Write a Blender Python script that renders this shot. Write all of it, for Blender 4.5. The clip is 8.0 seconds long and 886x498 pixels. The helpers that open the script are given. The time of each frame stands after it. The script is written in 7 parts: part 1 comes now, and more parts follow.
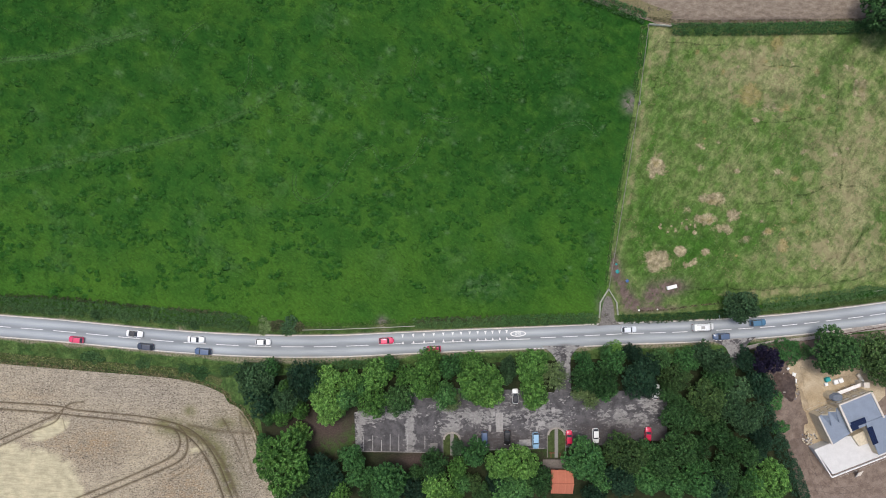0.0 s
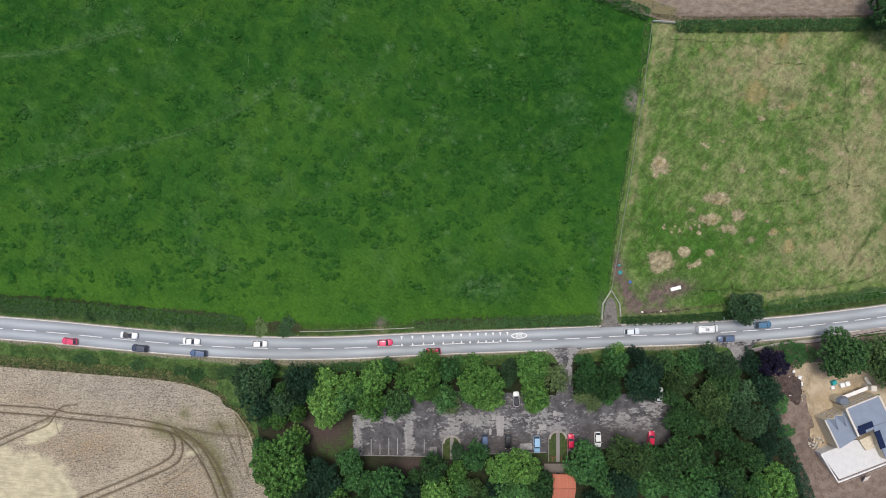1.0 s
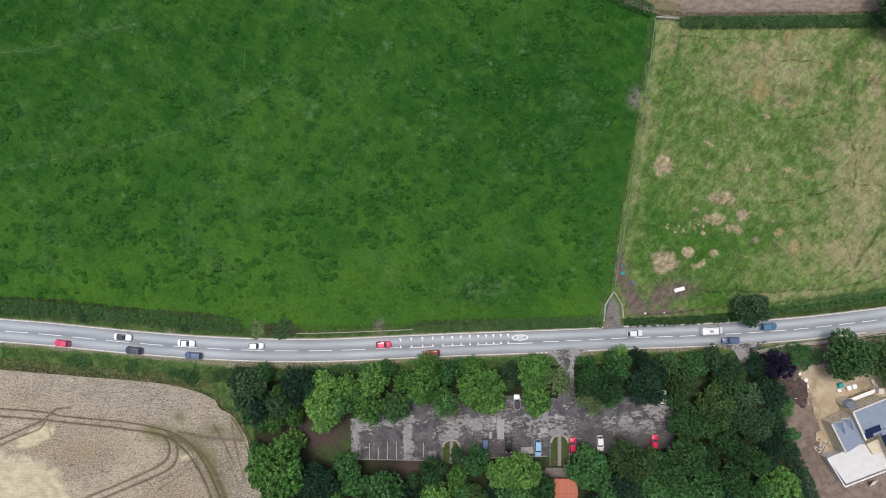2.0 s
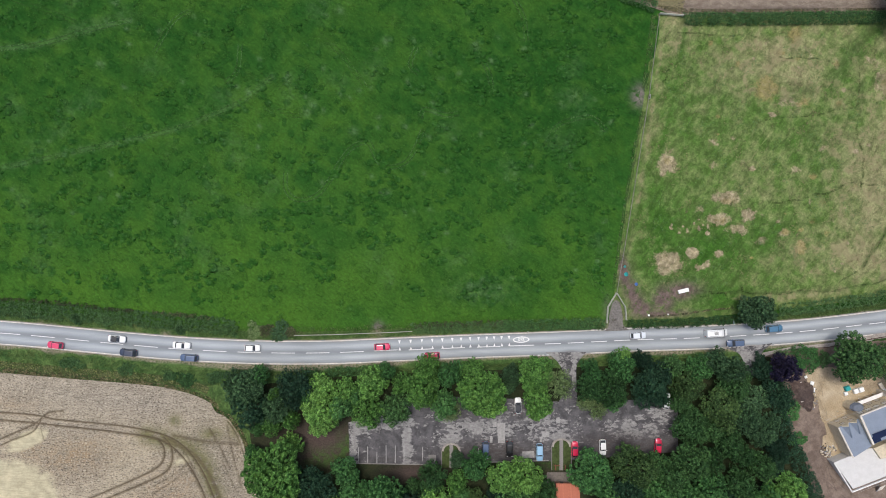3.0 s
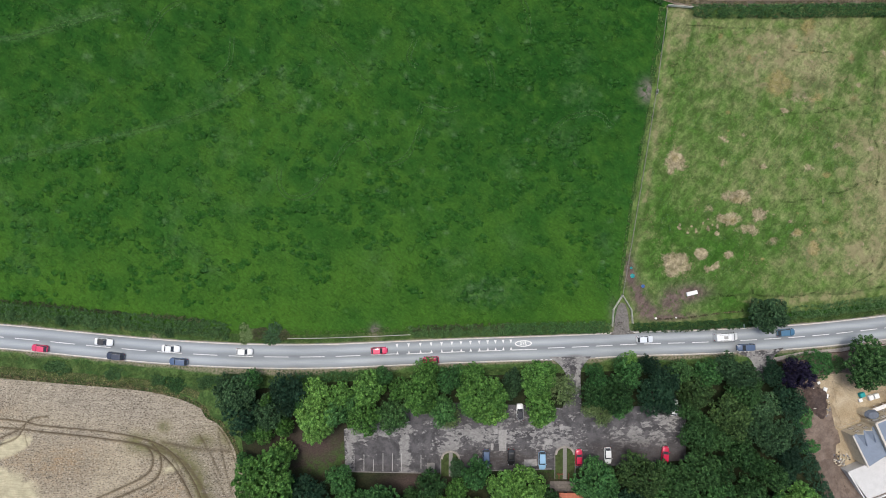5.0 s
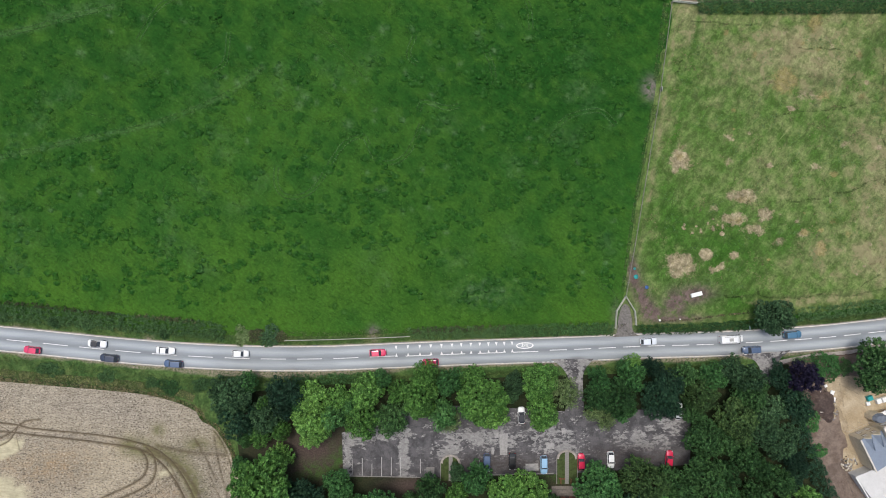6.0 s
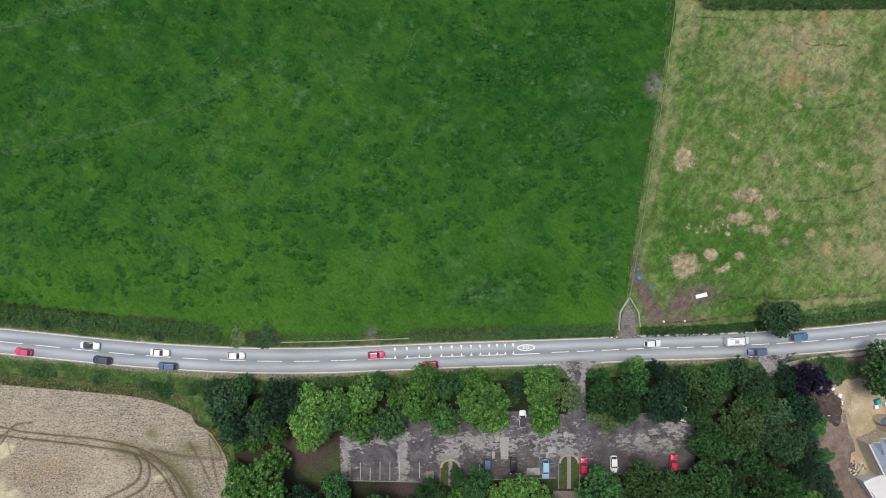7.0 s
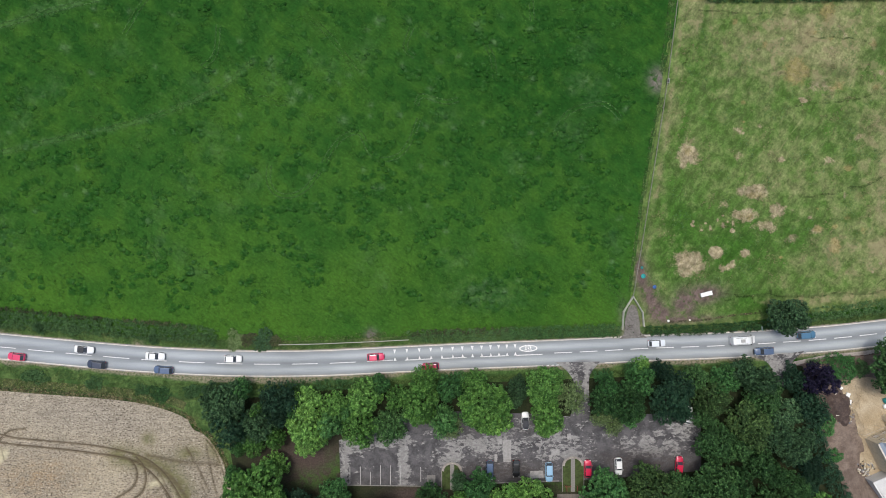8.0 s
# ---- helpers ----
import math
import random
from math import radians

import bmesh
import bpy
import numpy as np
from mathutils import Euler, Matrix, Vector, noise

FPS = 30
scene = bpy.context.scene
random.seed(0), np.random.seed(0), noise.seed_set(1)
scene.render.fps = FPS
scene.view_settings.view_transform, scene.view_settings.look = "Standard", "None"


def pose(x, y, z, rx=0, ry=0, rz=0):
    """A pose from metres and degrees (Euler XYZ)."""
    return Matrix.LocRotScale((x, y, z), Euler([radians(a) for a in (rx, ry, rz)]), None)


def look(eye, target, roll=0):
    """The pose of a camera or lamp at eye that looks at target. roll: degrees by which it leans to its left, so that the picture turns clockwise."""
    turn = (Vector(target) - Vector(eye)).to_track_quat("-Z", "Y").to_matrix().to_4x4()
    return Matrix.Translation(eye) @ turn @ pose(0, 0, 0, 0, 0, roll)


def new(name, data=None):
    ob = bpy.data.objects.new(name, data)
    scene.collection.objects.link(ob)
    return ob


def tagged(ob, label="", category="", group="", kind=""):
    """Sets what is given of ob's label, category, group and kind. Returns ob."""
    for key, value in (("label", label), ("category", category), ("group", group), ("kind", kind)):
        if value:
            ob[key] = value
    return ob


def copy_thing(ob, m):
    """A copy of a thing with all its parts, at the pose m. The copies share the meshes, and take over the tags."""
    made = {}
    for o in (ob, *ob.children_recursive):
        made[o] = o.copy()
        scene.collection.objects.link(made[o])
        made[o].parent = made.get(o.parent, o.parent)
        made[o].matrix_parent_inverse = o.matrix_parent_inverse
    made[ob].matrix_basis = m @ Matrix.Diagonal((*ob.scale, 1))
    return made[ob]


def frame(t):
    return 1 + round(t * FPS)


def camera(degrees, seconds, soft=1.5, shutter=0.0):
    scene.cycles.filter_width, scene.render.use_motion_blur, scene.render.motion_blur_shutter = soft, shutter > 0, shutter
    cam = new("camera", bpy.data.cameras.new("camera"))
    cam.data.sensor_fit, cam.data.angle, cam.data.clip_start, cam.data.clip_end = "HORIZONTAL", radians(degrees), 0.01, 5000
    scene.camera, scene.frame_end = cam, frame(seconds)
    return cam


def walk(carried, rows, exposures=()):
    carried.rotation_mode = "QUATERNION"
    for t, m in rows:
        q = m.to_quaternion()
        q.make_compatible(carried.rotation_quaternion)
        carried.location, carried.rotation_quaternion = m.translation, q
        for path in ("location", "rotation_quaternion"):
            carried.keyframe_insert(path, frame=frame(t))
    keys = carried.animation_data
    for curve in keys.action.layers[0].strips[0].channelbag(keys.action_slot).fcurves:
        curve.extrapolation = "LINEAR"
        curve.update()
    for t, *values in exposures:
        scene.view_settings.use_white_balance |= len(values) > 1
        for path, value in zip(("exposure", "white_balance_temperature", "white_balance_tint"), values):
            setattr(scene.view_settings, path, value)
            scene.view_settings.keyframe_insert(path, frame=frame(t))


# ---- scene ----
# Drone camera, looking straight down and sinking: seconds, x, y, height, turn
cam = camera(73.7, 8.0, soft=0.95)
PATH = [
    (0.0, 0.000, -0.000, 163.40, 0.000),
    (0.5, 0.070, 0.062, 161.94, 0.020),
    (1.0, 0.054, 0.104, 160.59, 0.060),
    (1.5, 0.129, 0.125, 159.14, 0.060),
    (3.0, 0.222, 0.312, 154.98, 0.100),
    (3.5, 0.256, 0.324, 153.51, 0.150),
    (4.0, 0.319, 0.372, 152.14, 0.180),
    (4.5, 0.359, 0.369, 150.70, 0.185),
    (6.0, 0.362, 0.436, 146.57, 0.265),
    (6.5, 0.428, 0.446, 145.06, 0.262),
    (7.0, 0.424, 0.456, 143.71, 0.290),
    (7.5, 0.474, 0.478, 142.21, 0.250),
    (8.0, 0.446, 0.356, 141.11, -0.143),
]
walk(cam, [(t, pose(x, y, z, 0, 0, turn)) for t, x, y, z, turn in PATH], exposures=[(0.0, 0.54, 6500, 9.5), (8.0, 0.54, 6500, 7)])

# Overcast daylight: a bright hazy sky and a wide, weak sun
world = bpy.data.worlds.new("overcast_sky")
scene.world = world
world.use_nodes = True
wn = world.node_tree.nodes
sky = wn.new("ShaderNodeTexSky")
sky.sky_type = "NISHITA"
sky.sun_disc = False
sky.sun_elevation = radians(77)
sky.sun_rotation = radians(-31)
sky.air_density = 1.0
sky.dust_density = 4.0
sky.ozone_density = 1.0
world.node_tree.links.new(sky.outputs[0], wn["Background"].inputs[0])
wn["Background"].inputs[1].default_value = 0.100
sun = new("sun", bpy.data.lights.new("sun", "SUN"))
sun.data.energy = 1.5
sun.data.angle = radians(18)
sun.data.color = (1.0, 0.96, 0.90)
sun.matrix_world = look((-12, 20, 100), (0, 0, 0))


# ---------------------------------------------------------------- materials
class Nodes:
    """A node material with short calls for the nodes used here."""

    def __init__(self, name, rough=0.9, metal=0.0):
        self.m = bpy.data.materials.new(name)
        self.m.use_nodes = True
        self.t = self.m.node_tree
        self.b = self.t.nodes["Principled BSDF"]
        self.b.inputs["Roughness"].default_value = rough
        self.b.inputs["Metallic"].default_value = metal
        self.b.inputs["Specular IOR Level"].default_value = 0.12

    def put(self, socket, value):
        if hasattr(value, "is_linked"):
            self.t.links.new(value, socket)
        else:
            socket.default_value = (*value, 1.0) if isinstance(value, tuple) and len(value) == 3 and socket.type == "RGBA" else value

    def where(self, local=False):
        if local:
            return self.t.nodes.new("ShaderNodeTexCoord").outputs["Object"]
        return self.t.nodes.new("ShaderNodeNewGeometry").outputs["Position"]

    def stretch(self, vec, scale, turn=0.0):
        n = self.t.nodes.new("ShaderNodeMapping")
        self.put(n.inputs["Vector"], vec)
        n.inputs["Scale"].default_value = scale
        n.inputs["Rotation"].default_value = (0, 0, radians(turn))
        return n.outputs[0]

    def noise(self, vec, size, detail=4.0, rough=0.55, warp=0.0):
        n = self.t.nodes.new("ShaderNodeTexNoise")
        self.put(n.inputs["Vector"], vec)
        n.inputs["Scale"].default_value = 1.0 / size
        n.inputs["Detail"].default_value = detail
        n.inputs["Roughness"].default_value = rough
        n.inputs["Distortion"].default_value = warp
        return n.outputs["Fac"]

    def cells(self, vec, size, feature="F1", out="Distance"):
        n = self.t.nodes.new("ShaderNodeTexVoronoi")
        n.feature = feature
        self.put(n.inputs["Vector"], vec)
        n.inputs["Scale"].default_value = 1.0 / size
        return n.outputs[out]

    def warped(self, vec, size, amount):
        """The place, pushed about by noise, so that what is laid on it gets a ragged outline."""
        n = self.t.nodes.new("ShaderNodeTexNoise")
        self.put(n.inputs["Vector"], vec)
        n.inputs["Scale"].default_value = 1.0 / size
        n.inputs["Detail"].default_value = 3.0
        shift = self.t.nodes.new("ShaderNodeVectorMath")
        shift.operation = "MULTIPLY_ADD"
        self.t.links.new(n.outputs["Color"], shift.inputs[0])
        shift.inputs[1].default_value = (amount, amount, 0.0)
        self.put(shift.inputs[2], vec)
        return shift.outputs[0]

    def band(self, fac, low, high, out=(0.0, 1.0)):
        n = self.t.nodes.new("ShaderNodeMapRange")
        n.interpolation_type = "SMOOTHSTEP"
        self.put(n.inputs[0], fac)
        for i, v in zip((1, 2, 3, 4), (low, high, *out)):
            n.inputs[i].default_value = v
        return n.outputs[0]

    def math(self, op, a, b=0.0):
        n = self.t.nodes.new("ShaderNodeMath")
        n.operation = op
        self.put(n.inputs[0], a)
        self.put(n.inputs[1], b)
        return n.outputs[0]

    def mix(self, fac, a, b, blend="MIX"):
        n = self.t.nodes.new("ShaderNodeMix")
        n.data_type, n.blend_type = "RGBA", blend
        self.put(n.inputs[0], fac)
        self.put(n.inputs[6], a)
        self.put(n.inputs[7], b)
        return n.outputs[2]

    def attr(self, name):
        n = self.t.nodes.new("ShaderNodeAttribute")
        n.attribute_name = name
        return n.outputs["Fac"]

    def chance(self, island=False):
        if island:
            return self.t.nodes.new("ShaderNodeNewGeometry").outputs["Random Per Island"]
        return self.t.nodes.new("ShaderNodeObjectInfo").outputs["Random"]

    def tone(self, col, value=1.0, hue=0.5, sat=1.0):
        n = self.t.nodes.new("ShaderNodeHueSaturation")
        self.put(n.inputs["Color"], col)
        self.put(n.inputs["Value"], value)
        self.put(n.inputs["Hue"], hue)
        self.put(n.inputs["Saturation"], sat)
        return n.outputs[0]

    def bump(self, height, depth, strength=0.6):
        n = self.t.nodes.new("ShaderNodeBump")
        n.inputs["Strength"].default_value = strength
        n.inputs["Distance"].default_value = depth
        self.put(n.inputs["Height"], height)
        self.t.links.new(n.outputs[0], self.b.inputs["Normal"])

    def done(self, col):
        self.put(self.b.inputs["Base Color"], col)
        return self.m


def meadow_material():
    k = Nodes("lush_grass")
    p = k.stretch(k.where(), (1, 1, 1), 33)
    broad = k.noise(p, 26.0, 5, 0.6)
    clump = k.noise(k.stretch(p, (0.9, 1.1, 1.0), 0), 3.2, 3, 0.5, 0.3)
    ragged = k.noise(p, 1.5, 4, 0.62, 0.4)
    fine = k.noise(p, 0.55, 2, 0.6)
    blade = k.noise(k.stretch(p, (0.8, 2.4, 1.0), 20), 1.2, 3, 0.65, 0.6)
    tuft = k.math("ADD", k.math("MULTIPLY", clump, 0.72), k.math("MULTIPLY", ragged, 0.28))
    col = k.mix(k.band(broad, 0.36, 0.64), (0.025, 0.084, 0.014), (0.037, 0.101, 0.015))
    col = k.mix(k.band(tuft, 0.48, 0.37, (0.0, 0.42)), col, (0.011, 0.054, 0.010))
    col = k.mix(k.band(tuft, 0.50, 0.70, (0.0, 0.42)), col, (0.042, 0.112, 0.017))
    heavy = k.math("ADD", k.noise(k.stretch(p, (1.0, 1.25, 1.0), 8), 8.0, 3, 0.50, 0.4), k.band(k.noise(p, 30.0, 2, 0.5), 0.3, 0.7, (-0.05, 0.05)))
    col = k.mix(k.band(heavy, 0.52, 0.64, (0.0, 0.5)), col, (0.014, 0.062, 0.010))
    col = k.mix(k.band(heavy, 0.50, 0.38, (0.0, 0.38)), col, (0.050, 0.120, 0.015))
    flat = k.stretch(k.warped(p, 1.4, 2.2), (1.0, 1.2, 0.0))
    pick = k.t.nodes.new("ShaderNodeSeparateColor")
    k.put(pick.inputs[0], k.cells(flat, 2.7, "F1", "Color"))
    there = k.math("MULTIPLY", k.band(k.math("ADD", pick.outputs[0], k.band(heavy, 0.40, 0.62, (-0.25, 0.30))), 0.50, 0.62), 1.0)
    reach = k.cells(flat, 2.7)
    knob = k.math("MULTIPLY", k.band(reach, 0.50, 0.26), there)
    col = k.mix(k.math("MULTIPLY", knob, 0.60), col, (0.012, 0.054, 0.010))
    col = k.mix(k.math("MULTIPLY", k.math("MULTIPLY", k.band(reach, 0.22, 0.08), there), k.band(pick.outputs[1], 0.3, 0.8, (0.1, 0.7))), col, (0.050, 0.116, 0.036))
    pale = k.noise(p, 6.5, 6, 0.75)
    col = k.mix(k.math("MULTIPLY", k.band(pale, 0.52, 0.70), k.band(ragged, 0.42, 0.66, (0.0, 0.6))), col, (0.060, 0.128, 0.036))
    col = k.mix(k.attr("edge"), col, (0.050, 0.122, 0.016))
    col = k.mix(k.math("MULTIPLY", k.attr("dark"), k.band(tuft, 0.66, 0.44, (0.15, 0.9))), col, (0.012, 0.055, 0.009))
    coarse = k.mix(k.band(k.noise(p, 1.4, 4, 0.65), 0.38, 0.62), (0.0105, 0.051, 0.0085), (0.024, 0.082, 0.013))
    coarse = k.mix(k.band(k.noise(p, 0.8, 3, 0.6, 0.4), 0.53, 0.66, (0.0, 0.55)), coarse, (0.054, 0.126, 0.040))
    col = k.mix(k.math("MULTIPLY", k.attr("clump"), k.band(ragged, 0.30, 0.54, (0.15, 0.95))), col, coarse)
    col = k.mix(k.math("MULTIPLY", k.attr("pale"), k.band(ragged, 0.32, 0.62)), col, (0.088, 0.155, 0.066))
    col = k.mix(k.math("MULTIPLY", k.attr("mud"), k.band(ragged, 0.30, 0.55)), col, (0.170, 0.138, 0.135))
    col = k.tone(col, k.band(fine, 0.25, 0.75, (0.87, 1.13)))
    col = k.tone(col, k.band(blade, 0.28, 0.72, (0.87, 1.13)))
    col = k.tone(col, k.band(k.noise(p, 0.95, 3, 0.7, 0.3), 0.25, 0.75, (0.86, 1.14)))
    k.b.inputs["Specular IOR Level"].default_value = 0.04
    k.bump(k.math("ADD", k.math("ADD", tuft, k.math("MULTIPLY", fine, 0.4)), k.math("MULTIPLY", knob, 0.8)), 0.6, 0.55)
    return k.done(col)


def track_material(name, col_a, col_b, hold, low=0.34, high=0.62):
    """Grass pressed down along a trail: thin and broken, so the field shows through."""
    k = Nodes(name)
    p = k.where()
    col = k.mix(k.band(k.noise(p, 0.5, 3, 0.7), 0.3, 0.7), col_a, col_b)
    clear = k.t.nodes.new("ShaderNodeBsdfTransparent")
    both_ways = k.t.nodes.new("ShaderNodeMixShader")
    k.put(both_ways.inputs[0], k.math("MULTIPLY", k.band(k.noise(p, 1.6, 4, 0.7), low, high), hold))
    k.done(col)
    k.t.links.new(clear.outputs[0], both_ways.inputs[1])
    k.t.links.new(k.b.outputs[0], both_ways.inputs[2])
    k.t.links.new(both_ways.outputs[0], k.t.nodes["Material Output"].inputs[0])
    return k.m


def pasture_material():
    k = Nodes("grazed_dry_grass")
    p = k.stretch(k.where(), (1, 1, 1), 37)
    broad = k.noise(p, 15.0, 6, 0.65, 0.2)
    patch = k.noise(p, 3.4, 4, 0.58, 0.3)
    fine = k.noise(p, 0.9, 3, 0.65)
    streak = k.noise(k.stretch(p, (2.4, 0.45, 1.0), 12), 2.2, 5, 0.75)
    mixed = k.math("ADD", k.math("MULTIPLY", patch, 0.8), k.math("MULTIPLY", fine, 0.2))
    col = k.mix(k.band(mixed, 0.32, 0.68), (0.066, 0.122, 0.025), (0.146, 0.188, 0.066))
    dry = k.math("ADD", k.attr("dry"), k.band(broad, 0.38, 0.66, (-0.24, 0.22)))
    col = k.mix(k.band(k.math("ADD", dry, k.math("MULTIPLY", k.math("SUBTRACT", mixed, 0.5), 1.3)), 0.05, 1.1), col, (0.208, 0.203, 0.102))
    col = k.mix(k.math("MULTIPLY", k.band(streak, 0.52, 0.70), k.band(broad, 0.40, 0.60, (0.1, 0.5))), col, (0.28, 0.245, 0.14))
    green = k.math("MULTIPLY", k.attr("green"), k.band(mixed, 0.80, 0.48))
    col = k.mix(green, col, (0.036, 0.097, 0.013))
    col = k.mix(k.band(k.noise(p, 2.6, 5, 0.75), 0.42, 0.30, (0.0, 0.40)), col, (0.062, 0.096, 0.028))
    spot = k.band(k.cells(k.stretch(p, (1, 1, 0)), 5.2), 0.26, 0.08)
    col = k.mix(k.math("MULTIPLY", k.math("MULTIPLY", spot, k.band(k.noise(p, 11.0, 2), 0.50, 0.62)), 0.5), col, (0.055, 0.080, 0.030))
    torn = k.math("MULTIPLY", k.math("SUBTRACT", k.noise(p, 2.4, 6, 0.72, 0.5), 0.5), 1.5)
    col = k.mix(k.band(k.math("ADD", k.attr("straw"), torn), 0.34, 0.62, (0.0, 0.95)), col, k.mix(k.band(k.noise(p, 1.1, 4, 0.7), 0.35, 0.65), (0.205, 0.172, 0.102), (0.325, 0.272, 0.180)))
    col = k.mix(k.math("MULTIPLY", k.band(k.attr("straw"), 0.1, 0.4), k.band(k.noise(p, 1.3, 4, 0.7, 0.5), 0.54, 0.66, (0.0, 0.6))), col, (0.090, 0.098, 0.036))
    col = k.mix(k.band(k.math("ADD", k.attr("rust"), torn), 0.30, 0.65, (0.0, 0.75)), col, (0.232, 0.192, 0.080))
    col = k.mix(k.math("MULTIPLY", k.band(k.attr("rust"), 0.2, 0.5), k.band(k.noise(p, 0.9, 3, 0.7, 0.3), 0.52, 0.62, (0.0, 0.7))), col, (0.096, 0.086, 0.030))
    col = k.mix(k.math("MULTIPLY", k.attr("path"), k.band(fine, 0.30, 0.6, (0.3, 0.8))), col, (0.050, 0.082, 0.024))
    col = k.mix(k.math("MULTIPLY", k.attr("mud"), k.band(k.noise(p, 1.8, 5, 0.72), 0.33, 0.50)), col, (0.118, 0.086, 0.078))
    col = k.tone(col, k.band(fine, 0.25, 0.75, (0.85, 1.15)))
    col = k.tone(col, k.band(k.noise(p, 0.45, 2, 0.6), 0.25, 0.75, (0.91, 1.09)))
    col = k.tone(col, k.band(k.noise(k.stretch(p, (1.3, 0.7, 1.0), 20), 2.0, 5, 0.7, 0.4), 0.32, 0.68, (0.70, 1.30)))
    brown = k.math("MULTIPLY", k.band(k.attr("dry"), 0.30, 0.75), k.band(k.noise(p, 3.4, 6, 0.68, 0.4), 0.51, 0.60, (0.0, 0.55)))
    col = k.mix(brown, col, (0.228, 0.196, 0.110))
    col = k.mix(k.band(k.noise(k.stretch(p, (1.0, 1.4, 1.0), 50), 2.8, 6, 0.70, 0.6), 0.56, 0.66, (0.0, 0.42)), col, (0.060, 0.096, 0.028))
    k.bump(k.math("ADD", patch, k.math("MULTIPLY", fine, 0.5)), 0.22, 0.4)
    return k.done(col)


def stubble_material():
    k = Nodes("ripe_corn_crop")
    p = k.where()
    broad = k.noise(p, 16.0, 4, 0.55, 0.3)
    mid = k.noise(p, 2.0, 5, 0.68)
    grain = k.noise(k.stretch(p, (0.80, 1.35, 1.0), -5), 0.46, 3, 0.72)
    speck = k.noise(p, 0.42, 2, 0.6)
    drill = k.noise(k.stretch(p, (0.35, 2.4, 1.0), -24), 0.9, 4, 0.7)
    col = k.mix(k.band(broad, 0.35, 0.65), (0.320, 0.274, 0.206), (0.370, 0.318, 0.234))
    col = k.mix(k.attr("grey"), col, (0.290, 0.256, 0.208))
    col = k.mix(k.math("MULTIPLY", k.attr("dull"), 0.8), col, (0.215, 0.190, 0.140))
    col = k.mix(k.math("MULTIPLY", k.attr("brown"), k.math("MULTIPLY", k.band(mid, 0.34, 0.60), k.band(drill, 0.35, 0.6, (0.3, 1.0)))), col, (0.250, 0.180, 0.110))
    dots = k.math("MULTIPLY", k.band(grain, 0.50, 0.40), k.band(broad, 0.3, 0.6, (0.92, 0.66)))
    col = k.mix(dots, col, (0.078, 0.062, 0.046))
    col = k.mix(k.band(speck, 0.54, 0.70, (0.0, 0.6)), col, (0.54, 0.485, 0.40))
    col = k.mix(k.math("MULTIPLY", k.attr("weed"), k.band(mid, 0.26, 0.54)), col, (0.138, 0.131, 0.062))
    col = k.mix(k.band(k.math("MULTIPLY", k.attr("straw"), k.band(mid, 0.2, 0.6, (0.8, 1.15))), 0.36, 0.62, (0.0, 0.95)), col, (0.460, 0.415, 0.285))
    col = k.mix(k.math("MULTIPLY", k.attr("rut"), k.band(grain, 0.2, 0.6, (0.75, 1.0))), col, (0.085, 0.064, 0.040))
    col = k.tone(col, k.band(drill, 0.32, 0.68, (0.84, 1.12)))
    col = k.tone(col, k.band(mid, 0.25, 0.75, (0.83, 1.17)))
    k.bump(k.math("ADD", grain, k.math("MULTIPLY", mid, 0.6)), 0.25, 0.8)
    return k.done(col)


def verge_material():
    k = Nodes("rough_verge_grass")
    p = k.where()
    tuft = k.noise(p, 3.2, 5, 0.65, 0.7)
    fine = k.noise(p, 0.5, 4, 0.7)
    col = k.mix(k.band(tuft, 0.36, 0.62), (0.036, 0.084, 0.022), (0.082, 0.138, 0.040))
    col = k.mix(k.band(k.noise(p, 7.0, 4, 0.6), 0.55, 0.72, (0.0, 0.7)), col, (0.120, 0.140, 0.048))
    col = k.mix(k.math("MULTIPLY", k.attr("soil_and_shade"), k.band(fine, 0.25, 0.6)), col, (0.240, 0.195, 0.155))
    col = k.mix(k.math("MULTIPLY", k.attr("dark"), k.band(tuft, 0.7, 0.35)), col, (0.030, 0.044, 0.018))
    col = k.tone(col, k.band(fine, 0.25, 0.75, (0.62, 1.38)))
    k.bump(k.math("ADD", tuft, fine), 0.3, 0.7)
    return k.done(col)


def litter_material():
    k = Nodes("shade_dark_leaf_litter")
    p = k.where()
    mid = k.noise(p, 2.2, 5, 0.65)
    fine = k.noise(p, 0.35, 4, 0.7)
    # Near-black litter colours stand in for the deep shade under the crowns.
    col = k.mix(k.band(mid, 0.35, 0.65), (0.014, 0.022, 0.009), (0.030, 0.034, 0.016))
    col = k.mix(k.attr("soil_and_shade"), col, (0.070, 0.051, 0.046))
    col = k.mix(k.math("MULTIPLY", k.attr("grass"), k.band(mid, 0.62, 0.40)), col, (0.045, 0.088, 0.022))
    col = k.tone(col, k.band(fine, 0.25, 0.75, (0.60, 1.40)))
    k.bump(fine, 0.1, 0.7)
    return k.done(col)


def road_material():
    k = Nodes("road_asphalt", 0.75)
    p = k.where()
    along = k.noise(k.stretch(p, (0.12, 1.2, 1.0), -3), 1.6, 4, 0.6)
    fine = k.noise(p, 0.16, 3, 0.7)
    col = k.mix(k.attr("worn"), (0.155, 0.170, 0.185), (0.382, 0.410, 0.436))
    col = k.mix(k.math("MULTIPLY", k.attr("dust"), k.band(k.noise(p, 0.9, 4, 0.7), 0.3, 0.6)), col, (0.38, 0.31, 0.25))
    col = k.mix(k.math("MULTIPLY", k.attr("patched"), 0.6), col, (0.110, 0.100, 0.098))
    col = k.tone(col, k.band(along, 0.25, 0.75, (0.88, 1.12)))
    col = k.tone(col, k.band(fine, 0.25, 0.75, (0.94, 1.06)))
    k.bump(fine, 0.01, 0.2)
    return k.done(col)


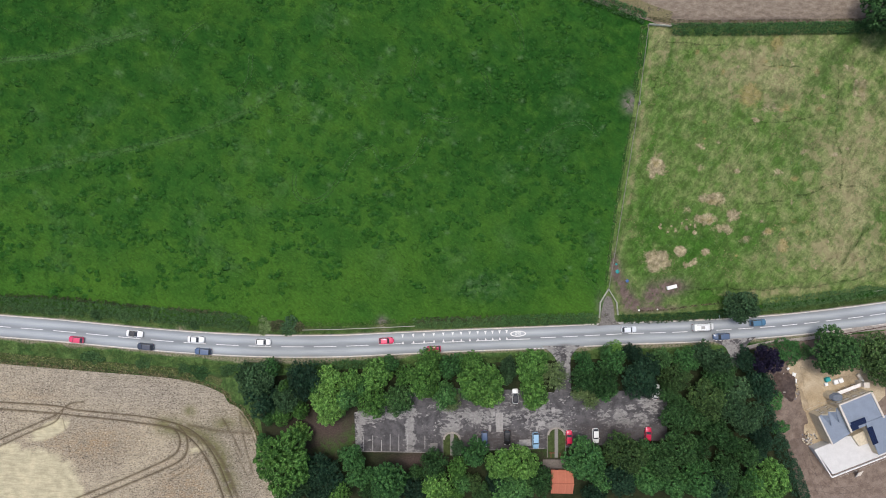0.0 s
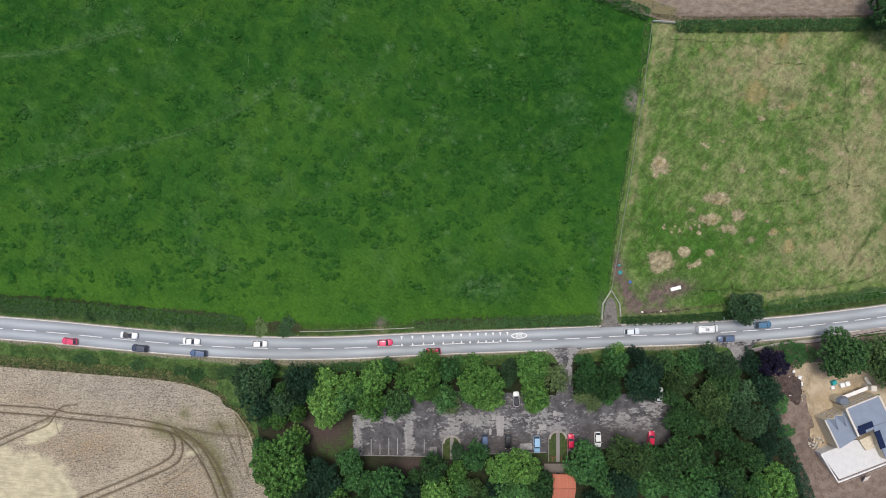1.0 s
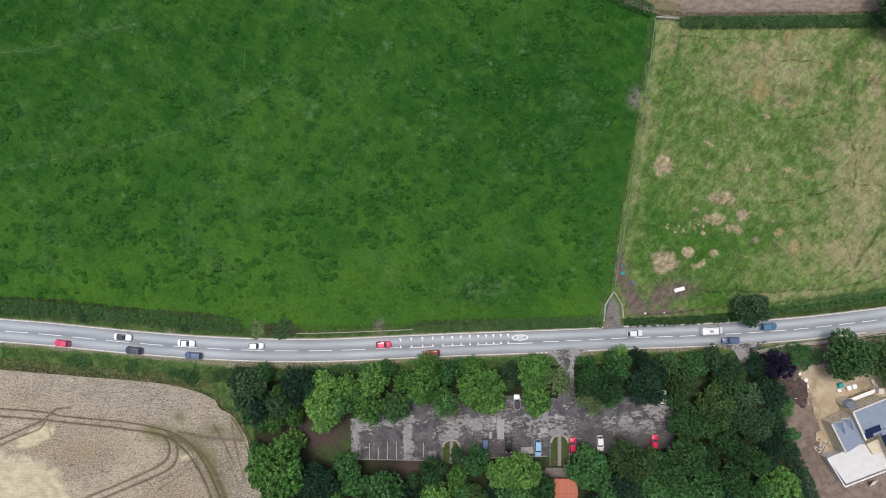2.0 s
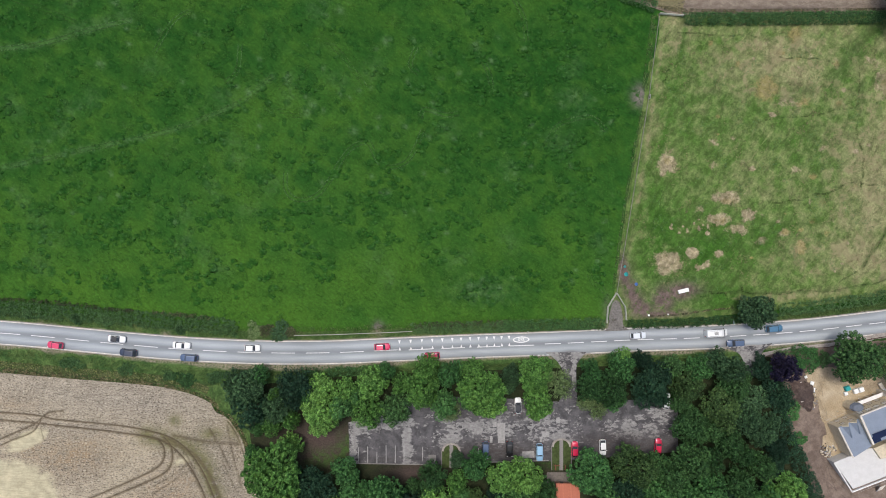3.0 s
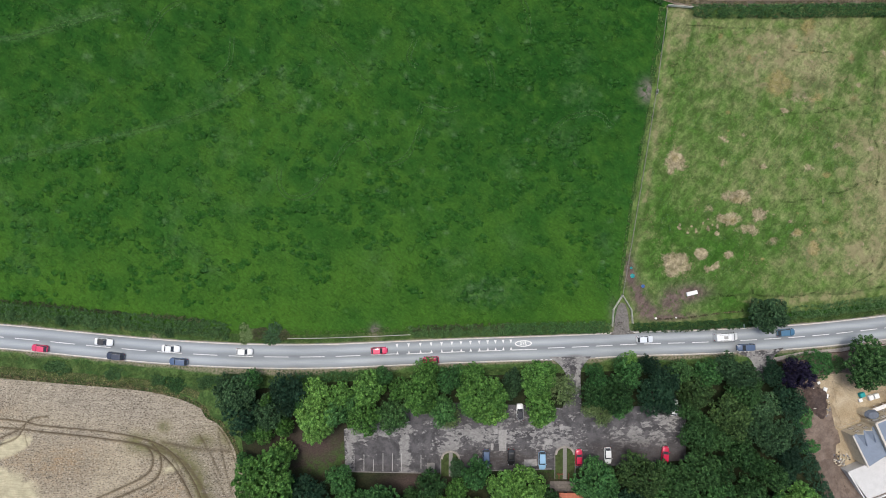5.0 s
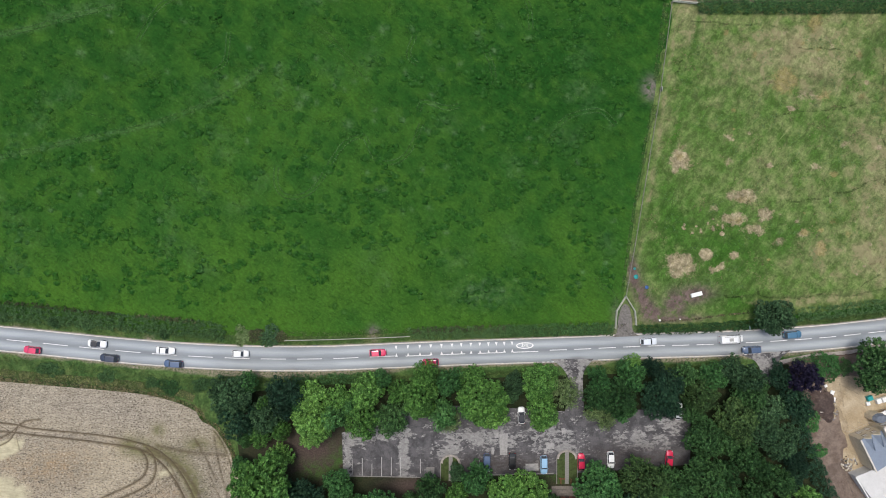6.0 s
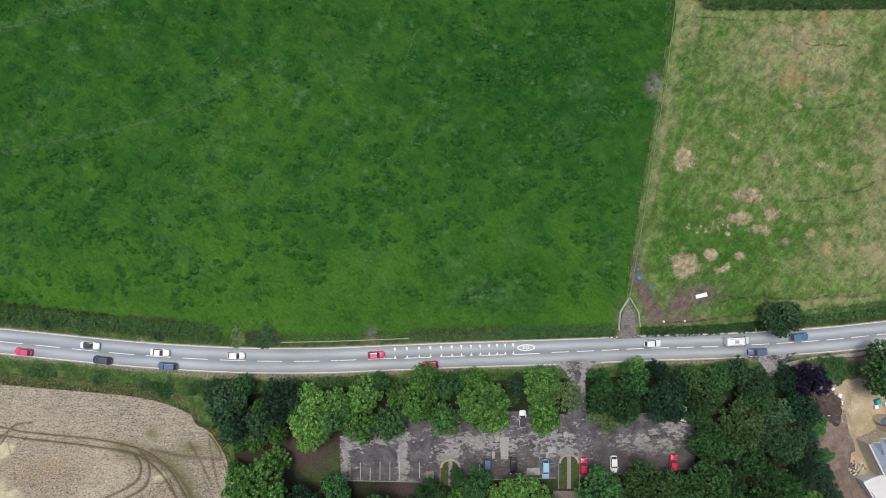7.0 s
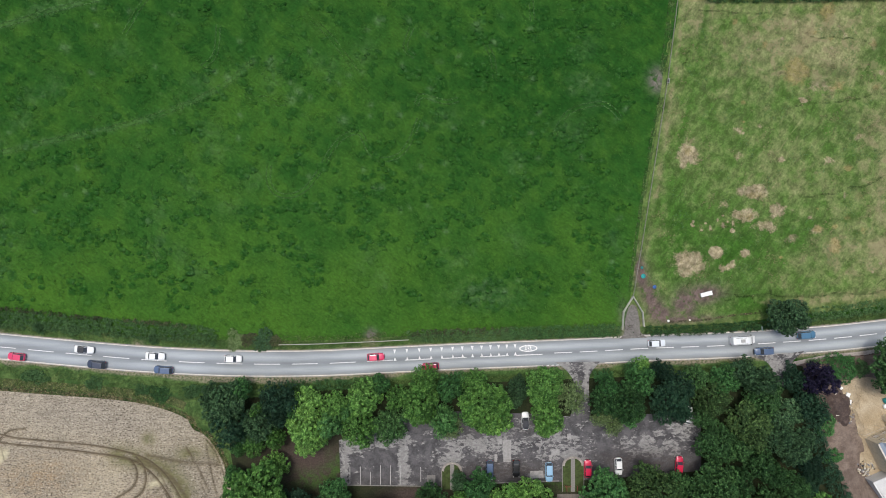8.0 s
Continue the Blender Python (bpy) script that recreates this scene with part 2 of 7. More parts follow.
def carpark_material():
    k = Nodes("worn_carpark_asphalt", 0.85)
    p = k.where()
    lump = k.noise(k.stretch(p, (0.50, 1.5, 1.0), 3), 1.3, 7, 0.74, 0.2)
    flake = k.noise(k.stretch(p, (0.8, 1.2, 1.0), 24), 0.75, 5, 0.72, 0.3)
    block = k.cells(k.stretch(p, (0.75, 0.9, 0)), 1.5, "F1", "Color")
    fine = k.noise(p, 0.25, 4, 0.75)
    dark = k.mix(k.band(k.noise(p, 2.4, 5, 0.65), 0.35, 0.65), (0.060, 0.058, 0.063), (0.116, 0.112, 0.118))
    pale = k.mix(k.band(flake, 0.3, 0.7), (0.195, 0.190, 0.190), (0.315, 0.307, 0.303))
    tilt = k.t.nodes.new("ShaderNodeSeparateColor")
    k.put(tilt.inputs[0], block)
    wear = k.math("ADD", k.attr("worn"), k.math("MULTIPLY", k.math("SUBTRACT", lump, 0.5), 1.5))
    wear = k.math("ADD", wear, k.math("MULTIPLY", k.math("SUBTRACT", tilt.outputs[0], 0.5), 0.34))
    wear = k.math("ADD", wear, k.math("MULTIPLY", k.math("SUBTRACT", flake, 0.5), 1.5))
    fac = k.band(wear, 0.23, 0.40, (0.0, 0.92))
    col = k.mix(fac, dark, pale)
    # Tree shade over the bays is put into the asphalt colour here.
    col = k.mix(k.math("MULTIPLY", k.attr("soil_and_shade"), k.band(lump, 0.30, 0.55)), col, (0.066, 0.058, 0.058))
    col = k.tone(col, k.band(fine, 0.25, 0.75, (0.76, 1.24)))
    k.bump(k.math("ADD", fac, k.math("MULTIPLY", fine, 0.3)), 0.03, 0.5)
    return k.done(col)


def earth_material(name, a, b, size=2.6, fleck=(0.3, 0.28, 0.25), rows=1.0):
    k = Nodes(name)
    p = k.stretch(k.where(), (1.0 / rows, rows, 1.0), 1 if rows > 1 else 27)
    mid = k.noise(p, size, 6, 0.70, 0.15)
    fine = k.noise(p, 0.3, 4, 0.75)
    col = k.mix(k.band(mid, 0.34, 0.66), a, b)
    col = k.mix(k.band(k.noise(p, 0.9, 4, 0.75), 0.62, 0.72, (0.0, 0.7)), col, fleck)
    col = k.mix(k.math("MULTIPLY", k.attr("dark"), k.band(mid, 0.9, 0.5)), col, (0.058, 0.045, 0.042))
    col = k.tone(col, k.band(fine, 0.25, 0.75, (0.78, 1.22)))
    k.bump(k.math("ADD", mid, fine), 0.06, 0.5)
    return k.done(col)


def leaf_material(name, dark, light, tip=None):
    """Leaves vary leaf by leaf, sprig by sprig and tree by tree."""
    k = Nodes(name, 0.62)
    p = k.where(True)
    sprig = k.noise(p, 0.24, 3, 0.6)
    col = k.mix(k.band(sprig, 0.38, 0.62), dark, light)
    col = k.tone(col, k.band(k.noise(p, 0.9, 2, 0.5), 0.32, 0.68, (0.78, 1.20)))
    col = k.mix(k.band(k.chance(True), 0.55, 1.0, (0.0, 0.5)), col, tip or light)
    col = k.tone(col, k.band(k.chance(True), 0.0, 1.0, (0.66, 1.30)))
    col = k.tone(col, k.band(k.chance(), 0.0, 1.0, (0.74, 1.28)), k.band(k.chance(), 0.0, 1.0, (0.507, 0.492)))
    k.b.inputs["Specular IOR Level"].default_value = 0.12
    shine = k.t.nodes.new("ShaderNodeBsdfTranslucent")
    k.put(shine.inputs[0], col)
    both = k.t.nodes.new("ShaderNodeMixShader")
    both.inputs[0].default_value = 0.10
    k.done(col)
    k.t.links.new(k.b.outputs[0], both.inputs[1])
    k.t.links.new(shine.outputs[0], both.inputs[2])
    k.t.links.new(both.outputs[0], k.t.nodes["Material Output"].inputs[0])
    return k.m


def plain(name, col, rough=0.6, metal=0.0, grain=0.12, size=0.4, relief=0.0, fleck=None):
    """Paint, metal, wood or stone with a light mottling at two sizes."""
    k = Nodes(name, rough, metal)
    p = k.where(True)
    a, b = k.noise(p, size, 4, 0.65), k.noise(p, size * 0.14, 3, 0.7)
    c = k.mix(k.band(a, 0.58, 0.72, (0.0, 0.6)), col, fleck) if fleck else k.mix(0.0, col, col)
    c = k.tone(c, k.band(a, 0.25, 0.75, (1 - grain, 1 + grain)))
    c = k.tone(c, k.band(b, 0.25, 0.75, (1 - grain * 0.7, 1 + grain * 0.7)))
    if relief:
        k.bump(b, relief, 0.6)
    return k.done(c)


def car_paint(name, col):
    return glossy(plain(name, col, 0.30, 0.0, 0.03, 0.8), 1.0)


def glossy(m, coat=0.0):
    b = m.node_tree.nodes["Principled BSDF"]
    b.inputs["Coat Weight"].default_value = coat
    b.inputs["Coat Roughness"].default_value = 0.06
    b.inputs["Specular IOR Level"].default_value = 0.6
    return m


MEADOW, PASTURE, CROP = meadow_material(), pasture_material(), stubble_material()
VERGE, LITTER, ROAD, CARPARK = verge_material(), litter_material(), road_material(), carpark_material()
PLOUGH = earth_material("harrowed_brown_soil", (0.150, 0.118, 0.092), (0.245, 0.204, 0.164), 1.5, (0.32, 0.275, 0.225), 1.35)
SAND = earth_material("pale_building_sand", (0.330, 0.258, 0.165), (0.440, 0.362, 0.256), 4.0, (0.46, 0.38, 0.27))
MUD = earth_material("trodden_brown_earth", (0.145, 0.108, 0.086), (0.225, 0.175, 0.145), 2.2, (0.30, 0.26, 0.22))
TOPSOIL = earth_material("dark_dug_topsoil", (0.070, 0.050, 0.044), (0.125, 0.092, 0.080), 0.9, (0.24, 0.20, 0.17))
GRIT = earth_material("gravel_and_dust", (0.245, 0.215, 0.195), (0.350, 0.315, 0.290), 1.6, (0.42, 0.39, 0.36))
PAINT = plain("worn_white_road_paint", (0.70, 0.70, 0.70), 0.7, 0, 0.14, 0.5)
EDGE_PAINT = plain("dusty_cream_edge_paint", (0.60, 0.57, 0.52), 0.8, 0, 0.2, 0.7)
KERB = plain("grey_kerb_stone", (0.22, 0.208, 0.198), 0.9, 0, 0.15, 0.5, 0.01)
BARK = plain("grey_brown_bark", (0.050, 0.042, 0.033), 0.95, 0, 0.3, 0.25, 0.03)
RAIL_WOOD = plain("silvered_fence_timber", (0.40, 0.40, 0.34), 0.9, 0, 0.2, 0.6, 0.01)
PATCH = plain("pale_worn_concrete_patch", (0.30, 0.29, 0.285), 0.9, 0, 0.22, 0.6, 0.01, (0.20, 0.19, 0.19))
FADED = plain("faded_bay_paint", (0.38, 0.375, 0.37), 0.8, 0, 0.25, 0.5)
DULL_GRASS = plain("short_dull_grass", (0.052, 0.072, 0.026), 0.95, 0, 0.3, 0.9, 0.03)
TRACK_PALE = track_material("pressed_pale_grass", (0.052, 0.130, 0.034), (0.074, 0.160, 0.050), 0.50, 0.16, 0.58)
TRACK_FAINT = track_material("faint_pressed_grass", (0.055, 0.130, 0.028), (0.080, 0.165, 0.050), 0.45)
GATE_MUD = track_material("gateway_mud", (0.118, 0.108, 0.100), (0.200, 0.188, 0.178), 1.0, 0.2, 0.5)
TRACK_DARK = track_material("trodden_green_trail", (0.046, 0.086, 0.022), (0.070, 0.108, 0.030), 0.5, 0.40, 0.62)
TRACK_SIDE = track_material("thin_grass_along_the_fence", (0.046, 0.096, 0.024), (0.082, 0.128, 0.044), 0.65, 0.36, 0.62)
TRACK_OLIVE = track_material("dry_olive_grass", (0.088, 0.102, 0.040), (0.132, 0.138, 0.060), 0.7, 0.22, 0.58)
TRACK_BANK = track_material("dry_tan_grass", (0.130, 0.122, 0.062), (0.205, 0.178, 0.105), 0.9, 0.20, 0.50)
TRACK_SOIL = track_material("tyre_marks_in_soil", (0.110, 0.085, 0.070), (0.160, 0.125, 0.104), 0.22)
TRACK_SAND = track_material("tyre_marks_in_sand", (0.285, 0.215, 0.135), (0.345, 0.268, 0.170), 0.22)
TRACK_BROWN = track_material("bare_crop_edge", (0.074, 0.070, 0.036), (0.120, 0.108, 0.058), 0.8)
LEAF = {
    "bright": leaf_material("bright_leaves", (0.056, 0.150, 0.034), (0.138, 0.300, 0.062), (0.225, 0.400, 0.122)),
    "mid": leaf_material("green_leaves", (0.032, 0.104, 0.034), (0.078, 0.200, 0.058), (0.130, 0.272, 0.098)),
    "dark": leaf_material("dark_leaves", (0.010, 0.034, 0.021), (0.027, 0.066, 0.036), (0.048, 0.098, 0.056)),
    "deep": leaf_material("deep_green_leaves", (0.020, 0.060, 0.021), (0.053, 0.126, 0.040), (0.096, 0.190, 0.068)),
    "dull": leaf_material("dull_green_leaves", (0.026, 0.067, 0.032), (0.064, 0.132, 0.058), (0.112, 0.194, 0.094)),
    "olive": leaf_material("olive_leaves", (0.038, 0.083, 0.030), (0.090, 0.162, 0.050), (0.156, 0.236, 0.088)),
    "pale": leaf_material("pale_yellow_green_leaves", (0.070, 0.118, 0.046), (0.128, 0.190, 0.074), (0.190, 0.254, 0.118)),
    "purple": leaf_material("purple_leaves", (0.011, 0.009, 0.024), (0.024, 0.019, 0.045), (0.036, 0.030, 0.060)),
    "hedge": leaf_material("hedge_leaves", (0.034, 0.084, 0.030), (0.068, 0.138, 0.050), (0.108, 0.182, 0.074)),
    "scrub": leaf_material("brown_green_scrub", (0.042, 0.052, 0.024), (0.082, 0.094, 0.044), (0.126, 0.126, 0.068)),
    "straw": leaf_material("dry_straw_tufts", (0.150, 0.130, 0.065), (0.235, 0.205, 0.110), (0.300, 0.265, 0.160)),
    "verge": leaf_material("rough_verge_blades", (0.055, 0.112, 0.028), (0.105, 0.155, 0.046), (0.155, 0.195, 0.076)),
    "tuft": leaf_material("meadow_grass_tufts", (0.018, 0.076, 0.013), (0.036, 0.106, 0.017), (0.054, 0.128, 0.028)),
}


# ---------------------------------------------------------------- geometry helpers
def mesh_object(name, verts, faces, material, attrs=None, smooth=False):
    me = bpy.data.meshes.new(name)
    me.from_pydata(verts, [], faces)
    if material:
        me.materials.append(material)
    for key, values in (attrs or {}).items():
        layer = me.attributes.new(key, "FLOAT", "POINT")
        layer.data.foreach_set("value", np.asarray(values, dtype=np.float32))
    if smooth:
        me.shade_smooth()
    me.update()
    return new(name, me)


def curve_points(points, count):
    """A smooth line through the points (Catmull-Rom), resampled evenly to count points."""
    p = np.array(points, float)
    p = np.vstack([2 * p[0] - p[1], p, 2 * p[-1] - p[-2]])
    out = []
    for i in range(1, len(p) - 2):
        t = np.linspace(0, 1, 24, endpoint=False)[:, None]
        a, b, c, d = p[i - 1 : i + 3]
        out.append(0.5 * (2 * b + (c - a) * t + (2 * a - 5 * b + 4 * c - d) * t**2 + (3 * b - a - 3 * c + d) * t**3))
    q = np.vstack(out + [p[-2:-1]])
    s = np.concatenate([[0], np.cumsum(np.hypot(*np.diff(q[:, :2], axis=0).T))])
    u = np.linspace(0, s[-1], count)
    return np.stack([np.interp(u, s, q[:, i]) for i in range(q.shape[1])], 1)


def sheet(north, south, west, east, step):
    """A grid of points that fills the patch between four edge lines; returns points and faces."""
    size = lambda e: np.hypot(*(np.array(e[0]) - np.array(e[-1])))
    nu = max(2, int(max(size(north), size(south)) / step) + 1)
    nv = max(2, int(max(size(west), size(east)) / step) + 1)
    N, S = curve_points(north, nu)[:, None], curve_points(south, nu)[:, None]
    W, E = curve_points(west, nv)[None], curve_points(east, nv)[None]
    u, v = np.linspace(0, 1, nu)[:, None, None], np.linspace(0, 1, nv)[None, :, None]
    g = (1 - v) * N + v * S + (1 - u) * W + u * E
    g -= (1 - u) * (1 - v) * N[0] + u * (1 - v) * N[-1] + (1 - u) * v * S[0] + u * v * S[-1]
    return g.reshape(-1, 2), grid_faces(nu, nv)


def grid_faces(nu, nv):
    i = np.arange(nu - 1)[:, None] * nv + np.arange(nv - 1)[None]
    return np.stack([i, i + 1, i + nv + 1, i + nv], -1).reshape(-1, 4).tolist()


def stroke(g, points, width, soft=2.0):
    """1 on a line of that half-width, falling to 0 beside it."""
    p = curve_points(points, max(8, 6 * len(points)))[:, :2]
    best = np.full(len(g), 1e9)
    for a, b in zip(p[:-1], p[1:]):
        d = b - a
        t = np.clip(((g - a) @ d) / max(d @ d, 1e-9), 0, 1)
        best = np.minimum(best, np.hypot(*(g - a - t[:, None] * d).T))
    return np.exp(-((best / width) ** soft))


def blob(g, at, rx, ry=None, turn=0.0, soft=2.0):
    d = g - np.array(at)
    c, s = math.cos(radians(turn)), math.sin(radians(turn))
    x, y = d[:, 0] * c + d[:, 1] * s, -d[:, 0] * s + d[:, 1] * c
    return np.exp(-(((x / rx) ** 2 + (y / (ry or rx)) ** 2) ** (soft / 2)))


def rough(g, size, seed=0):
    return np.array([noise.noise((x / size, y / size, seed * 7.3)) for x, y in g])


def both(*fields):
    return np.clip(np.maximum.reduce(fields), 0, 1)


def land(name, edges, step, material, z, label, fields=None, height=None):
    g, faces = sheet(*edges, step)
    zz = np.full(len(g), z) + (height(g) if height else 0)
    attrs = {k: np.clip(f(g), 0, 1) for k, f in (fields or {}).items()}
    ob = mesh_object(name, np.column_stack([g, zz]), faces, material, attrs, True)
    if ob.data.polygons[0].normal.z < 0:
        ob.data.flip_normals()
    return tagged(ob, label, "ground", kind="structure")


# ---------------------------------------------------------------- the land
far = mesh_object("ground", *[([(x, y, -0.15) for x in (-2400, -500, 0, 500, 2400) for y in (-2400, -500, 0, 500, 2400)]), grid_faces(5, 5)], MEADOW)
far.data.flip_normals()
tagged(far, "wide grassy farmland reaching to the horizon", "ground", kind="structure")

ROAD_LINE = [(-420.0, 2.0), (-300.0, -7.5), (-200.0, -15.4), (-122.5, -21.3), (-106.9, -22.5), (-91.2, -24.0), (-75.6, -25.4), (-60.0, -26.4), (-44.4, -26.9), (-28.8, -26.8), (-13.1, -26.1), (2.5, -25.4),
             (18.1, -24.8), (33.8, -24.2), (49.4, -23.4), (65.0, -22.9), (80.6, -22.1), (96.2, -20.9), (111.9, -19.1), (122.5, -17.7), (200.0, -7.0), (300.0, 20.0), (420.0, 60.0)]
LINE = curve_points(ROAD_LINE, 1100)
TANGENT = np.gradient(LINE, axis=0)
TANGENT /= np.hypot(*TANGENT.T)[:, None]
ACROSS = np.column_stack([-TANGENT[:, 1], TANGENT[:, 0]])


def on_road(x, off):
    """A place beside the road's centre line at x, off metres to its north, and the road's heading there."""
    i = int(np.argmin(abs(LINE[:, 0] - x)))
    t = (x - LINE[i, 0]) / TANGENT[i, 0]
    p = LINE[i] + TANGENT[i] * t + ACROSS[i] * off
    return p[0], p[1], math.degrees(math.atan2(TANGENT[i, 1], TANGENT[i, 0]))


def ribbon(name, x0, x1, offs, z, material, fields=None):
    """A strip along the road between two x, with points at the given offsets."""
    keep = np.where((LINE[:, 0] >= x0) & (LINE[:, 0] <= x1))[0]
    offs = np.array(offs, float)
    g = (LINE[keep, None] + ACROSS[keep, None] * offs[None, :, None]).reshape(-1, 2)
    o = np.tile(offs, len(keep))
    attrs = {k: np.clip(f(g, o), 0, 1) for k, f in (fields or {}).items()}
    ob = mesh_object(name, np.column_stack([g, np.full(len(g), z)]), grid_faces(len(keep), len(offs)), material, attrs)
    if ob.data.polygons[0].normal.z < 0:
        ob.data.flip_normals()
    return ob


def wheel_wear(g, o):
    lane = np.abs(np.abs(o) - 1.5)
    return (0.75 * np.exp(-((lane / 0.85) ** 2)) + 0.25) * (0.85 + 0.25 * rough(g, 14.0, 3))


road = ribbon("road", -420, 420, np.linspace(-3.25, 3.25, 27), 0.06, ROAD, {
    "worn": wheel_wear,
    "dust": lambda g, o: np.clip((np.abs(o) - 2.75 + 0.25 * rough(g, 3.0, 5)) / 0.3, 0, 1) * 0.9,
    "patched": lambda g, o: both(blob(g, (74.7, -24.5), 1.6, 1.0), blob(g, (33.8, -26.7), 2.0, 0.6)),
})
tagged(road, "grey two-lane country road with worn wheel tracks", "road", kind="structure")

# Green meadow north of the road
random.seed(11)
CURLS = [[(26.7, 26.7), (29.8, 32.2), (33.7, 34.2), (39.2, 34.8), (43.1, 31.4)], [(10.3, 66.5), (14.2, 68.1), (18.1, 66.5), (21.2, 61.1), (22.0, 54.8)],
         [(-122.5, 52.0), (-105.3, 53.9), (-91.2, 58.0), (-81.6, 60.2)], [(-122.5, 20.2), (-113.1, 21.9), (-92.8, 26.4), (-70.9, 31.4), (-53.8, 38.4), (-44.4, 45.5)],
         [(-5.89, 34.69), (-4.44, 36.88), (1.09, 35.44), (4.29, 36.03)], [(-41.05, 20.47), (-41.03, 16.39), (-39.13, 13.64), (-35.64, 13.21), (-32.15, 14.97), (-29.11, 18.91), (-26.80, 22.99), (-23.61, 26.92), (-19.69, 28.25), (-18.08, 25.92), (-16.32, 22.73), (-13.55, 21.72), (-9.63, 23.04), (-6.88, 26.98), (-5.15, 31.49)],
         [(10.50, 50.02), (12.41, 45.66), (13.01, 40.57)], [(-32.43, 56.43), (-26.60, 51.35), (-20.02, 42.65)], [(-66.2, 62.7), (-70.9, 59.5), (-75.6, 51.7)],
         [(-53.0, 54.1), (-53.8, 47.0), (-56.9, 43.9)], [(-6.9, 53.3), (-8.4, 48.6), (-6.1, 46.2)], [(-113.1, 65.8), (-102.2, 61.9), (-95.9, 59.5)]]
for i in range(12):
    x, y, a = random.uniform(-118, 40), random.uniform(-6, 72), random.uniform(0, 6.3)
    line = [(x, y)]
    for j in range(random.randint(3, 5)):
        a += random.uniform(-0.8, 0.8)
        x, y = x + 2.6 * math.cos(a), y + 2.6 * math.sin(a)
        line.append((x, y))
    CURLS.append(line)


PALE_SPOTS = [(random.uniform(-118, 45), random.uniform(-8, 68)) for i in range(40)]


random.seed(83)
TUFT_SPOTS = [(random.uniform(-20, 46), random.uniform(-12, 60)) for i in range(46)] + [(random.uniform(-118, -20), random.uniform(0, 62)) for i in range(30)]


def meadow_pale(g):
    spots = [(-34.2, 38.1), (-35.6, 36.1), (-23.3, 31.1), (-40.5, 45.2), (-50.6, 41.4), (-89.7, 48.6), (34.5, 40.8), (31.4, 38.4), (8.8, 53.6), (-14.7, 54.8), (-27.2, 63.0), (-85.8, 65.0), (15.0, -10.0), (7.2, -9.2)]
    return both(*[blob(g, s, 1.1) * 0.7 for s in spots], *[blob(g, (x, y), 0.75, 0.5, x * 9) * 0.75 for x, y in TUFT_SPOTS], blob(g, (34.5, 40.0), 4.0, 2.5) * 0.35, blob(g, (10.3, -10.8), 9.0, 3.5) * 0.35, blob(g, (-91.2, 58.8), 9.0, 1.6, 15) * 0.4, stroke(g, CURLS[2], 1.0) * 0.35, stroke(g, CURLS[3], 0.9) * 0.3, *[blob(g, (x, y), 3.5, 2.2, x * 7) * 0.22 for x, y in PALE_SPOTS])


def meadow_edge(g):
    return np.clip(0.55 * np.exp(-((g[:, 1] + 16) / 19) ** 2) * (1 + rough(g, 9.0, 2)), 0, 1)


def meadow_dark(g):
    return 0.95 * both(blob(g, (25.9, 40.8), 38, 24), blob(g, (-75.6, 59.5), 60, 16) * 0.7, blob(g, (-106.9, 45.5), 45, 28) * 0.6, blob(g, (12.0, -10.0), 19, 7), blob(g, (49.4, 58.0), 8, 14), blob(g, (-113.1, 62.7), 26, 12), blob(g, (-25.6, 59.5), 40, 12) * 0.6)


land("field_meadow", ([(-140.0, 86.0), (-60.0, 86.0), (5.6, 87.7)], [(-140.0, -14.0), (-122.5, -17.3), (-91.2, -19.1), (-60.0, -21.7), (-28.8, -23.3), (2.5, -22.0), (33.8, -20.8), (43.0, -20.2)],
     [(-140.0, 86.0), (-140.0, -14.0)], [(5.6, 87.7), (35.3, 71.1), (55.9, 62.7), (52.9, 40.3), (48.6, 14.2), (45.2, -10.5), (43.0, -20.2)]), 0.5, MEADOW, 0.0,
     "lush dark green meadow with faint curling tracks", {
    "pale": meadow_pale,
    "edge": meadow_edge,
    "dark": meadow_dark,
    "mud": lambda g: both(blob(g, (51.7, 40.5), 1.9, 2.6), blob(g, (-16.7, -20.5), 1.5, 1.6), blob(g, (43.8, -15.5), 1.5, 3.0) * 0.5),
}, lambda g: 0.05 * rough(g, 3.0, 8))

def trail(line, width, material, name, label, twin=0.0, z=0.075):
    """A thin trail laid over the grass, single or as two wheel lines."""
    p = curve_points(line, max(12, 10 * len(line)))
    d = np.gradient(p, axis=0)
    d /= np.hypot(*d.T)[:, None] + 1e-9
    n = np.column_stack([-d[:, 1], d[:, 0]])
    verts, faces = [], []
    for o in ((-twin / 2, twin / 2) if twin else (0.0,)):
        start = len(verts)
        for q, m in zip(p, n):
            for s in (-1, 1):
                verts.append((*(q + m * (o + s * width / 2)), z))
        faces += [(start + 2 * i, start + 2 * i + 1, start + 2 * i + 3, start + 2 * i + 2) for i in range(len(p) - 1)]
    ob = mesh_object(name, verts, faces, material)
    if ob.data.polygons[0].normal.z < 0:
        ob.data.flip_normals()
    return tagged(ob, label, "track", kind="structure")


for i, c in enumerate(CURLS):
    trail(c, 0.36, TRACK_PALE if i < 12 and i not in (3, 7, 11) else TRACK_FAINT, "meadow_track", "faint pale curl of pressed meadow grass", 1.0 if i % 2 == 0 or i < 12 else 0.0)

trail([(55.5, 61.7), (54.2, 51.0), (53.0, 42.5)], 1.7, TRACK_SIDE, "fence_strip", "strip of thin olive grass along the fence", 0.0, 0.09)
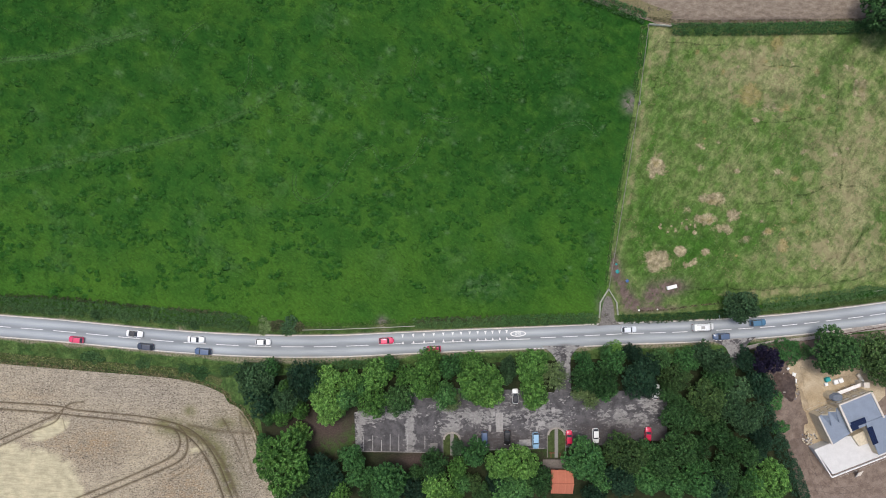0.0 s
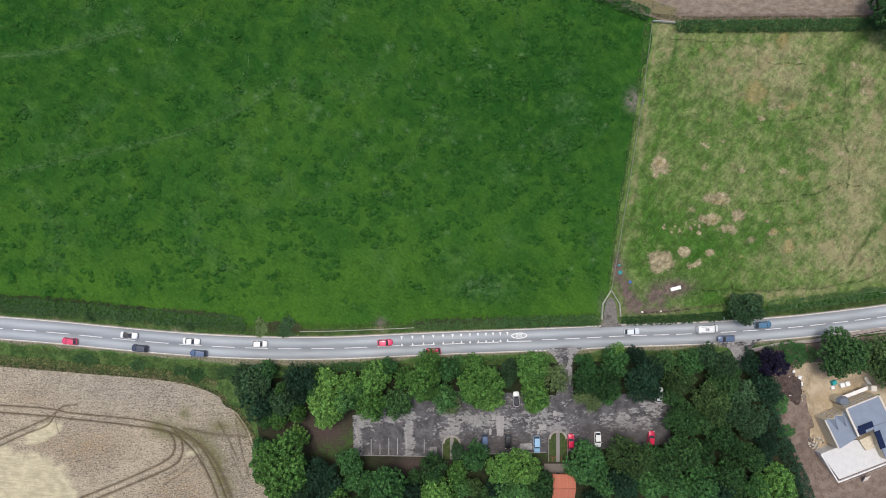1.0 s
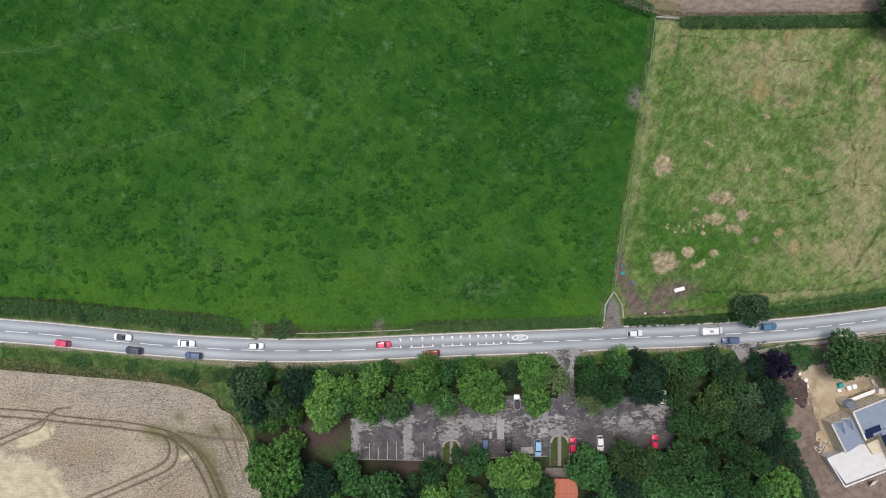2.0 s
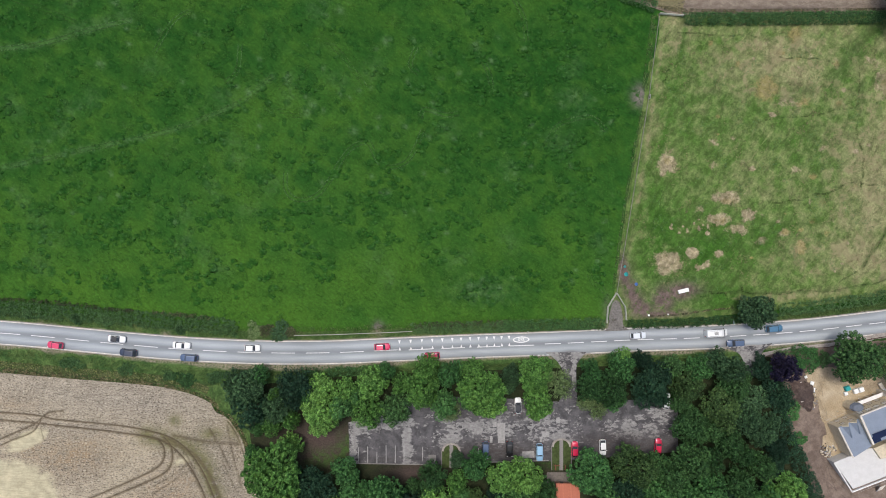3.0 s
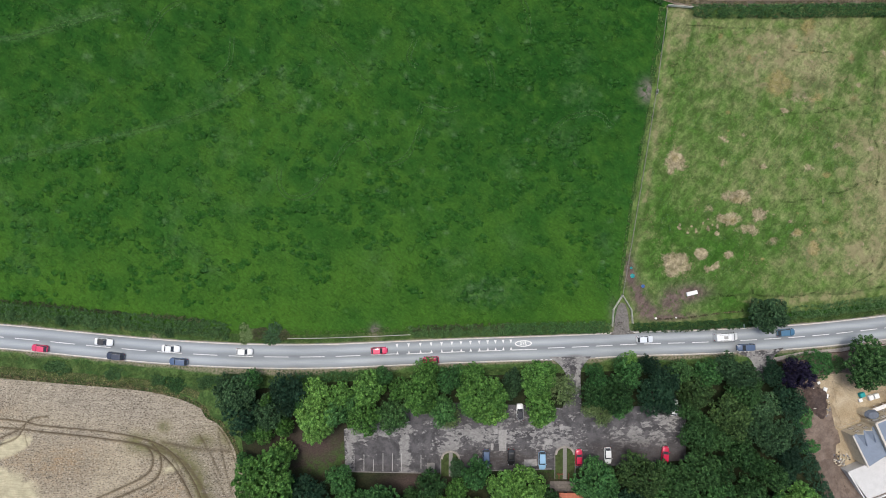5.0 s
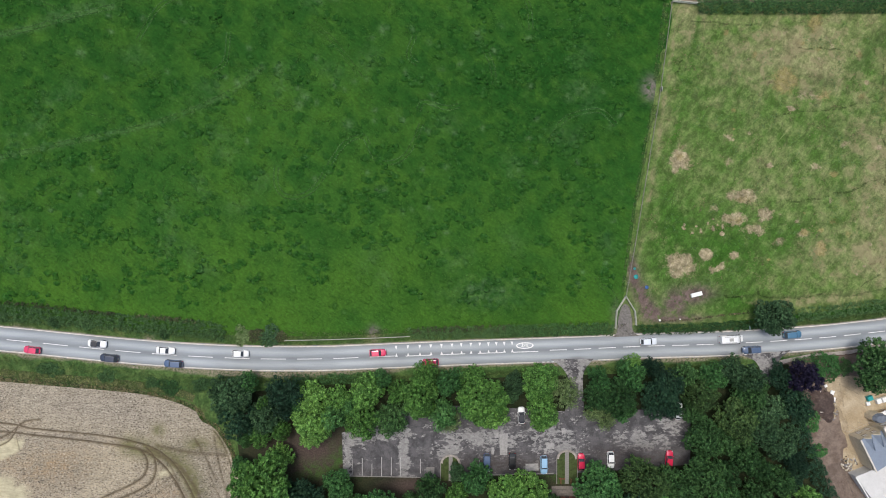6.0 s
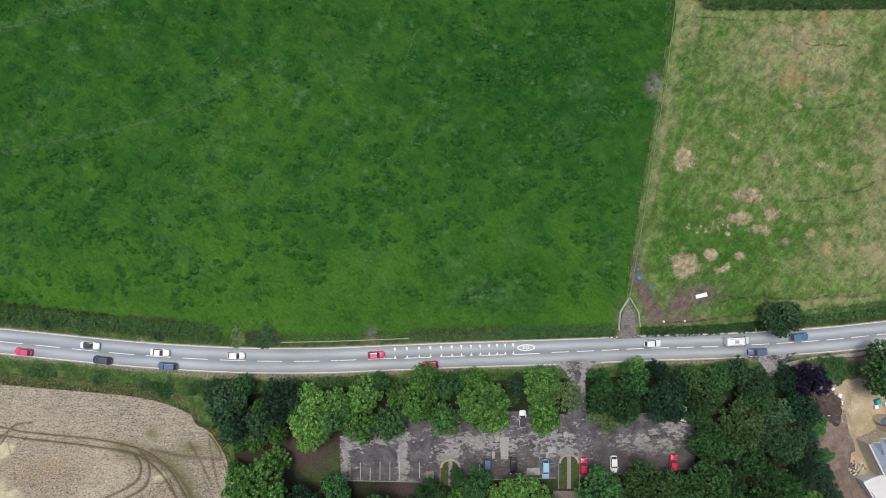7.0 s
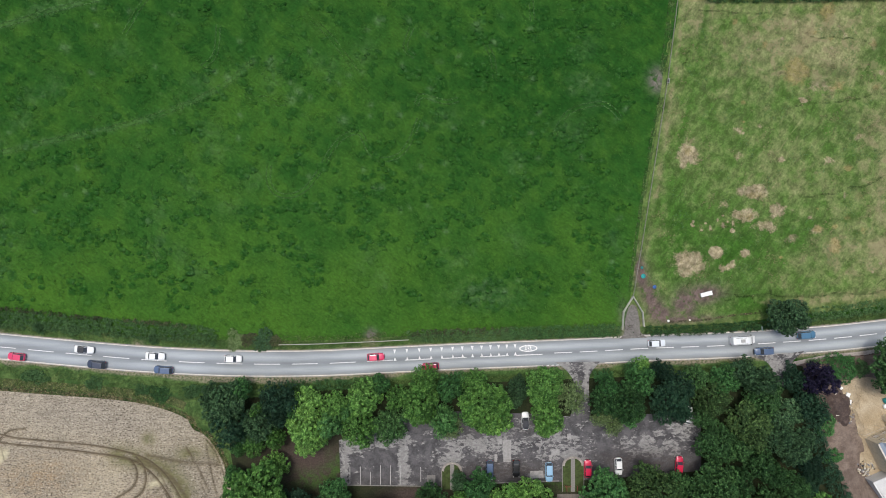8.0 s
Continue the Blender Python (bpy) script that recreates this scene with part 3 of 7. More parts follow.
trail([(52.6, 36.5), (50.6, 27.0), (48.5, 14.2), (46.7, 2.0), (45.1, -10.0)], 1.3, TRACK_SIDE, "fence_strip", "strip of thin olive grass along the fence", 0.0, 0.09)

# Grazed pasture in the east
STRAW_SPOTS = [((58.9, 23.1), 3.2, 4.4, 0.8), ((75.2, 13.8), 5, 2.2, 0.8), ((72.6, 8.2), 4.4, 1.9, 0.75), ((80.4, 9.2), 2.8, 2.2, 0.75), ((77.6, 5.6), 3.6, 1.8, 0.7), ((71.1, 28.6), 1.8, 1.6, 0.6), ((71.1, 22.4), 1.5, 1.8, 0.5), ((67.5, 11.1), 2.2, 1.6, 0.55), ((89.7, 4.6), 2.6, 1.8, 0.6), ((93.7, 0.9), 2.2, 3.0, 0.6), ((100.4, 26.8), 3.6, 1.8, 0.45), ((93.0, 21.2), 3.0, 2.2, 0.45), ((90.8, 39.0), 6, 3.4, 0.55), ((94.5, 51.6), 8, 3, 0.4), ((115.2, 44.9), 3, 6, 0.6), ((113.0, 49.4), 4, 3, 0.5), ((83.4, 2.7), 3.5, 1.6, 0.45)]
RUST_SPOTS = [((92.4, 56.8), 2.0, 3.4, 0.8), ((85.0, 42.4), 3.4, 4.0, 0.85), ((75.2, 13.2), 4, 1.6, 0.5), ((72.8, 8.0), 3, 1.4, 0.5), ((93.9, 0.8), 1.8, 2.4, 0.8), ((90.0, 4.9), 1.6, 1.2, 0.7), ((94.5, 39.0), 3.4, 2.4, 0.5), ((97.2, 19.4), 1.4, 1.2, 0.7), ((58.9, 23.6), 2, 2.4, 0.4)]
random.seed(57)
for i in range(60):
    x, y, r = random.uniform(70, 122), random.uniform(-6, 56), random.uniform(0.5, 1.5)
    (STRAW_SPOTS if i % 3 else RUST_SPOTS).append(((x, y), r, r * random.uniform(0.6, 1.1), random.uniform(0.35, 0.75)))
for i in range(18):
    STRAW_SPOTS.append(((random.uniform(59, 70), random.uniform(4.2, 8.5)), random.uniform(0.3, 0.6), random.uniform(0.3, 0.5), 0.9))
land("field_pasture", ([(55.7, 62.3), (62.7, 61.7), (111.9, 61.7), (143.1, 59.5), (260.0, 66.0)], [(45.2, -19.5), (65.0, -18.0), (80.6, -16.2), (104.1, -13.6), (122.5, -10.8), (200.0, -1.0), (260.0, 12.0)],
     [(55.9, 62.3), (52.8, 40.3), (48.6, 14.2), (45.2, -10.5), (45.2, -19.5)], [(260.0, 66.0), (260.0, 12.0)]), 0.42, PASTURE, -0.02,
     "close-grazed pasture of mixed green and dry straw grass", {
    "dry": lambda g: both(blob(g, (88.4, 48.6), 28, 13) * 0.85, blob(g, (116.6, 22.0), 22, 34) * 0.85, blob(g, (108.8, -1.4), 24, 9) * 0.9, blob(g, (61.9, 56.4), 8, 10) * 0.7, blob(g, (74.4, 36.1), 20, 9) * 0.2, blob(g, (90.0, 17.3), 20, 9) * 0.4, stroke(g, [(58.3, 59.5), (55.6, 40.3), (52.7, 21.2), (49.5, 2.0), (48.1, -4.5)], 0.9) * 0.7, blob(g, (91.6, -11.6), 26, 2.0, 6) * 0.8, stroke(g, [(60.0, 60.0), (57.3, 40.3), (53.6, 21.2), (50.8, 4.0)], 1.5) * 0.4),
    "green": lambda g: both(blob(g, (70.0, 34.0), 17, 18) * 0.5, blob(g, (57.2, 3.3), 9, 18), blob(g, (69.7, 0.2), 16, 13), blob(g, (85.3, 3.3), 10, 8) * 0.8, blob(g, (96.2, 28.3), 14, 9) * 0.55, blob(g, (72.8, -12.3), 14, 5), blob(g, (61.9, 40.8), 7, 18) * 0.6, blob(g, (107.2, 50.2), 3, 12, -35) * 0.8, blob(g, (121.2, 9.5), 4, 12) * 0.7, stroke(g, [(63.6, 58.0), (60.6, 40.3), (56.2, 21.2), (52.6, 3.0)], 1.0) * 0.8, stroke(g, [(66.8, 46.0), (63.0, 24.0), (61.0, 12.0)], 0.7) * 0.55),
    "straw": lambda g: both(blob(g, (59.2, -3.3), 4.4, 3.4), blob(g, (65.5, -0.6), 2.0, 1.5), blob(g, (72.3, -0.9), 1.6, 1.2) * 0.8, blob(g, (69.4, -3.3), 2.6, 1.4, 40) * 0.6, blob(g, (67.3, -4.5), 2.4, 1.2) * 0.6, *[blob(g, at, a, b) * w for at, a, b, w in STRAW_SPOTS]),
    "rust": lambda g: both(*[blob(g, at, a, b) * w for at, a, b, w in RUST_SPOTS]),
    "path": lambda g: both(stroke(g, [(122.5, -4.8), (111.9, -8.8), (99.4, -10.5), (82.2, -11.1), (65.0, -10.6)], 0.45), stroke(g, [(117.8, 7.2), (114.2, 1.7), (110.3, -3.8)], 0.5),
                           stroke(g, [(111.9, 58.8), (107.2, 51.7), (102.5, 45.5)], 1.2) * 0.7, stroke(g, [(109.5, 52.0), (108.8, 42.3), (109.6, 36.0)], 0.9) * 0.5,
                           stroke(g, [(78.3, -9.2), (79.8, -15.5)], 0.5), blob(g, (115.2, 44.7), 1.8, 1.0), blob(g, (119.4, 40.8), 1.2), blob(g, (110.0, 40.8), 1.2, 2.0), blob(g, (94.7, 42.3), 3.5, 1.2), blob(g, (98.6, 15.0), 1.8, 1.6), blob(g, (95.2, 42.7), 3.0, 1.2), blob(g, (110.0, 43.1), 1.4, 1.0), blob(g, (103.1, 43.4), 0.9, 1.6), blob(g, (90.8, 40.2), 2.4, 1.0)),
    "mud": lambda g: 1.25 * both(blob(g, (47.6, -5.6), 1.7, 5.0, 10), blob(g, (49.8, -11.0), 2.0, 4.6, 20), blob(g, (62.6, -10.6), 4.8, 2.4, 8), blob(g, (58.0, -13.0), 3.0, 4.0, -20), blob(g, (53.0, -15.5), 2.0, 2.4), blob(g, (57.2, -16.6), 8.0, 1.0, 2), blob(g, (51.4, -14.7), 2.4, 3.0), blob(g, (45.5, -18.0), 1.8, 4.0) * 1.0),
}, lambda g: 0.04 * rough(g, 2.4, 4))

random.seed(31)
TRAILS = [[(122.5, -4.8), (111.9, -8.8), (99.4, -10.5), (82.2, -11.1), (65.0, -10.6)], [(118.1, 7.2), (114.2, 1.7), (110.0, -4.5), (102.5, -9.2)],
          [(78.3, -9.2), (79.8, -15.5)], [(61.9, 57.2), (74.4, 56.7), (85.3, 55.6)], [(77.5, 14.5), (74.0, 8.8)], [(68.0, -12.0), (73.5, -10.8), (76.5, -16.0)],
          [(109.3, 48.8), (109.0, 38.6), (104.2, 36.9), (95.5, 35.3), (82.4, 33.8)], [(86.8, 50.3), (94.0, 50.8), (101.3, 49.9)],
          [(118.0, 17.2), (108.6, 17.6), (95.5, 13.9), (85.3, 12.2)], [(59.9, 48.8), (58.4, 45.8), (57.7, 43.0)], [(108.6, 32.8), (110.6, 22.7), (109.3, 15.4)]]
for c in TRAILS:
    c = [(x + random.uniform(-0.5, 0.5), y + random.uniform(-0.5, 0.5)) for x, y in curve_points(c, 3 * len(c))]
    trail(c, random.uniform(0.35, 0.65), TRACK_DARK, "pasture_trail", "narrow dark trail trodden through the pasture")

trail([(53.84, -17.19), (61.53, -16.80), (68.95, -15.74), (78.26, -14.82), (83.53, -14.03)], 0.5, TRACK_BROWN, "ditch", "narrow dark ditch between pasture and hedge")

# Standing ripe crop in the south-west, with tramlines pressed into it
TRAMS = [[(-141.2, -40.8), (-122.5, -42.2), (-106.9, -43.3), (-100.6, -44.5), (-83.4, -46.2), (-72.5, -48.6), (-67.0, -52.0), (-62.8, -57.7), (-60.0, -63.9), (-57.2, -71.7), (-55.3, -81.1)],
         [(-141.2, -42.3), (-122.5, -44.1), (-107.7, -45.3), (-100.6, -46.1), (-85.0, -47.8), (-74.1, -49.7), (-68.6, -53.4), (-65.0, -58.4), (-62.3, -63.9), (-59.7, -71.7), (-58.1, -81.1)],
         [(-131.9, -56.9), (-122.5, -52.7), (-113.1, -48.6), (-106.9, -45.8), (-103.0, -42.8), (-99.1, -42.2)], [(-131.9, -58.9), (-122.5, -54.5), (-113.1, -50.2), (-107.2, -47.8), (-105.0, -44.8)],
         [(-102.2, -69.2), (-86.6, -62.8), (-75.6, -57.7), (-72.8, -54.8), (-72.8, -51.7), (-74.4, -49.4)], [(-97.5, -69.2), (-85.0, -64.1), (-73.3, -58.9), (-70.6, -55.3), (-70.9, -51.4), (-72.8, -49.1)],
         [(-75.6, -62.0), (-69.4, -58.4), (-65.9, -55.3)], [(-75.6, -63.9), (-67.8, -58.9), (-65.0, -57.0)], [(-57.3, -55.3), (-53.8, -63.1)], [(-105.0, -46.4), (-104.2, -49.5)], [(-56.1, -44.7), (-53.8, -48.0), (-51.9, -53.0)], [(-108.8, -43.9), (-105.0, -45.6), (-100.6, -43.9), (-99.1, -43.1)], [(-107.5, -46.9), (-104.1, -44.2), (-100.9, -42.8)],
         [(-75.6, -49.1), (-67.8, -52.0), (-62.0, -56.9), (-58.3, -63.9), (-55.6, -71.7)], [(-71.7, -49.4), (-64.4, -53.8), (-60.3, -60.0), (-56.9, -68.6)], [(-70.2, -48.6), (-61.6, -50.2), (-53.0, -50.8)], [(-60.8, -46.7), (-58.1, -51.4), (-55.6, -56.9)], [(-68.6, -50.6), (-65.5, -56.1), (-63.4, -62.3)], [(-56.1, -45.9), (-54.4, -54.5), (-52.2, -62.3)]]
WIDTHS = [0.23, 0.25, 0.19, 0.20, 0.25, 0.26, 0.16, 0.16, 0.14, 0.14, 0.18, 0.11, 0.11, 0.45, 0.40, 0.5, 0.3, 0.25, 0.2]


def ruts(g):
    return both(*[stroke(g, t, w * (1.0 if i < 6 else 1.0)) * (1.0 if i < 6 else 0.6) for i, (t, w) in enumerate(zip(TRAMS, WIDTHS))])


land("field_crop_far", ([(-330.0, -20.0), (-139.5, -30.0)], [(-330.0, -140.0), (-139.5, -140.0)], [(-330.0, -20.0), (-330.0, -140.0)], [(-139.5, -30.0), (-139.5, -140.0)]), 6.0, CROP, 0.40, "ripe pale corn crop reaching away")
land("field_crop_south", ([(-139.5, -92.0), (-34.7, -92.7)], [(-139.5, -140.0), (-10.0, -140.0)], [(-139.5, -92.0), (-139.5, -140.0)], [(-34.7, -92.7), (-10.0, -140.0)]), 6.0, CROP, 0.40, "ripe pale corn crop reaching away")
land("field_crop", ([(-140.0, -29.9), (-122.5, -31.6), (-99.1, -33.6), (-75.6, -35.6), (-65.5, -37.8), (-60.5, -40.0)], [(-140.0, -92.0), (-80.0, -92.0), (-35.0, -92.0)],
     [(-140.0, -29.9), (-140.0, -92.0)], [(-60.5, -40.0), (-59.0, -42.4), (-55.9, -44.2), (-52.5, -49.2), (-51.0, -53.6), (-48.9, -59.0), (-45.6, -67.1), (-35.0, -92.0)]), 0.26, CROP, 0.05,
     "ripe pale corn crop crossed by dark tramlines", {
    "rut": ruts,
    "straw": lambda g: both(blob(g, (-114.7, -63.1), 15, 9), blob(g, (-108.4, -49.8), 8, 3, 25) * 0.75, blob(g, (-105.3, -67.0), 7, 5), blob(g, (-119.4, -56.1), 7, 5) * 0.6, blob(g, (-67.8, -55.3), 5, 2.0, 20) * 0.5),
    "brown": lambda g: both(blob(g, (-95.9, -53.8), 12, 5, 8), blob(g, (-70.9, -67.0), 9, 8), blob(g, (-113.1, -40.5), 8, 2.5) * 0.5, blob(g, (-107.7, -52.2), 4, 3), blob(g, (-119.4, -61.6), 3, 3), blob(g, (-78.8, -48.3), 5, 1) * 0.6, blob(g, (-66.2, -60.8), 3, 2)),
    "grey": lambda g: both(blob(g, (-58.4, -60.8), 6, 16, 15), blob(g, (-83.4, -38.9), 40, 6, -6) * 0.8, blob(g, (-94.4, -46.7), 15, 3) * 0.5),
    "dull": lambda g: both(blob(g, (-56.9, -56.1), 6, 20, 15) * 0.5, blob(g, (-62.3, -49.8), 6, 3) * 0.7),
    "weed": lambda g: both(blob(g, (-69.8, -44.8), 1.7) * 1.0, blob(g, (-60.2, -48.2), 3.4, 1.8) * 0.9, blob(g, (-54.5, -47.5), 1.6, 3.0, 25) * 0.7, blob(g, (-66.2, -54.5), 5, 1.0, 20) * 0.5, blob(g, (-63.9, -50.6), 3, 2) * 0.6, stroke(g, [(-77.2, -48.6), (-68.6, -50.8), (-62.3, -55.6), (-58.8, -65.5)], 2.6) * 0.95),
}, lambda g: 0.42 * (1 - ruts(g)) + 0.07 * rough(g, 0.9, 6))

trail([(-139.0, -29.3), (-122.5, -31.1), (-99.1, -33.1), (-75.6, -35.2), (-65.0, -37.5), (-60.0, -39.7), (-58.4, -42.2), (-55.4, -43.9), (-52.0, -48.9), (-50.5, -53.3), (-48.4, -58.8), (-45.2, -66.9)], 0.8, TRACK_BROWN, "crop_edge", "dark bare edge between crop and grass bank", 0.0, 0.09)
trail([(-139.0, -27.5), (-122.5, -29.5), (-99.1, -31.6), (-75.6, -33.6), (-65.9, -35.3), (-61.2, -37.0)], 1.9, TRACK_OLIVE, "bank_strip", "strip of dry olive grass above the crop", 0.0, 0.085)

# Harrowed field beyond the top hedge
land("field_harrowed", ([(-40.0, 240.0), (260.0, 240.0)], [(34.8, 71.2), (55.9, 63.0), (65.0, 61.2), (96.2, 61.2), (122.5, 61.2), (260.0, 68.0)],
     [(-40.0, 240.0), (34.8, 71.2)], [(260.0, 240.0), (260.0, 72.0)]), 1.2, PLOUGH, 0.02, "bare brown harrowed field", {
    "dark": lambda g: stroke(g, [(57.2, 64.4), (68.1, 63.3), (80.6, 63.3), (122.5, 64.1)], 0.6) * 0.8,
})

trail([(30.0, 76.6), (42.0, 71.6), (51.0, 68.2), (57.5, 65.6), (63.0, 63.8)], 3.6, TRACK_BANK, "bank_strip", "bank of dry tan grass behind the hedge", 0.0, 0.085)
trail([(56.5, 63.6), (68.0, 62.7), (82.0, 62.7), (100.0, 62.9), (124.0, 63.2)], 1.3, TRACK_BROWN, "bank_strip", "strip of olive grass behind the hedge", 0.0, 0.09)

# Roadside verges
ribbon_e2 = ribbon("verge_north_east", 46.5, 420, np.linspace(3.1, 5.2, 8), 0.03, VERGE, {
    "soil_and_shade": lambda g, o: both(np.clip((3.6 + 0.4 * rough(g, 4.0, 1) - o) / 0.4, 0, 1) * 0.8, blob(g, (45.6, -20.5), 2.0, 1.6)),
    "dark": lambda g, o: 0.4 + 0 * o})
tagged(ribbon_e2, "narrow grass verge below the pasture hedge", "grass verge", kind="structure")
land("gateway_path", ([(44.7, -13.6), (45.6, -13.0), (46.6, -13.6)], [(42.5, -21.2), (49.1, -20.9)], [(44.7, -13.6), (43.8, -17.0), (43.6, -19.8), (42.5, -21.2)], [(46.6, -13.6), (47.3, -17.0), (47.5, -19.5), (49.1, -20.9)]), 0.4, GATE_MUD, 0.08,
     "muddy grey track through the field gateway", {})
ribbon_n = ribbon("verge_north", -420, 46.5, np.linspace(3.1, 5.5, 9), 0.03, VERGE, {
    "soil_and_shade": lambda g, o: both(np.clip((3.6 + 0.4 * rough(g, 4.0, 1) - o) / 0.4, 0, 1) * 0.5, blob(g, (45.6, -19.4), 2.6, 3.0), blob(g, (-72.5, -22.2), 1.2, 0.9), blob(g, (-105.3, -19.4), 1.2, 0.8), blob(g, (-16.7, -20.9), 1.4, 2.0)),
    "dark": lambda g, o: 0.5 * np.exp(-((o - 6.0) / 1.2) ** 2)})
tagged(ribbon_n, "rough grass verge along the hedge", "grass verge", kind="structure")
ribbon_se = ribbon("verge_south_east", 84.5, 420, np.linspace(-3.1, -4.8, 6), 0.03, VERGE, {
    "soil_and_shade": lambda g, o: np.clip((4.0 + 0.5 * rough(g, 4.0, 6) + o) / 0.4, 0, 1) * 0.8, "dark": lambda g, o: 0.3 + 0 * o})
tagged(ribbon_se, "narrow dusty grass verge beside the footway", "grass verge", kind="structure")
ribbon_s = ribbon("verge_south", -420, 84.5, np.linspace(-3.1, -12.0, 22), 0.03, VERGE, {
    "soil_and_shade": lambda g, o: both(np.clip((4.1 + 0.9 * rough(g, 5.0, 4) + 0.8 * np.exp(-((g[:, 0] + 50) / 18) ** 2) + o) / 0.4, 0, 1) * 0.8),
    "dark": lambda g, o: both(np.exp(-((o + 9.2) / 0.9) ** 2) * (g[:, 0] < -55) * 0.9, 0.3 * np.exp(-((o + 5.5) / 1.0) ** 2))})
tagged(ribbon_s, "weedy grass bank between road and crop", "grass verge", kind="structure")

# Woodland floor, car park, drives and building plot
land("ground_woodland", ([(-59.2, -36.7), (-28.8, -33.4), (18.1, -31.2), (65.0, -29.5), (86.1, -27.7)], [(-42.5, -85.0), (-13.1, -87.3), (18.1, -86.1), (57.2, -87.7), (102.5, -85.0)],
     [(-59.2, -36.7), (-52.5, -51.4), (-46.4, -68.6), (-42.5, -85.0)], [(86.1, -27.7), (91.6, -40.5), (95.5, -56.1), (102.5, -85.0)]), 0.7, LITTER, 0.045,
     "woodland floor of soil and leaf litter, coloured dark for canopy shade", {
    "soil_and_shade": lambda g: both(blob(g, (-31.8, -50.2), 11.0, 6.0), blob(g, (-6.9, -58.4), 8, 2.5), blob(g, (31.4, -60.8), 5, 4) * 0.5),
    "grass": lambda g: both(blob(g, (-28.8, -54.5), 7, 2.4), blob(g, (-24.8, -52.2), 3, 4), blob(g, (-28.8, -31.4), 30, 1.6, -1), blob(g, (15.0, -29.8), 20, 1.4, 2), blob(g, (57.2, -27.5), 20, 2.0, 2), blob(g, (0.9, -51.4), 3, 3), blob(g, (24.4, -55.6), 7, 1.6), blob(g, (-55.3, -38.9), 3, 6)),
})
land("grass_margin", ([(-62.3, -38.3), (-58.1, -34.8), (-53.8, -32.7)], [(-47.5, -71.7), (-43.6, -71.7)], [(-62.3, -38.3), (-56.9, -43.9), (-52.8, -51.4), (-50.6, -58.4), (-47.5, -71.7)], [(-53.8, -32.7), (-51.4, -40.5), (-49.8, -51.4), (-47.5, -59.2), (-43.6, -71.7)]), 0.5, VERGE, 0.06,
     "strip of rough grass between crop and wood", {"dark": lambda g: 0.3 + 0 * g[:, 0]})
land("car_park", ([(-24.5, -45.2), (-3.8, -38.9), (18.1, -38.9), (33.8, -39.7), (61.9, -38.6)], [(-24.1, -55.9), (-3.8, -56.2), (15.0, -55.6), (27.5, -55.3), (40.0, -54.5), (61.9, -52.7)],
     [(-24.5, -45.2), (-24.1, -55.9)], [(61.9, -38.6), (61.9, -52.7)]), 0.45, CARPARK, 0.07, "cracked car park asphalt with pale worn patches", {
    "worn": lambda g: both(blob(g, (-22.5, -45.9), 3, 2.4) * 0.7, blob(g, (-9.2, -49.1), 1.3, 9) * 0.75, blob(g, (-13.1, -45.5), 8, 1.6) * 0.6, blob(g, (-23.1, -50.6), 1.0, 8) * 0.6, blob(g, (7.2, -46.2), 12, 3.0) * 0.42, blob(g, (15.8, -46.7), 3.4, 5) * 0.42, blob(g, (28.3, -45.9), 8, 6) * 0.40, blob(g, (31.4, -48.6), 4.0, 1.3) * 0.7,
                            blob(g, (50.9, -45.9), 11, 3.5) * 0.37, blob(g, (50.0, -47.6), 6, 1.2, 4) * 0.45, blob(g, (58.0, -42.8), 4, 3) * 0.4, blob(g, (1.7, -49.4), 4, 2) * 0.5, blob(g, (35.3, -50.6), 4, 1) * 0.4, blob(g, (22.8, -53.4), 3.4, 1.0, soft=6) * 0.55, blob(g, (-14.7, -46.4), 9, 0.8) * 0.6),
    # Painted shade: dark strips along the tree rows, mostly by the south bays.
    "soil_and_shade": lambda g: both(blob(g, (58.8, -52.2), 5, 2.4), blob(g, (10.3, -42.8), 10, 2) * 0.5, blob(g, (16.6, -53.0), 16, 2.6), blob(g, (48.0, -51.2), 15, 3.6), blob(g, (-14.7, -54.8), 10, 1.0) * 0.5),
})
land("car_park_drive", ([(27.2, -26.7), (32.2, -26.7), (37.8, -26.6)], [(30.3, -40.8), (35.6, -40.8)],
     [(27.2, -26.7), (30.3, -29.2), (31.9, -32.7), (31.4, -37.3), (30.3, -40.8)], [(37.8, -26.6), (35.6, -29.5), (35.2, -32.7), (35.6, -40.8)]), 0.35, CARPARK, 0.085, "worn entrance drive of pale and dark asphalt", {
    "worn": lambda g: both(blob(g, (29.4, -28.8), 2.6, 3.0) * 0.7, blob(g, (34.7, -31.1), 0.8, 7) * 0.6, blob(g, (35.8, -27.5), 1.8, 1.0) * 0.6, blob(g, (30.6, -34.2), 2.0, 3.0) * 0.35)})
land("house_drive", ([(74.4, -25.5), (82.2, -24.8), (86.6, -24.2)], [(80.3, -32.7), (83.4, -32.7)], [(74.4, -25.5), (78.1, -27.3), (80.3, -32.7)], [(86.6, -24.2), (83.8, -27.0), (83.4, -32.7)]), 0.35, CARPARK, 0.085, "patched drive of broken asphalt", {
    "worn": lambda g: both(blob(g, (79.4, -27.5), 1.8, 3.0, 30) * 0.65, blob(g, (83.8, -25.2), 2, 0.8) * 0.5)})
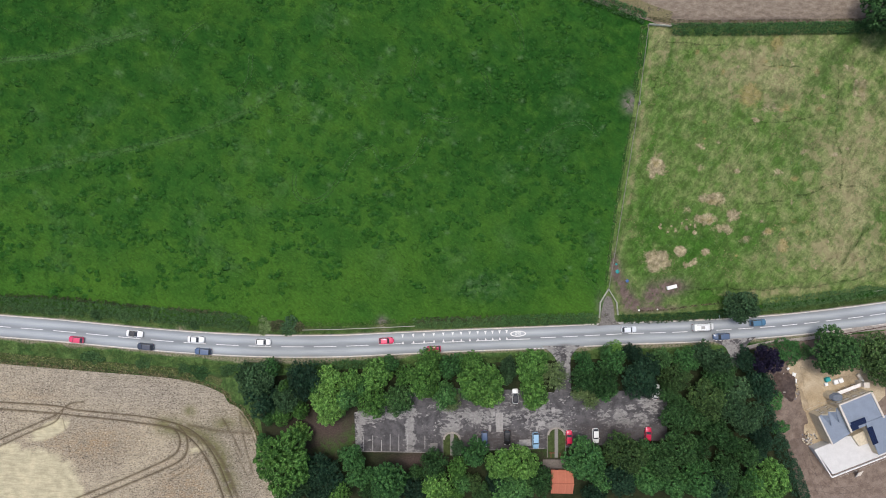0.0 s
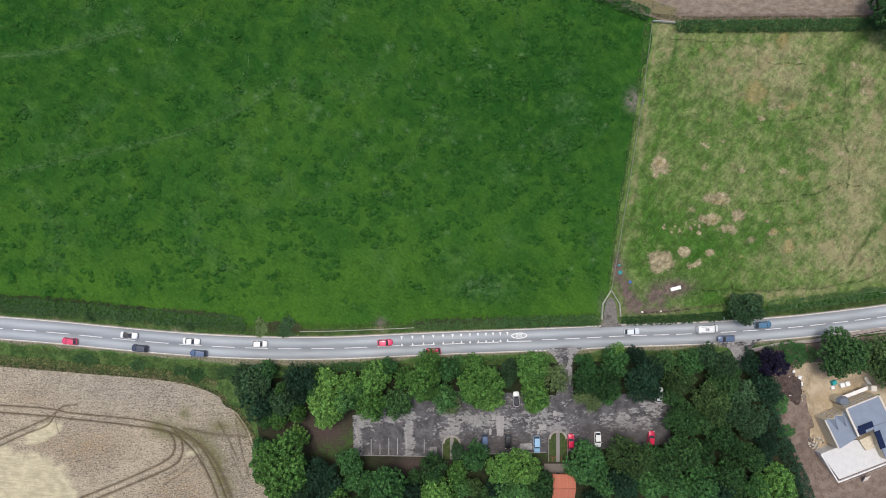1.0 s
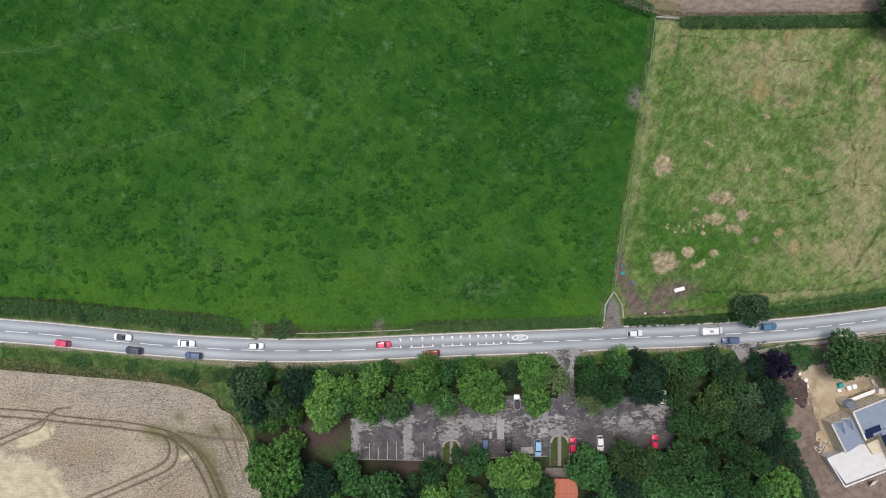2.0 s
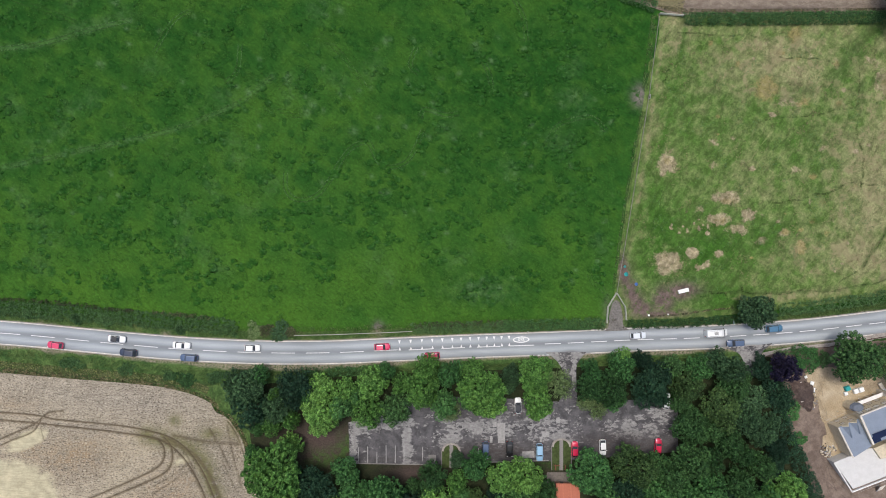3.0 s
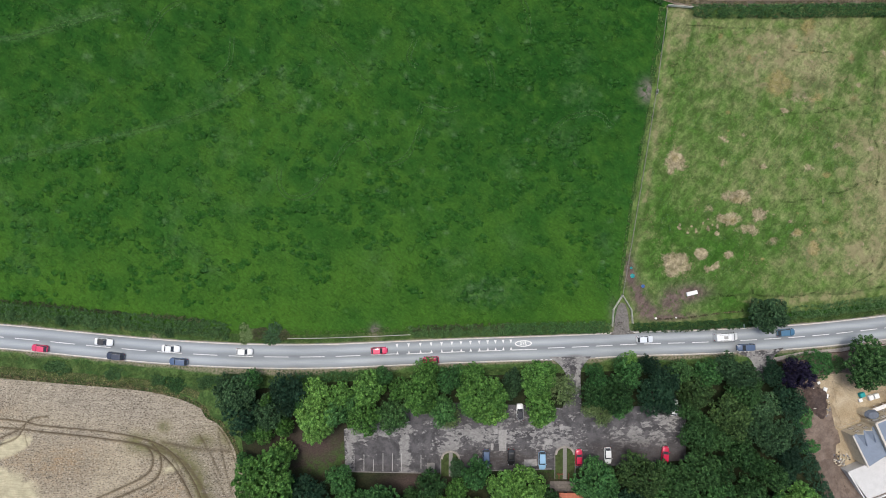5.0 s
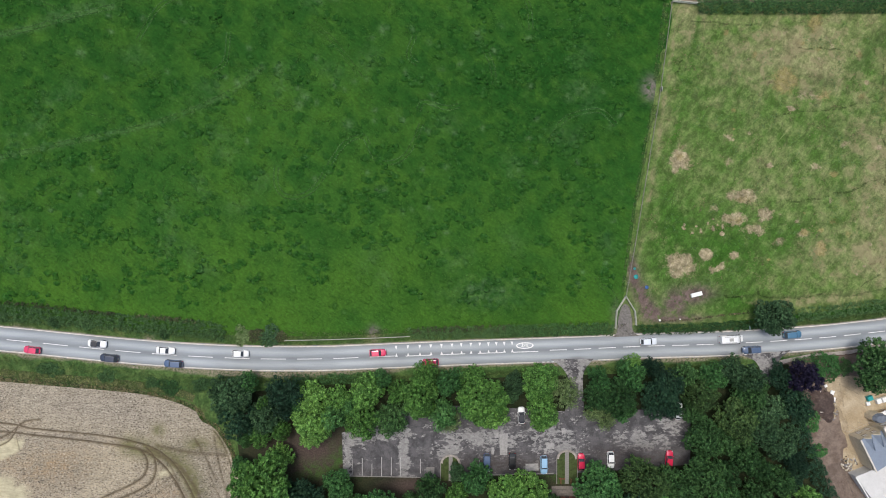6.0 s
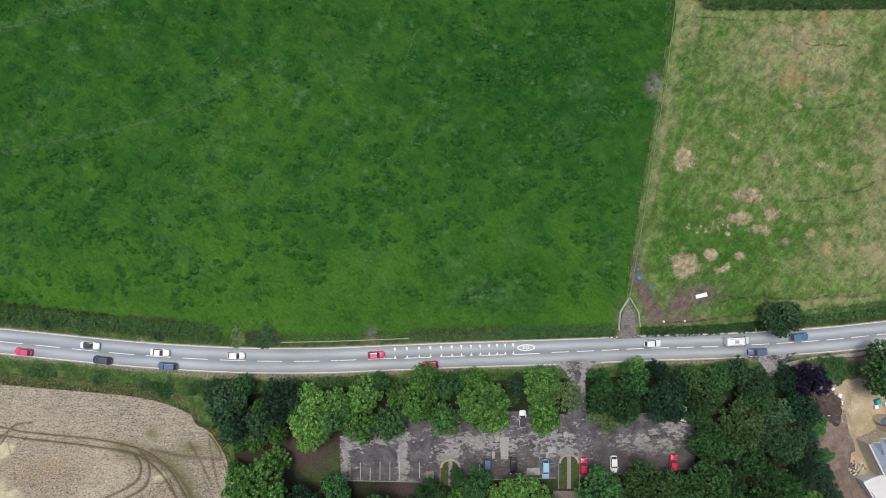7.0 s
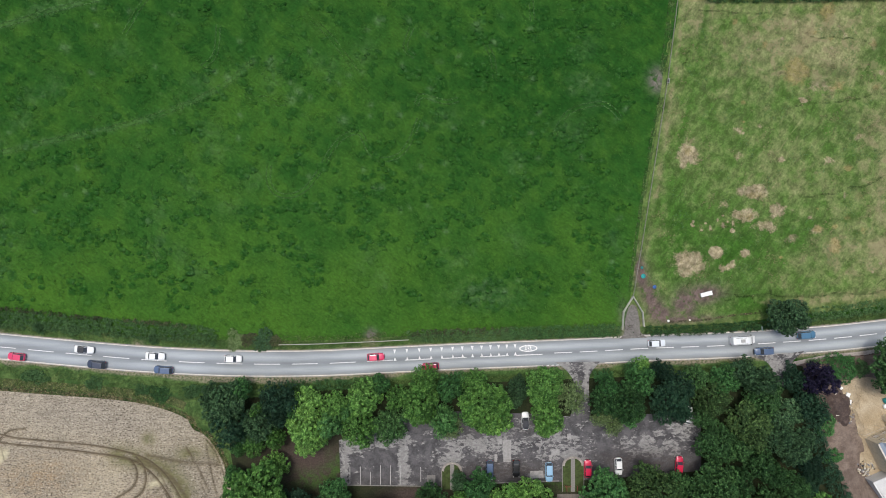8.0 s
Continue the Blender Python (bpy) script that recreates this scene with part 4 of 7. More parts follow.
land("ground_plot", ([(82.5, -27.3), (96.2, -25.3), (111.9, -23.8), (127.5, -21.9), (165.0, -19.0)], [(102.5, -85.0), (115.0, -86.6), (165.0, -84.0)],
     [(82.5, -27.3), (88.8, -38.9), (95.5, -56.1), (102.5, -85.0)], [(165.0, -19.0), (165.0, -84.0)]), 0.6, MUD, 0.02, "bare brown earth of a building plot", {
    "dark": lambda g: both(blob(g, (93.9, -38.9), 4.0, 7.0, 15), blob(g, (86.9, -32.7), 6, 9) * 0.8, blob(g, (97.8, -51.4), 4, 10) * 0.4)}, lambda g: 0.06 * rough(g, 2.0, 9))
land("sand_yard", ([(95.0, -31.4), (102.5, -30.5), (108.8, -32.7), (118.9, -30.5), (121.6, -34.8)], [(99.1, -49.8), (102.5, -54.5), (111.9, -49.8), (122.2, -40.5)],
     [(95.0, -31.4), (96.6, -37.3), (98.1, -43.6), (99.1, -49.8)], [(121.6, -34.8), (122.2, -40.5)]), 0.5, SAND, 0.10, "pale trampled building sand round the new house", {
    "dark": lambda g: both(blob(g, (112.7, -35.5), 3, 1.5) * 0.4, blob(g, (100.2, -38.9), 3, 6) * 0.25)}, lambda g: 0.04 * rough(g, 2.2, 12))
land("pavement", ([(84.1, -26.7), (91.6, -25.2), (100.9, -24.2), (111.9, -22.3), (122.5, -20.8), (200.0, -14.0)], [(83.4, -28.0), (90.8, -26.1), (100.9, -25.3), (111.9, -23.6), (122.5, -22.2), (200.0, -15.6)],
     [(84.1, -26.7), (83.4, -28.0)], [(200.0, -14.0), (200.0, -15.6)]), 0.4, GRIT, 0.10, "dusty pale footway beside the road", {})

for line, stuff, z in (([(100.0, -56.1), (101.9, -61.6), (104.8, -68.6)], TRACK_SOIL, 0.16), ([(102.5, -65.8), (108.8, -66.7), (116.6, -65.8), (122.5, -63.3)], TRACK_SOIL, 0.16), ([(101.2, -59.5), (107.2, -64.8), (113.4, -68.6)], TRACK_SOIL, 0.16),
                       ([(97.8, -32.3), (99.1, -38.9), (100.6, -45.9), (102.2, -51.4)], TRACK_SAND, 0.2), ([(98.6, -33.4), (102.5, -35.5), (108.8, -38.9)], TRACK_SAND, 0.2), ([(102.5, -31.9), (108.0, -34.5), (115.0, -33.4), (119.7, -32.7)], TRACK_SAND, 0.2)):
    trail(line, 0.26, stuff, "tyre_tracks", "pair of tyre tracks pressed into the bare plot", 1.7, z)

# Road markings
PAINT_Z = 0.068


def painted(name, pieces, label, z=PAINT_Z, material=PAINT):
    """One marking: polygons laid on the road."""
    verts, faces = [], []
    for poly in pieces:
        faces.append(list(range(len(verts), len(verts) + len(poly))))
        verts += [(x, y, z) for x, y in poly]
    ob = mesh_object(name, verts, faces, material)
    for p in ob.data.polygons:
        if p.normal.z < 0:
            p.flip()
    return tagged(ob, label, "road marking", kind="structure")


def bar(x0, x1, off, width):
    n = max(2, int((x1 - x0) / 2.0) + 1)
    xs = np.linspace(x0, x1, n)
    top = [on_road(x, off + width / 2)[:2] for x in xs]
    low = [on_road(x, off - width / 2)[:2] for x in xs]
    return top + low[::-1]


def dashes(start, end, mark, pitch, off=0.0):
    x = start
    while x < end:
        painted("road_dash", [bar(x, x + mark, off, 0.17)], "white centre-line dash on the road")
        x += pitch


dashes(-197.66, -12.0, 6.17, 9.0, -0.1)
for x0, x1 in ((-8.75, -2.45), (0.16, 5.95), (9.2, 15.3), (17.8, 24.1)):
    painted("road_dash", [bar(x0, x1, -0.25, 0.2)], "long white centre-line bar beside the triangles")
dashes(26.95, 200.0, 4.2, 6.07, -0.05)
ribbon_e = [ribbon("road_edge_line", x0, x1, (o - 0.09, o + 0.09), PAINT_Z, EDGE_PAINT) for x0, x1, o in ((-420, 420, 2.95), (-420, 24.5, -2.95), (38.5, 74.0, -2.95), (86.5, 420, -2.95))]
for ob in ribbon_e:
    tagged(ob, "thin white edge line along the road", "road marking", kind="structure")
for x0, x1 in ((25.0, 38.0), (75.0, 86.0)):
    for i in range(int((x1 - x0) / 1.15)):
        painted("give_way_dash", [bar(x0 + i * 1.15, x0 + i * 1.15 + 0.6, -2.95, 0.18)], "short white dash across the mouth of the drive")
for x in (-11.06, -8.14, -5.2, -2.46, 0.16, 2.77, 5.07, 7.45, 9.67, 11.8, 13.75, 15.7, 17.66):
    for off, tip in ((2.4, 1.4), (-0.28, 0.55)):
        base = [on_road(x - 0.34, off)[:2], on_road(x + 0.34, off)[:2], on_road(x, tip)[:2]]
        painted("road_triangle", [base], "white warning triangle painted beside the lane")


def ring(x, off, rx, ry, width, count=28):
    cx, cy, a = on_road(x, off)
    m = Matrix.Rotation(radians(a), 2)
    out = []
    for i in range(count):
        quad = []
        for j, r in ((i, 0), (i + 1, 0), (i + 1, width), (i, width)):
            t = j / count * 2 * math.pi
            v = m @ Vector(((rx - r) * math.cos(t), (ry - r * 0.8) * math.sin(t)))
            quad.append((cx + v.x, cy + v.y))
        out.append(quad)
    return out


BARS = [[on_road(20.8 + u + du, 1.3 + v + dv)[:2] for du, dv in ((-a, -b), (a, -b), (a, b), (-a, b))]
        for u, v, a, b in ((-0.6, 0.2, 0.12, 0.26), (0.55, 0.2, 0.12, 0.26), (0.0, 0.35, 0.5, 0.07), (-0.6, -0.24, 0.3, 0.07), (0.55, -0.24, 0.3, 0.07), (0.0, -0.05, 0.12, 0.2))]
painted("speed_roundel", ring(20.8, 1.3, 2.2, 0.82, 0.34) + BARS, "white speed-limit roundel painted in the lane")


# ---------------------------------------------------------------- trees, hedges and shrubs
def leaves(rng, centres, radii, per, size, flat=1.0, lean=None):
    """Sprigs: round each centre a puff of small leaf faces that point outwards."""
    n = len(centres) * per
    c, r = np.repeat(centres, per, 0), np.repeat(radii, per)
    d = rng.normal(size=(n, 3))
    d[:, 2] = np.abs(d[:, 2]) * 0.9 - 0.25
    d /= np.linalg.norm(d, axis=1)[:, None]
    p = c + d * (r * rng.uniform(0.55, 1.08, n))[:, None] * np.array([1, 1, 0.8 * flat])
    if lean is None:
        nrm = d * 0.9 + np.array([0, 0, 0.7])
    else:
        nrm = d * 0.9 + np.repeat(lean, per, 0) + np.array([0, 0, 0.15])
    nrm = nrm + rng.normal(size=(n, 3)) * 0.5
    nrm /= np.linalg.norm(nrm, axis=1)[:, None]
    a = np.cross(nrm, rng.normal(size=(n, 3)))
    a /= np.linalg.norm(a, axis=1)[:, None]
    b = np.cross(nrm, a)
    s = (size * rng.uniform(0.6, 1.35, n))[:, None]
    drop = nrm * s * -0.22
    quads = np.stack([p - a * s, p - b * s * 0.62 + drop, p + a * s, p + b * s * 0.62 + drop], 1)
    return quads.reshape(-1, 3)


def quad_mesh(name, verts, material):
    n = len(verts) // 4
    me = bpy.data.meshes.new(name)
    me.vertices.add(n * 4)
    me.vertices.foreach_set("co", verts.astype(np.float32).ravel())
    me.loops.add(n * 4)
    me.loops.foreach_set("vertex_index", np.arange(n * 4, dtype=np.int32))
    me.polygons.add(n)
    me.polygons.foreach_set("loop_start", np.arange(n, dtype=np.int32) * 4)
    me.materials.append(material)
    me.update(calc_edges=True)
    return me


# boss spacing, boss radius, leaves in a boss, leaf size, looseness
HABIT = {"bright": (0.176, 0.097, 62, 0.036, 0.18), "mid": (0.170, 0.094, 58, 0.035, 0.19), "dark": (0.148, 0.081, 44, 0.032, 0.20), "deep": (0.160, 0.089, 50, 0.034, 0.20),
         "dull": (0.160, 0.089, 50, 0.034, 0.20), "olive": (0.148, 0.080, 42, 0.033, 0.24), "pale": (0.160, 0.082, 32, 0.030, 0.32), "purple": (0.140, 0.092, 56, 0.034, 0.10)}


def crown_mesh(seed, kind, coarse=1.0):
    """A crown of unit radius, foot at height 0.35, top near 1.7: a few limbs' domes, each set with small bosses of leaves, dark gaps between.
    coarse: larger bosses and leaves, for the crowns of small trees."""
    rng = np.random.default_rng(seed)
    step, boss, per, leaf, loose = HABIT[kind]
    step, boss, leaf = step * coarse, boss * coarse, leaf * (0.4 + 0.6 * coarse)
    limbs = int(rng.integers(6, 9)) if coarse <= 1.0 else int(rng.integers(5, 7))
    ang = np.arange(limbs) * 2 * np.pi / limbs + rng.uniform(-0.28, 0.28, limbs)
    out = rng.uniform(0.42, 0.66, limbs)
    R = np.append(rng.uniform(0.32, 0.47, limbs), rng.uniform(0.44, 0.55))
    L = np.column_stack([np.append(np.cos(ang) * out, rng.uniform(-0.1, 0.1)), np.append(np.sin(ang) * out, rng.uniform(-0.1, 0.1)), np.append(rng.uniform(0.66, 1.06, limbs), rng.uniform(1.10, 1.24))])
    kept = np.zeros((0, 3))
    facing = []
    for k in range(4200):
        j = rng.integers(limbs + 1)
        d = rng.normal(size=3)
        d /= np.linalg.norm(d)
        if d[2] < -0.35:
            continue
        p = L[j] + d * R[j] * (1 + rng.normal() * loose * 0.55)
        if min(np.linalg.norm(p - L, axis=1) - R) < -0.12 or (len(kept) and np.min(np.linalg.norm(kept - p, axis=1)) < step * rng.uniform(0.85, 1.25)):
            continue
        kept = np.vstack([kept, p])
        facing.append(d * 0.35 + np.array([0, 0, 0.1]))
    size = boss * rng.uniform(0.60, 1.45, len(kept))
    skin = leaves(rng, kept, size, per, leaf, 1.0, np.array(facing))
    # Inner foliage that closes the crown below its skin
    n = 260
    d = rng.normal(size=(n, 3))
    d /= np.linalg.norm(d, axis=1)[:, None]
    j = rng.integers(0, limbs + 1, n)
    core = L[j] + d * (R[j] * rng.uniform(0.1, 0.58, n))[:, None]
    fill = leaves(rng, core, np.full(n, 0.10), 4, 0.075)
    return quad_mesh("crown_" + kind, np.vstack([skin, fill]), LEAF[kind])


def tube(bm, a, b, ra, rb, sides=7):
    a, b = Vector(a), Vector(b)
    q = (b - a).to_track_quat("Z", "Y")
    rings = []
    for p, r in ((a, ra), (b, rb)):
        rings.append([bm.verts.new(p + q @ Vector((r * math.cos(t * 2 * math.pi / sides), r * math.sin(t * 2 * math.pi / sides), 0))) for t in range(sides)])
    for i in range(sides):
        bm.faces.new((rings[0][i], rings[0][(i + 1) % sides], rings[1][(i + 1) % sides], rings[1][i]))
    bm.faces.new(rings[1])
    bm.faces.new(rings[0][::-1])


def bm_mesh(name, bm, material):
    me = bpy.data.meshes.new(name)
    bmesh.ops.recalc_face_normals(bm, faces=bm.faces)
    bm.to_mesh(me)
    bm.free()
    if material:
        me.materials.append(material)
    return me


def part(name, bm, material, parent, label=""):
    """Links a bmesh (or a ready mesh) as one mesh object under a thing or a part."""
    me = bm if isinstance(bm, bpy.types.Mesh) else bm_mesh(name, bm, material)
    ob = new(name, me)
    ob.parent = parent
    return tagged(ob, label)


def trunk_mesh(seed):
    """A tapered, slightly bent trunk with forking limbs, for a crown of unit radius."""
    random.seed(seed)
    bm = bmesh.new()
    top = Vector((random.uniform(-0.06, 0.06), random.uniform(-0.06, 0.06), 0.62))
    tube(bm, (0, 0, -0.03), (0, 0, 0.08), 0.095, 0.07)
    tube(bm, (0, 0, 0.08), top, 0.07, 0.052)
    for i in range(6):
        a = i * 1.05 + random.uniform(-0.3, 0.3)
        mid = top + Vector((math.cos(a) * 0.28, math.sin(a) * 0.28, random.uniform(0.12, 0.32)))
        end = mid + Vector((math.cos(a + 0.3) * 0.24, math.sin(a + 0.3) * 0.24, random.uniform(0.14, 0.3)))
        tube(bm, top - Vector((0, 0, 0.05)), mid, 0.036, 0.022, 5)
        tube(bm, mid, end, 0.022, 0.008, 5)
        tube(bm, mid, mid + Vector((math.cos(a - 0.7) * 0.2, math.sin(a - 0.7) * 0.2, 0.2)), 0.016, 0.006, 4)
    tube(bm, top, top + Vector((0, 0, 0.5)), 0.045, 0.012, 6)
    return bm_mesh("trunk", bm, BARK)


TREE_LABEL = {
    "bright": "broadleaf tree with a bright yellow-green crown",
    "mid": "broadleaf tree with a full green crown",
    "dark": "tall broadleaf tree with a dark blue-green crown",
    "deep": "broadleaf tree with a deep green leafy crown",
    "dull": "broadleaf tree with a dull grey-green crown",
    "pale": "broadleaf tree with a thin pale yellow-green crown",
    "olive": "broadleaf tree with a thin olive-green crown",
    "purple": "copper beech with a dark purple crown",
}
TRUNKS = [trunk_mesh(s) for s in (1, 2, 3)]
CROWNS = {}
for n, (kind, count) in enumerate((("bright", 4), ("mid", 4), ("dark", 3), ("deep", 3), ("dull", 2), ("olive", 3), ("pale", 2), ("purple", 1))):
    CROWNS[kind, 1.0] = [crown_mesh(100 + n * 10 + i, kind) for i in range(count)]
    CROWNS[kind, 1.5] = [crown_mesh(300 + n * 10 + i, kind, 1.5) for i in range(2)]
    CROWNS[kind, 0.8] = [crown_mesh(400 + n * 10 + i, kind, 0.8) for i in range(2)] if kind in ("bright", "deep", "mid") else []
TREES = {}
tree_count = 0


def tree(at, radius, kind, tall=1.0):
    """A tree of that crown radius; its height follows from the radius."""
    global tree_count
    i = tree_count
    tree_count += 1
    rng = random.Random(i * 13 + 5)
    grain = 0.8 if radius > 5.4 and kind in ("bright", "deep", "mid") else 1.0 if radius >= 4.1 else 1.5
    which = rng.randrange(len(CROWNS[kind, grain]))
    m = pose(at[0], at[1], 0.03, 0, 0, rng.uniform(0, 360))
    name = "copper_beech_tree" if kind == "purple" else "broadleaf_tree"
    if (kind, grain, which) not in TREES:
        ob = tagged(new(name), TREE_LABEL[kind], "tree", "trees round the car park")
        part("trunk", TRUNKS[i % 3], None, ob)
        part("crown", CROWNS[kind, grain][which], None, ob)
        ob.matrix_basis = m
        TREES[kind, grain, which] = ob
    else:
        ob = copy_thing(TREES[kind, grain, which], m)
        ob.scale = (1, 1, 1)
    z = (4.0 + radius * 1.55) / (radius * 1.75) * tall * rng.uniform(0.86, 1.26)
    wide = 1.11 if grain > 1 else 1.02
    ob.scale = (radius * wide * rng.uniform(0.95, 1.06), radius * wide * rng.uniform(0.95, 1.06), radius * z)
    return ob


# North row, along the road
tree((-49.2, -34.6), 4.4, "dull")
tree((-51.9, -33.7), 3.2, "dull")
tree((-46.9, -31.9), 2.9, "mid", 0.8)
tree((-42.8, -36.9), 1.6, "bright")
tree((-36.9, -33.7), 3.9, "dark")
tree((-38.3, -37.9), 2.9, "dark", 0.9)
tree((-47.7, -40.5), 4.0, "dark")
tree((-41.7, -39.9), 3.3, "dull")
tree((-51.7, -37.9), 2.4, "dull", 0.7)
tree((-43.7, -44.4), 2.5, "bright")
tree((-38.3, -43.5), 2.2, "bright")
tree((-46.6, -45.5), 1.6, "mid")
tree((-30.5, -41.1), 4.9, "bright", 1.05)
tree((-30.8, -35.2), 3.6, "bright")
tree((-33.8, -37.9), 2.4, "mid", 0.8)
tree((-25.0, -39.9), 3.4, "mid")
tree((-24.5, -35.7), 3.0, "bright")
tree((-17.6, -33.4), 3.9, "bright")
tree((-18.4, -41.1), 3.6, "bright")
tree((-21.5, -37.0), 2.6, "mid", 0.9)
tree((-14.1, -31.2), 2.4, "mid")
tree((-11.7, -40.5), 4.0, "deep")
tree((-4.8, -34.6), 4.8, "bright", 1.1)
tree((-3.6, -29.3), 2.8, "bright", 1.15)
tree((-10.2, -33.7), 2.7, "bright")
tree((2.1, -31.7), 3.5, "mid")
tree((0.3, -38.5), 3.5, "mid")
tree((2.1, -41.1), 2.7, "pale", 0.7)
tree((9.9, -34.6), 5.6, "bright", 1.1)
tree((7.8, -30.8), 3.0, "bright")
tree((11.7, -38.7), 3.6, "bright")
tree((6.6, -38.5), 2.6, "mid", 0.9)
tree((17.8, -31.9), 2.4, "dull", 0.8)
tree((17.3, -35.2), 1.8, "dull", 0.7)
tree((23.8, -31.7), 4.8, "bright", 1.05)
tree((24.5, -38.4), 3.8, "bright")
tree((24.2, -42.0), 2.1, "bright", 0.8)
tree((30.1, -34.0), 3.5, "pale", 0.9)
tree((38.0, -30.5), 2.7, "mid")
tree((37.7, -34.6), 3.6, "deep")
tree((42.2, -34.6), 4.5, "deep", 1.05)
tree((44.9, -30.2), 3.5, "mid")
tree((46.6, -26.9), 1.8, "bright", 0.9)
tree((43.4, -38.4), 2.8, "mid", 0.9)
tree((37.4, -39.0), 2.5, "pale", 0.8)
tree((40.1, -41.1), 2.2, "pale", 0.7)
tree((51.9, -34.6), 4.9, "dark", 1.05)
tree((55.3, -36.7), 2.7, "dark", 0.9)
tree((50.8, -27.8), 2.3, "dark")
tree((54.7, -31.4), 3.2, "dark")
tree((58.9, -29.6), 2.9, "deep")
tree((64.4, -29.9), 3.3, "mid")
tree((62.2, -34.6), 3.6, "olive", 1.1)
tree((69.1, -28.1), 3.0, "dull")
tree((73.3, -29.9), 3.2, "dull")
tree((74.5, -34.3), 4.1, "deep")
tree((61.0, -38.7), 2.8, "deep", 0.8)
tree((70.4, -39.6), 4.5, "olive", 1.1)
tree((63.4, -44.7), 4.3, "deep")
tree((76.0, -41.7), 3.4, "dull")
tree((72.7, -48.6), 3.3, "deep")
tree((81.0, -45.0), 4.5, "dull", 1.05)
tree((76.0, -51.6), 3.0, "deep")
tree((78.9, -37.9), 3.5, "dull")
# South row
tree((-41.8, -55.6), 7.4, "bright", 0.95)
tree((-38.6, -49.9), 3.0, "bright", 0.8)
tree((-48.0, -52.2), 2.1, "mid", 0.7)
tree((-33.2, -58.5), 4.6, "dark")
tree((-29.8, -63.8), 3.7, "dark")
tree((-39.5, -63.8), 3.3, "dull")
tree((-35.7, -64.7), 2.7, "dark", 0.8)
tree((-24.2, -56.7), 3.4, "mid")
tree((-21.5, -60.9), 3.4, "mid")
tree((-28.0, -65.0), 2.7, "bright")
tree((-19.3, -64.7), 2.7, "deep")
tree((-14.8, -60.6), 5.2, "mid", 1.05)
tree((-14.1, -65.9), 2.7, "dark")
tree((-2.7, -57.6), 3.6, "deep")
tree((-8.5, -64.4), 3.4, "dark")
tree((-7.2, -60.6), 2.1, "deep", 0.8)
tree((-1.9, -63.2), 3.7, "bright")
tree((4.0, -59.1), 2.8, "bright")
tree((5.1, -62.9), 2.5, "mid")
tree((8.4, -63.2), 2.2, "olive")
tree((2.8, -66.2), 2.5, "bright")
tree((10.2, -65.6), 2.7, "deep")
tree((4.0, -54.1), 1.9, "dull", 0.7)
tree((8.8, -54.9), 3.7, "mid", 0.9)
tree((15.5, -57.6), 4.3, "bright")
tree((21.4, -56.7), 4.5, "bright")
tree((18.5, -63.8), 5.5, "mid")
tree((25.7, -61.2), 3.9, "deep")
tree((14.4, -63.5), 3.0, "dark")
tree((38.3, -56.1), 5.4, "mid")
tree((42.5, -62.0), 3.1, "mid")
tree((48.1, -54.1), 4.9, "olive")
tree((54.1, -53.7), 2.8, "deep")
tree((84.9, -49.8), 2.5, "dark", 0.8)
tree((47.2, -61.5), 4.3, "dark")
tree((55.0, -61.5), 4.3, "mid")
tree((57.7, -56.1), 3.7, "deep")
tree((61.0, -62.0), 3.7, "mid")
tree((67.9, -61.5), 4.9, "mid")
tree((62.5, -52.2), 4.5, "deep")
tree((40.1, -65.9), 2.7, "dark")
tree((68.2, -45.3), 3.3, "deep")
tree((67.6, -52.7), 3.1, "deep")
tree((75.7, -58.8), 4.0, "deep")
tree((73.6, -64.4), 3.3, "dark")
tree((80.4, -54.0), 3.3, "deep")
tree((87.0, -61.8), 5.4, "bright")
tree((82.8, -61.5), 3.0, "mid")
tree((79.5, -65.3), 3.0, "deep")
tree((84.0, -55.8), 2.5, "dark", 0.8)
tree((86.7, -53.1), 2.4, "dark", 0.8)
for x, y, r, kind in ((-22.0, -78.0, 6.0, "mid"), (-8.0, -80.0, 6.4, "dark"), (8.0, -79.0, 5.8, "mid"), (24.0, -81.0, 6.2, "bright"), (48.0, -80.0, 6.0, "mid"), (64.0, -79.0, 6.4, "dark"), (80.0, -80.0, 6.0, "mid")):
    tree((x, y), r, kind)
# Single trees by the house, the hedge and the top corner
tree((85.6, -29.5), 3.4, "purple", 1.15)
tree((104.0, -27.0), 5.9, "deep", 0.85)
tree((79.9, -15.4), 4.4, "dull", 0.95)
tree((119.2, 63.6), 7.4, "deep", 0.9)
tree((81.6, -30.2), 2.4, "dark", 0.8)
tree((115.59, -27.69), 4.8, "olive", 0.8)
tree((118.60, -32.96), 4.2, "olive", 0.8)
tree((85.49, -35.97), 3.2, "dark", 0.8)


def spread(rng, line, width, per_metre):
    """Random places along a smooth line, within its half-width; also the side position from -1 to 1."""
    p = curve_points(line, 60)
    length = np.hypot(*np.diff(p[:, :2], axis=0).T).sum()
    n = int(length * per_metre)
    u = rng.uniform(0, 59, n)
    i = np.clip(u.astype(int), 0, 58)
    q = p[i] + (p[i + 1] - p[i]) * (u - i)[:, None]
    d = p[i + 1] - p[i]
    d /= np.hypot(*d.T)[:, None]
    side = rng.uniform(-1, 1, n)
    return q + np.column_stack([-d[:, 1], d[:, 0]]) * (side * width)[:, None], side


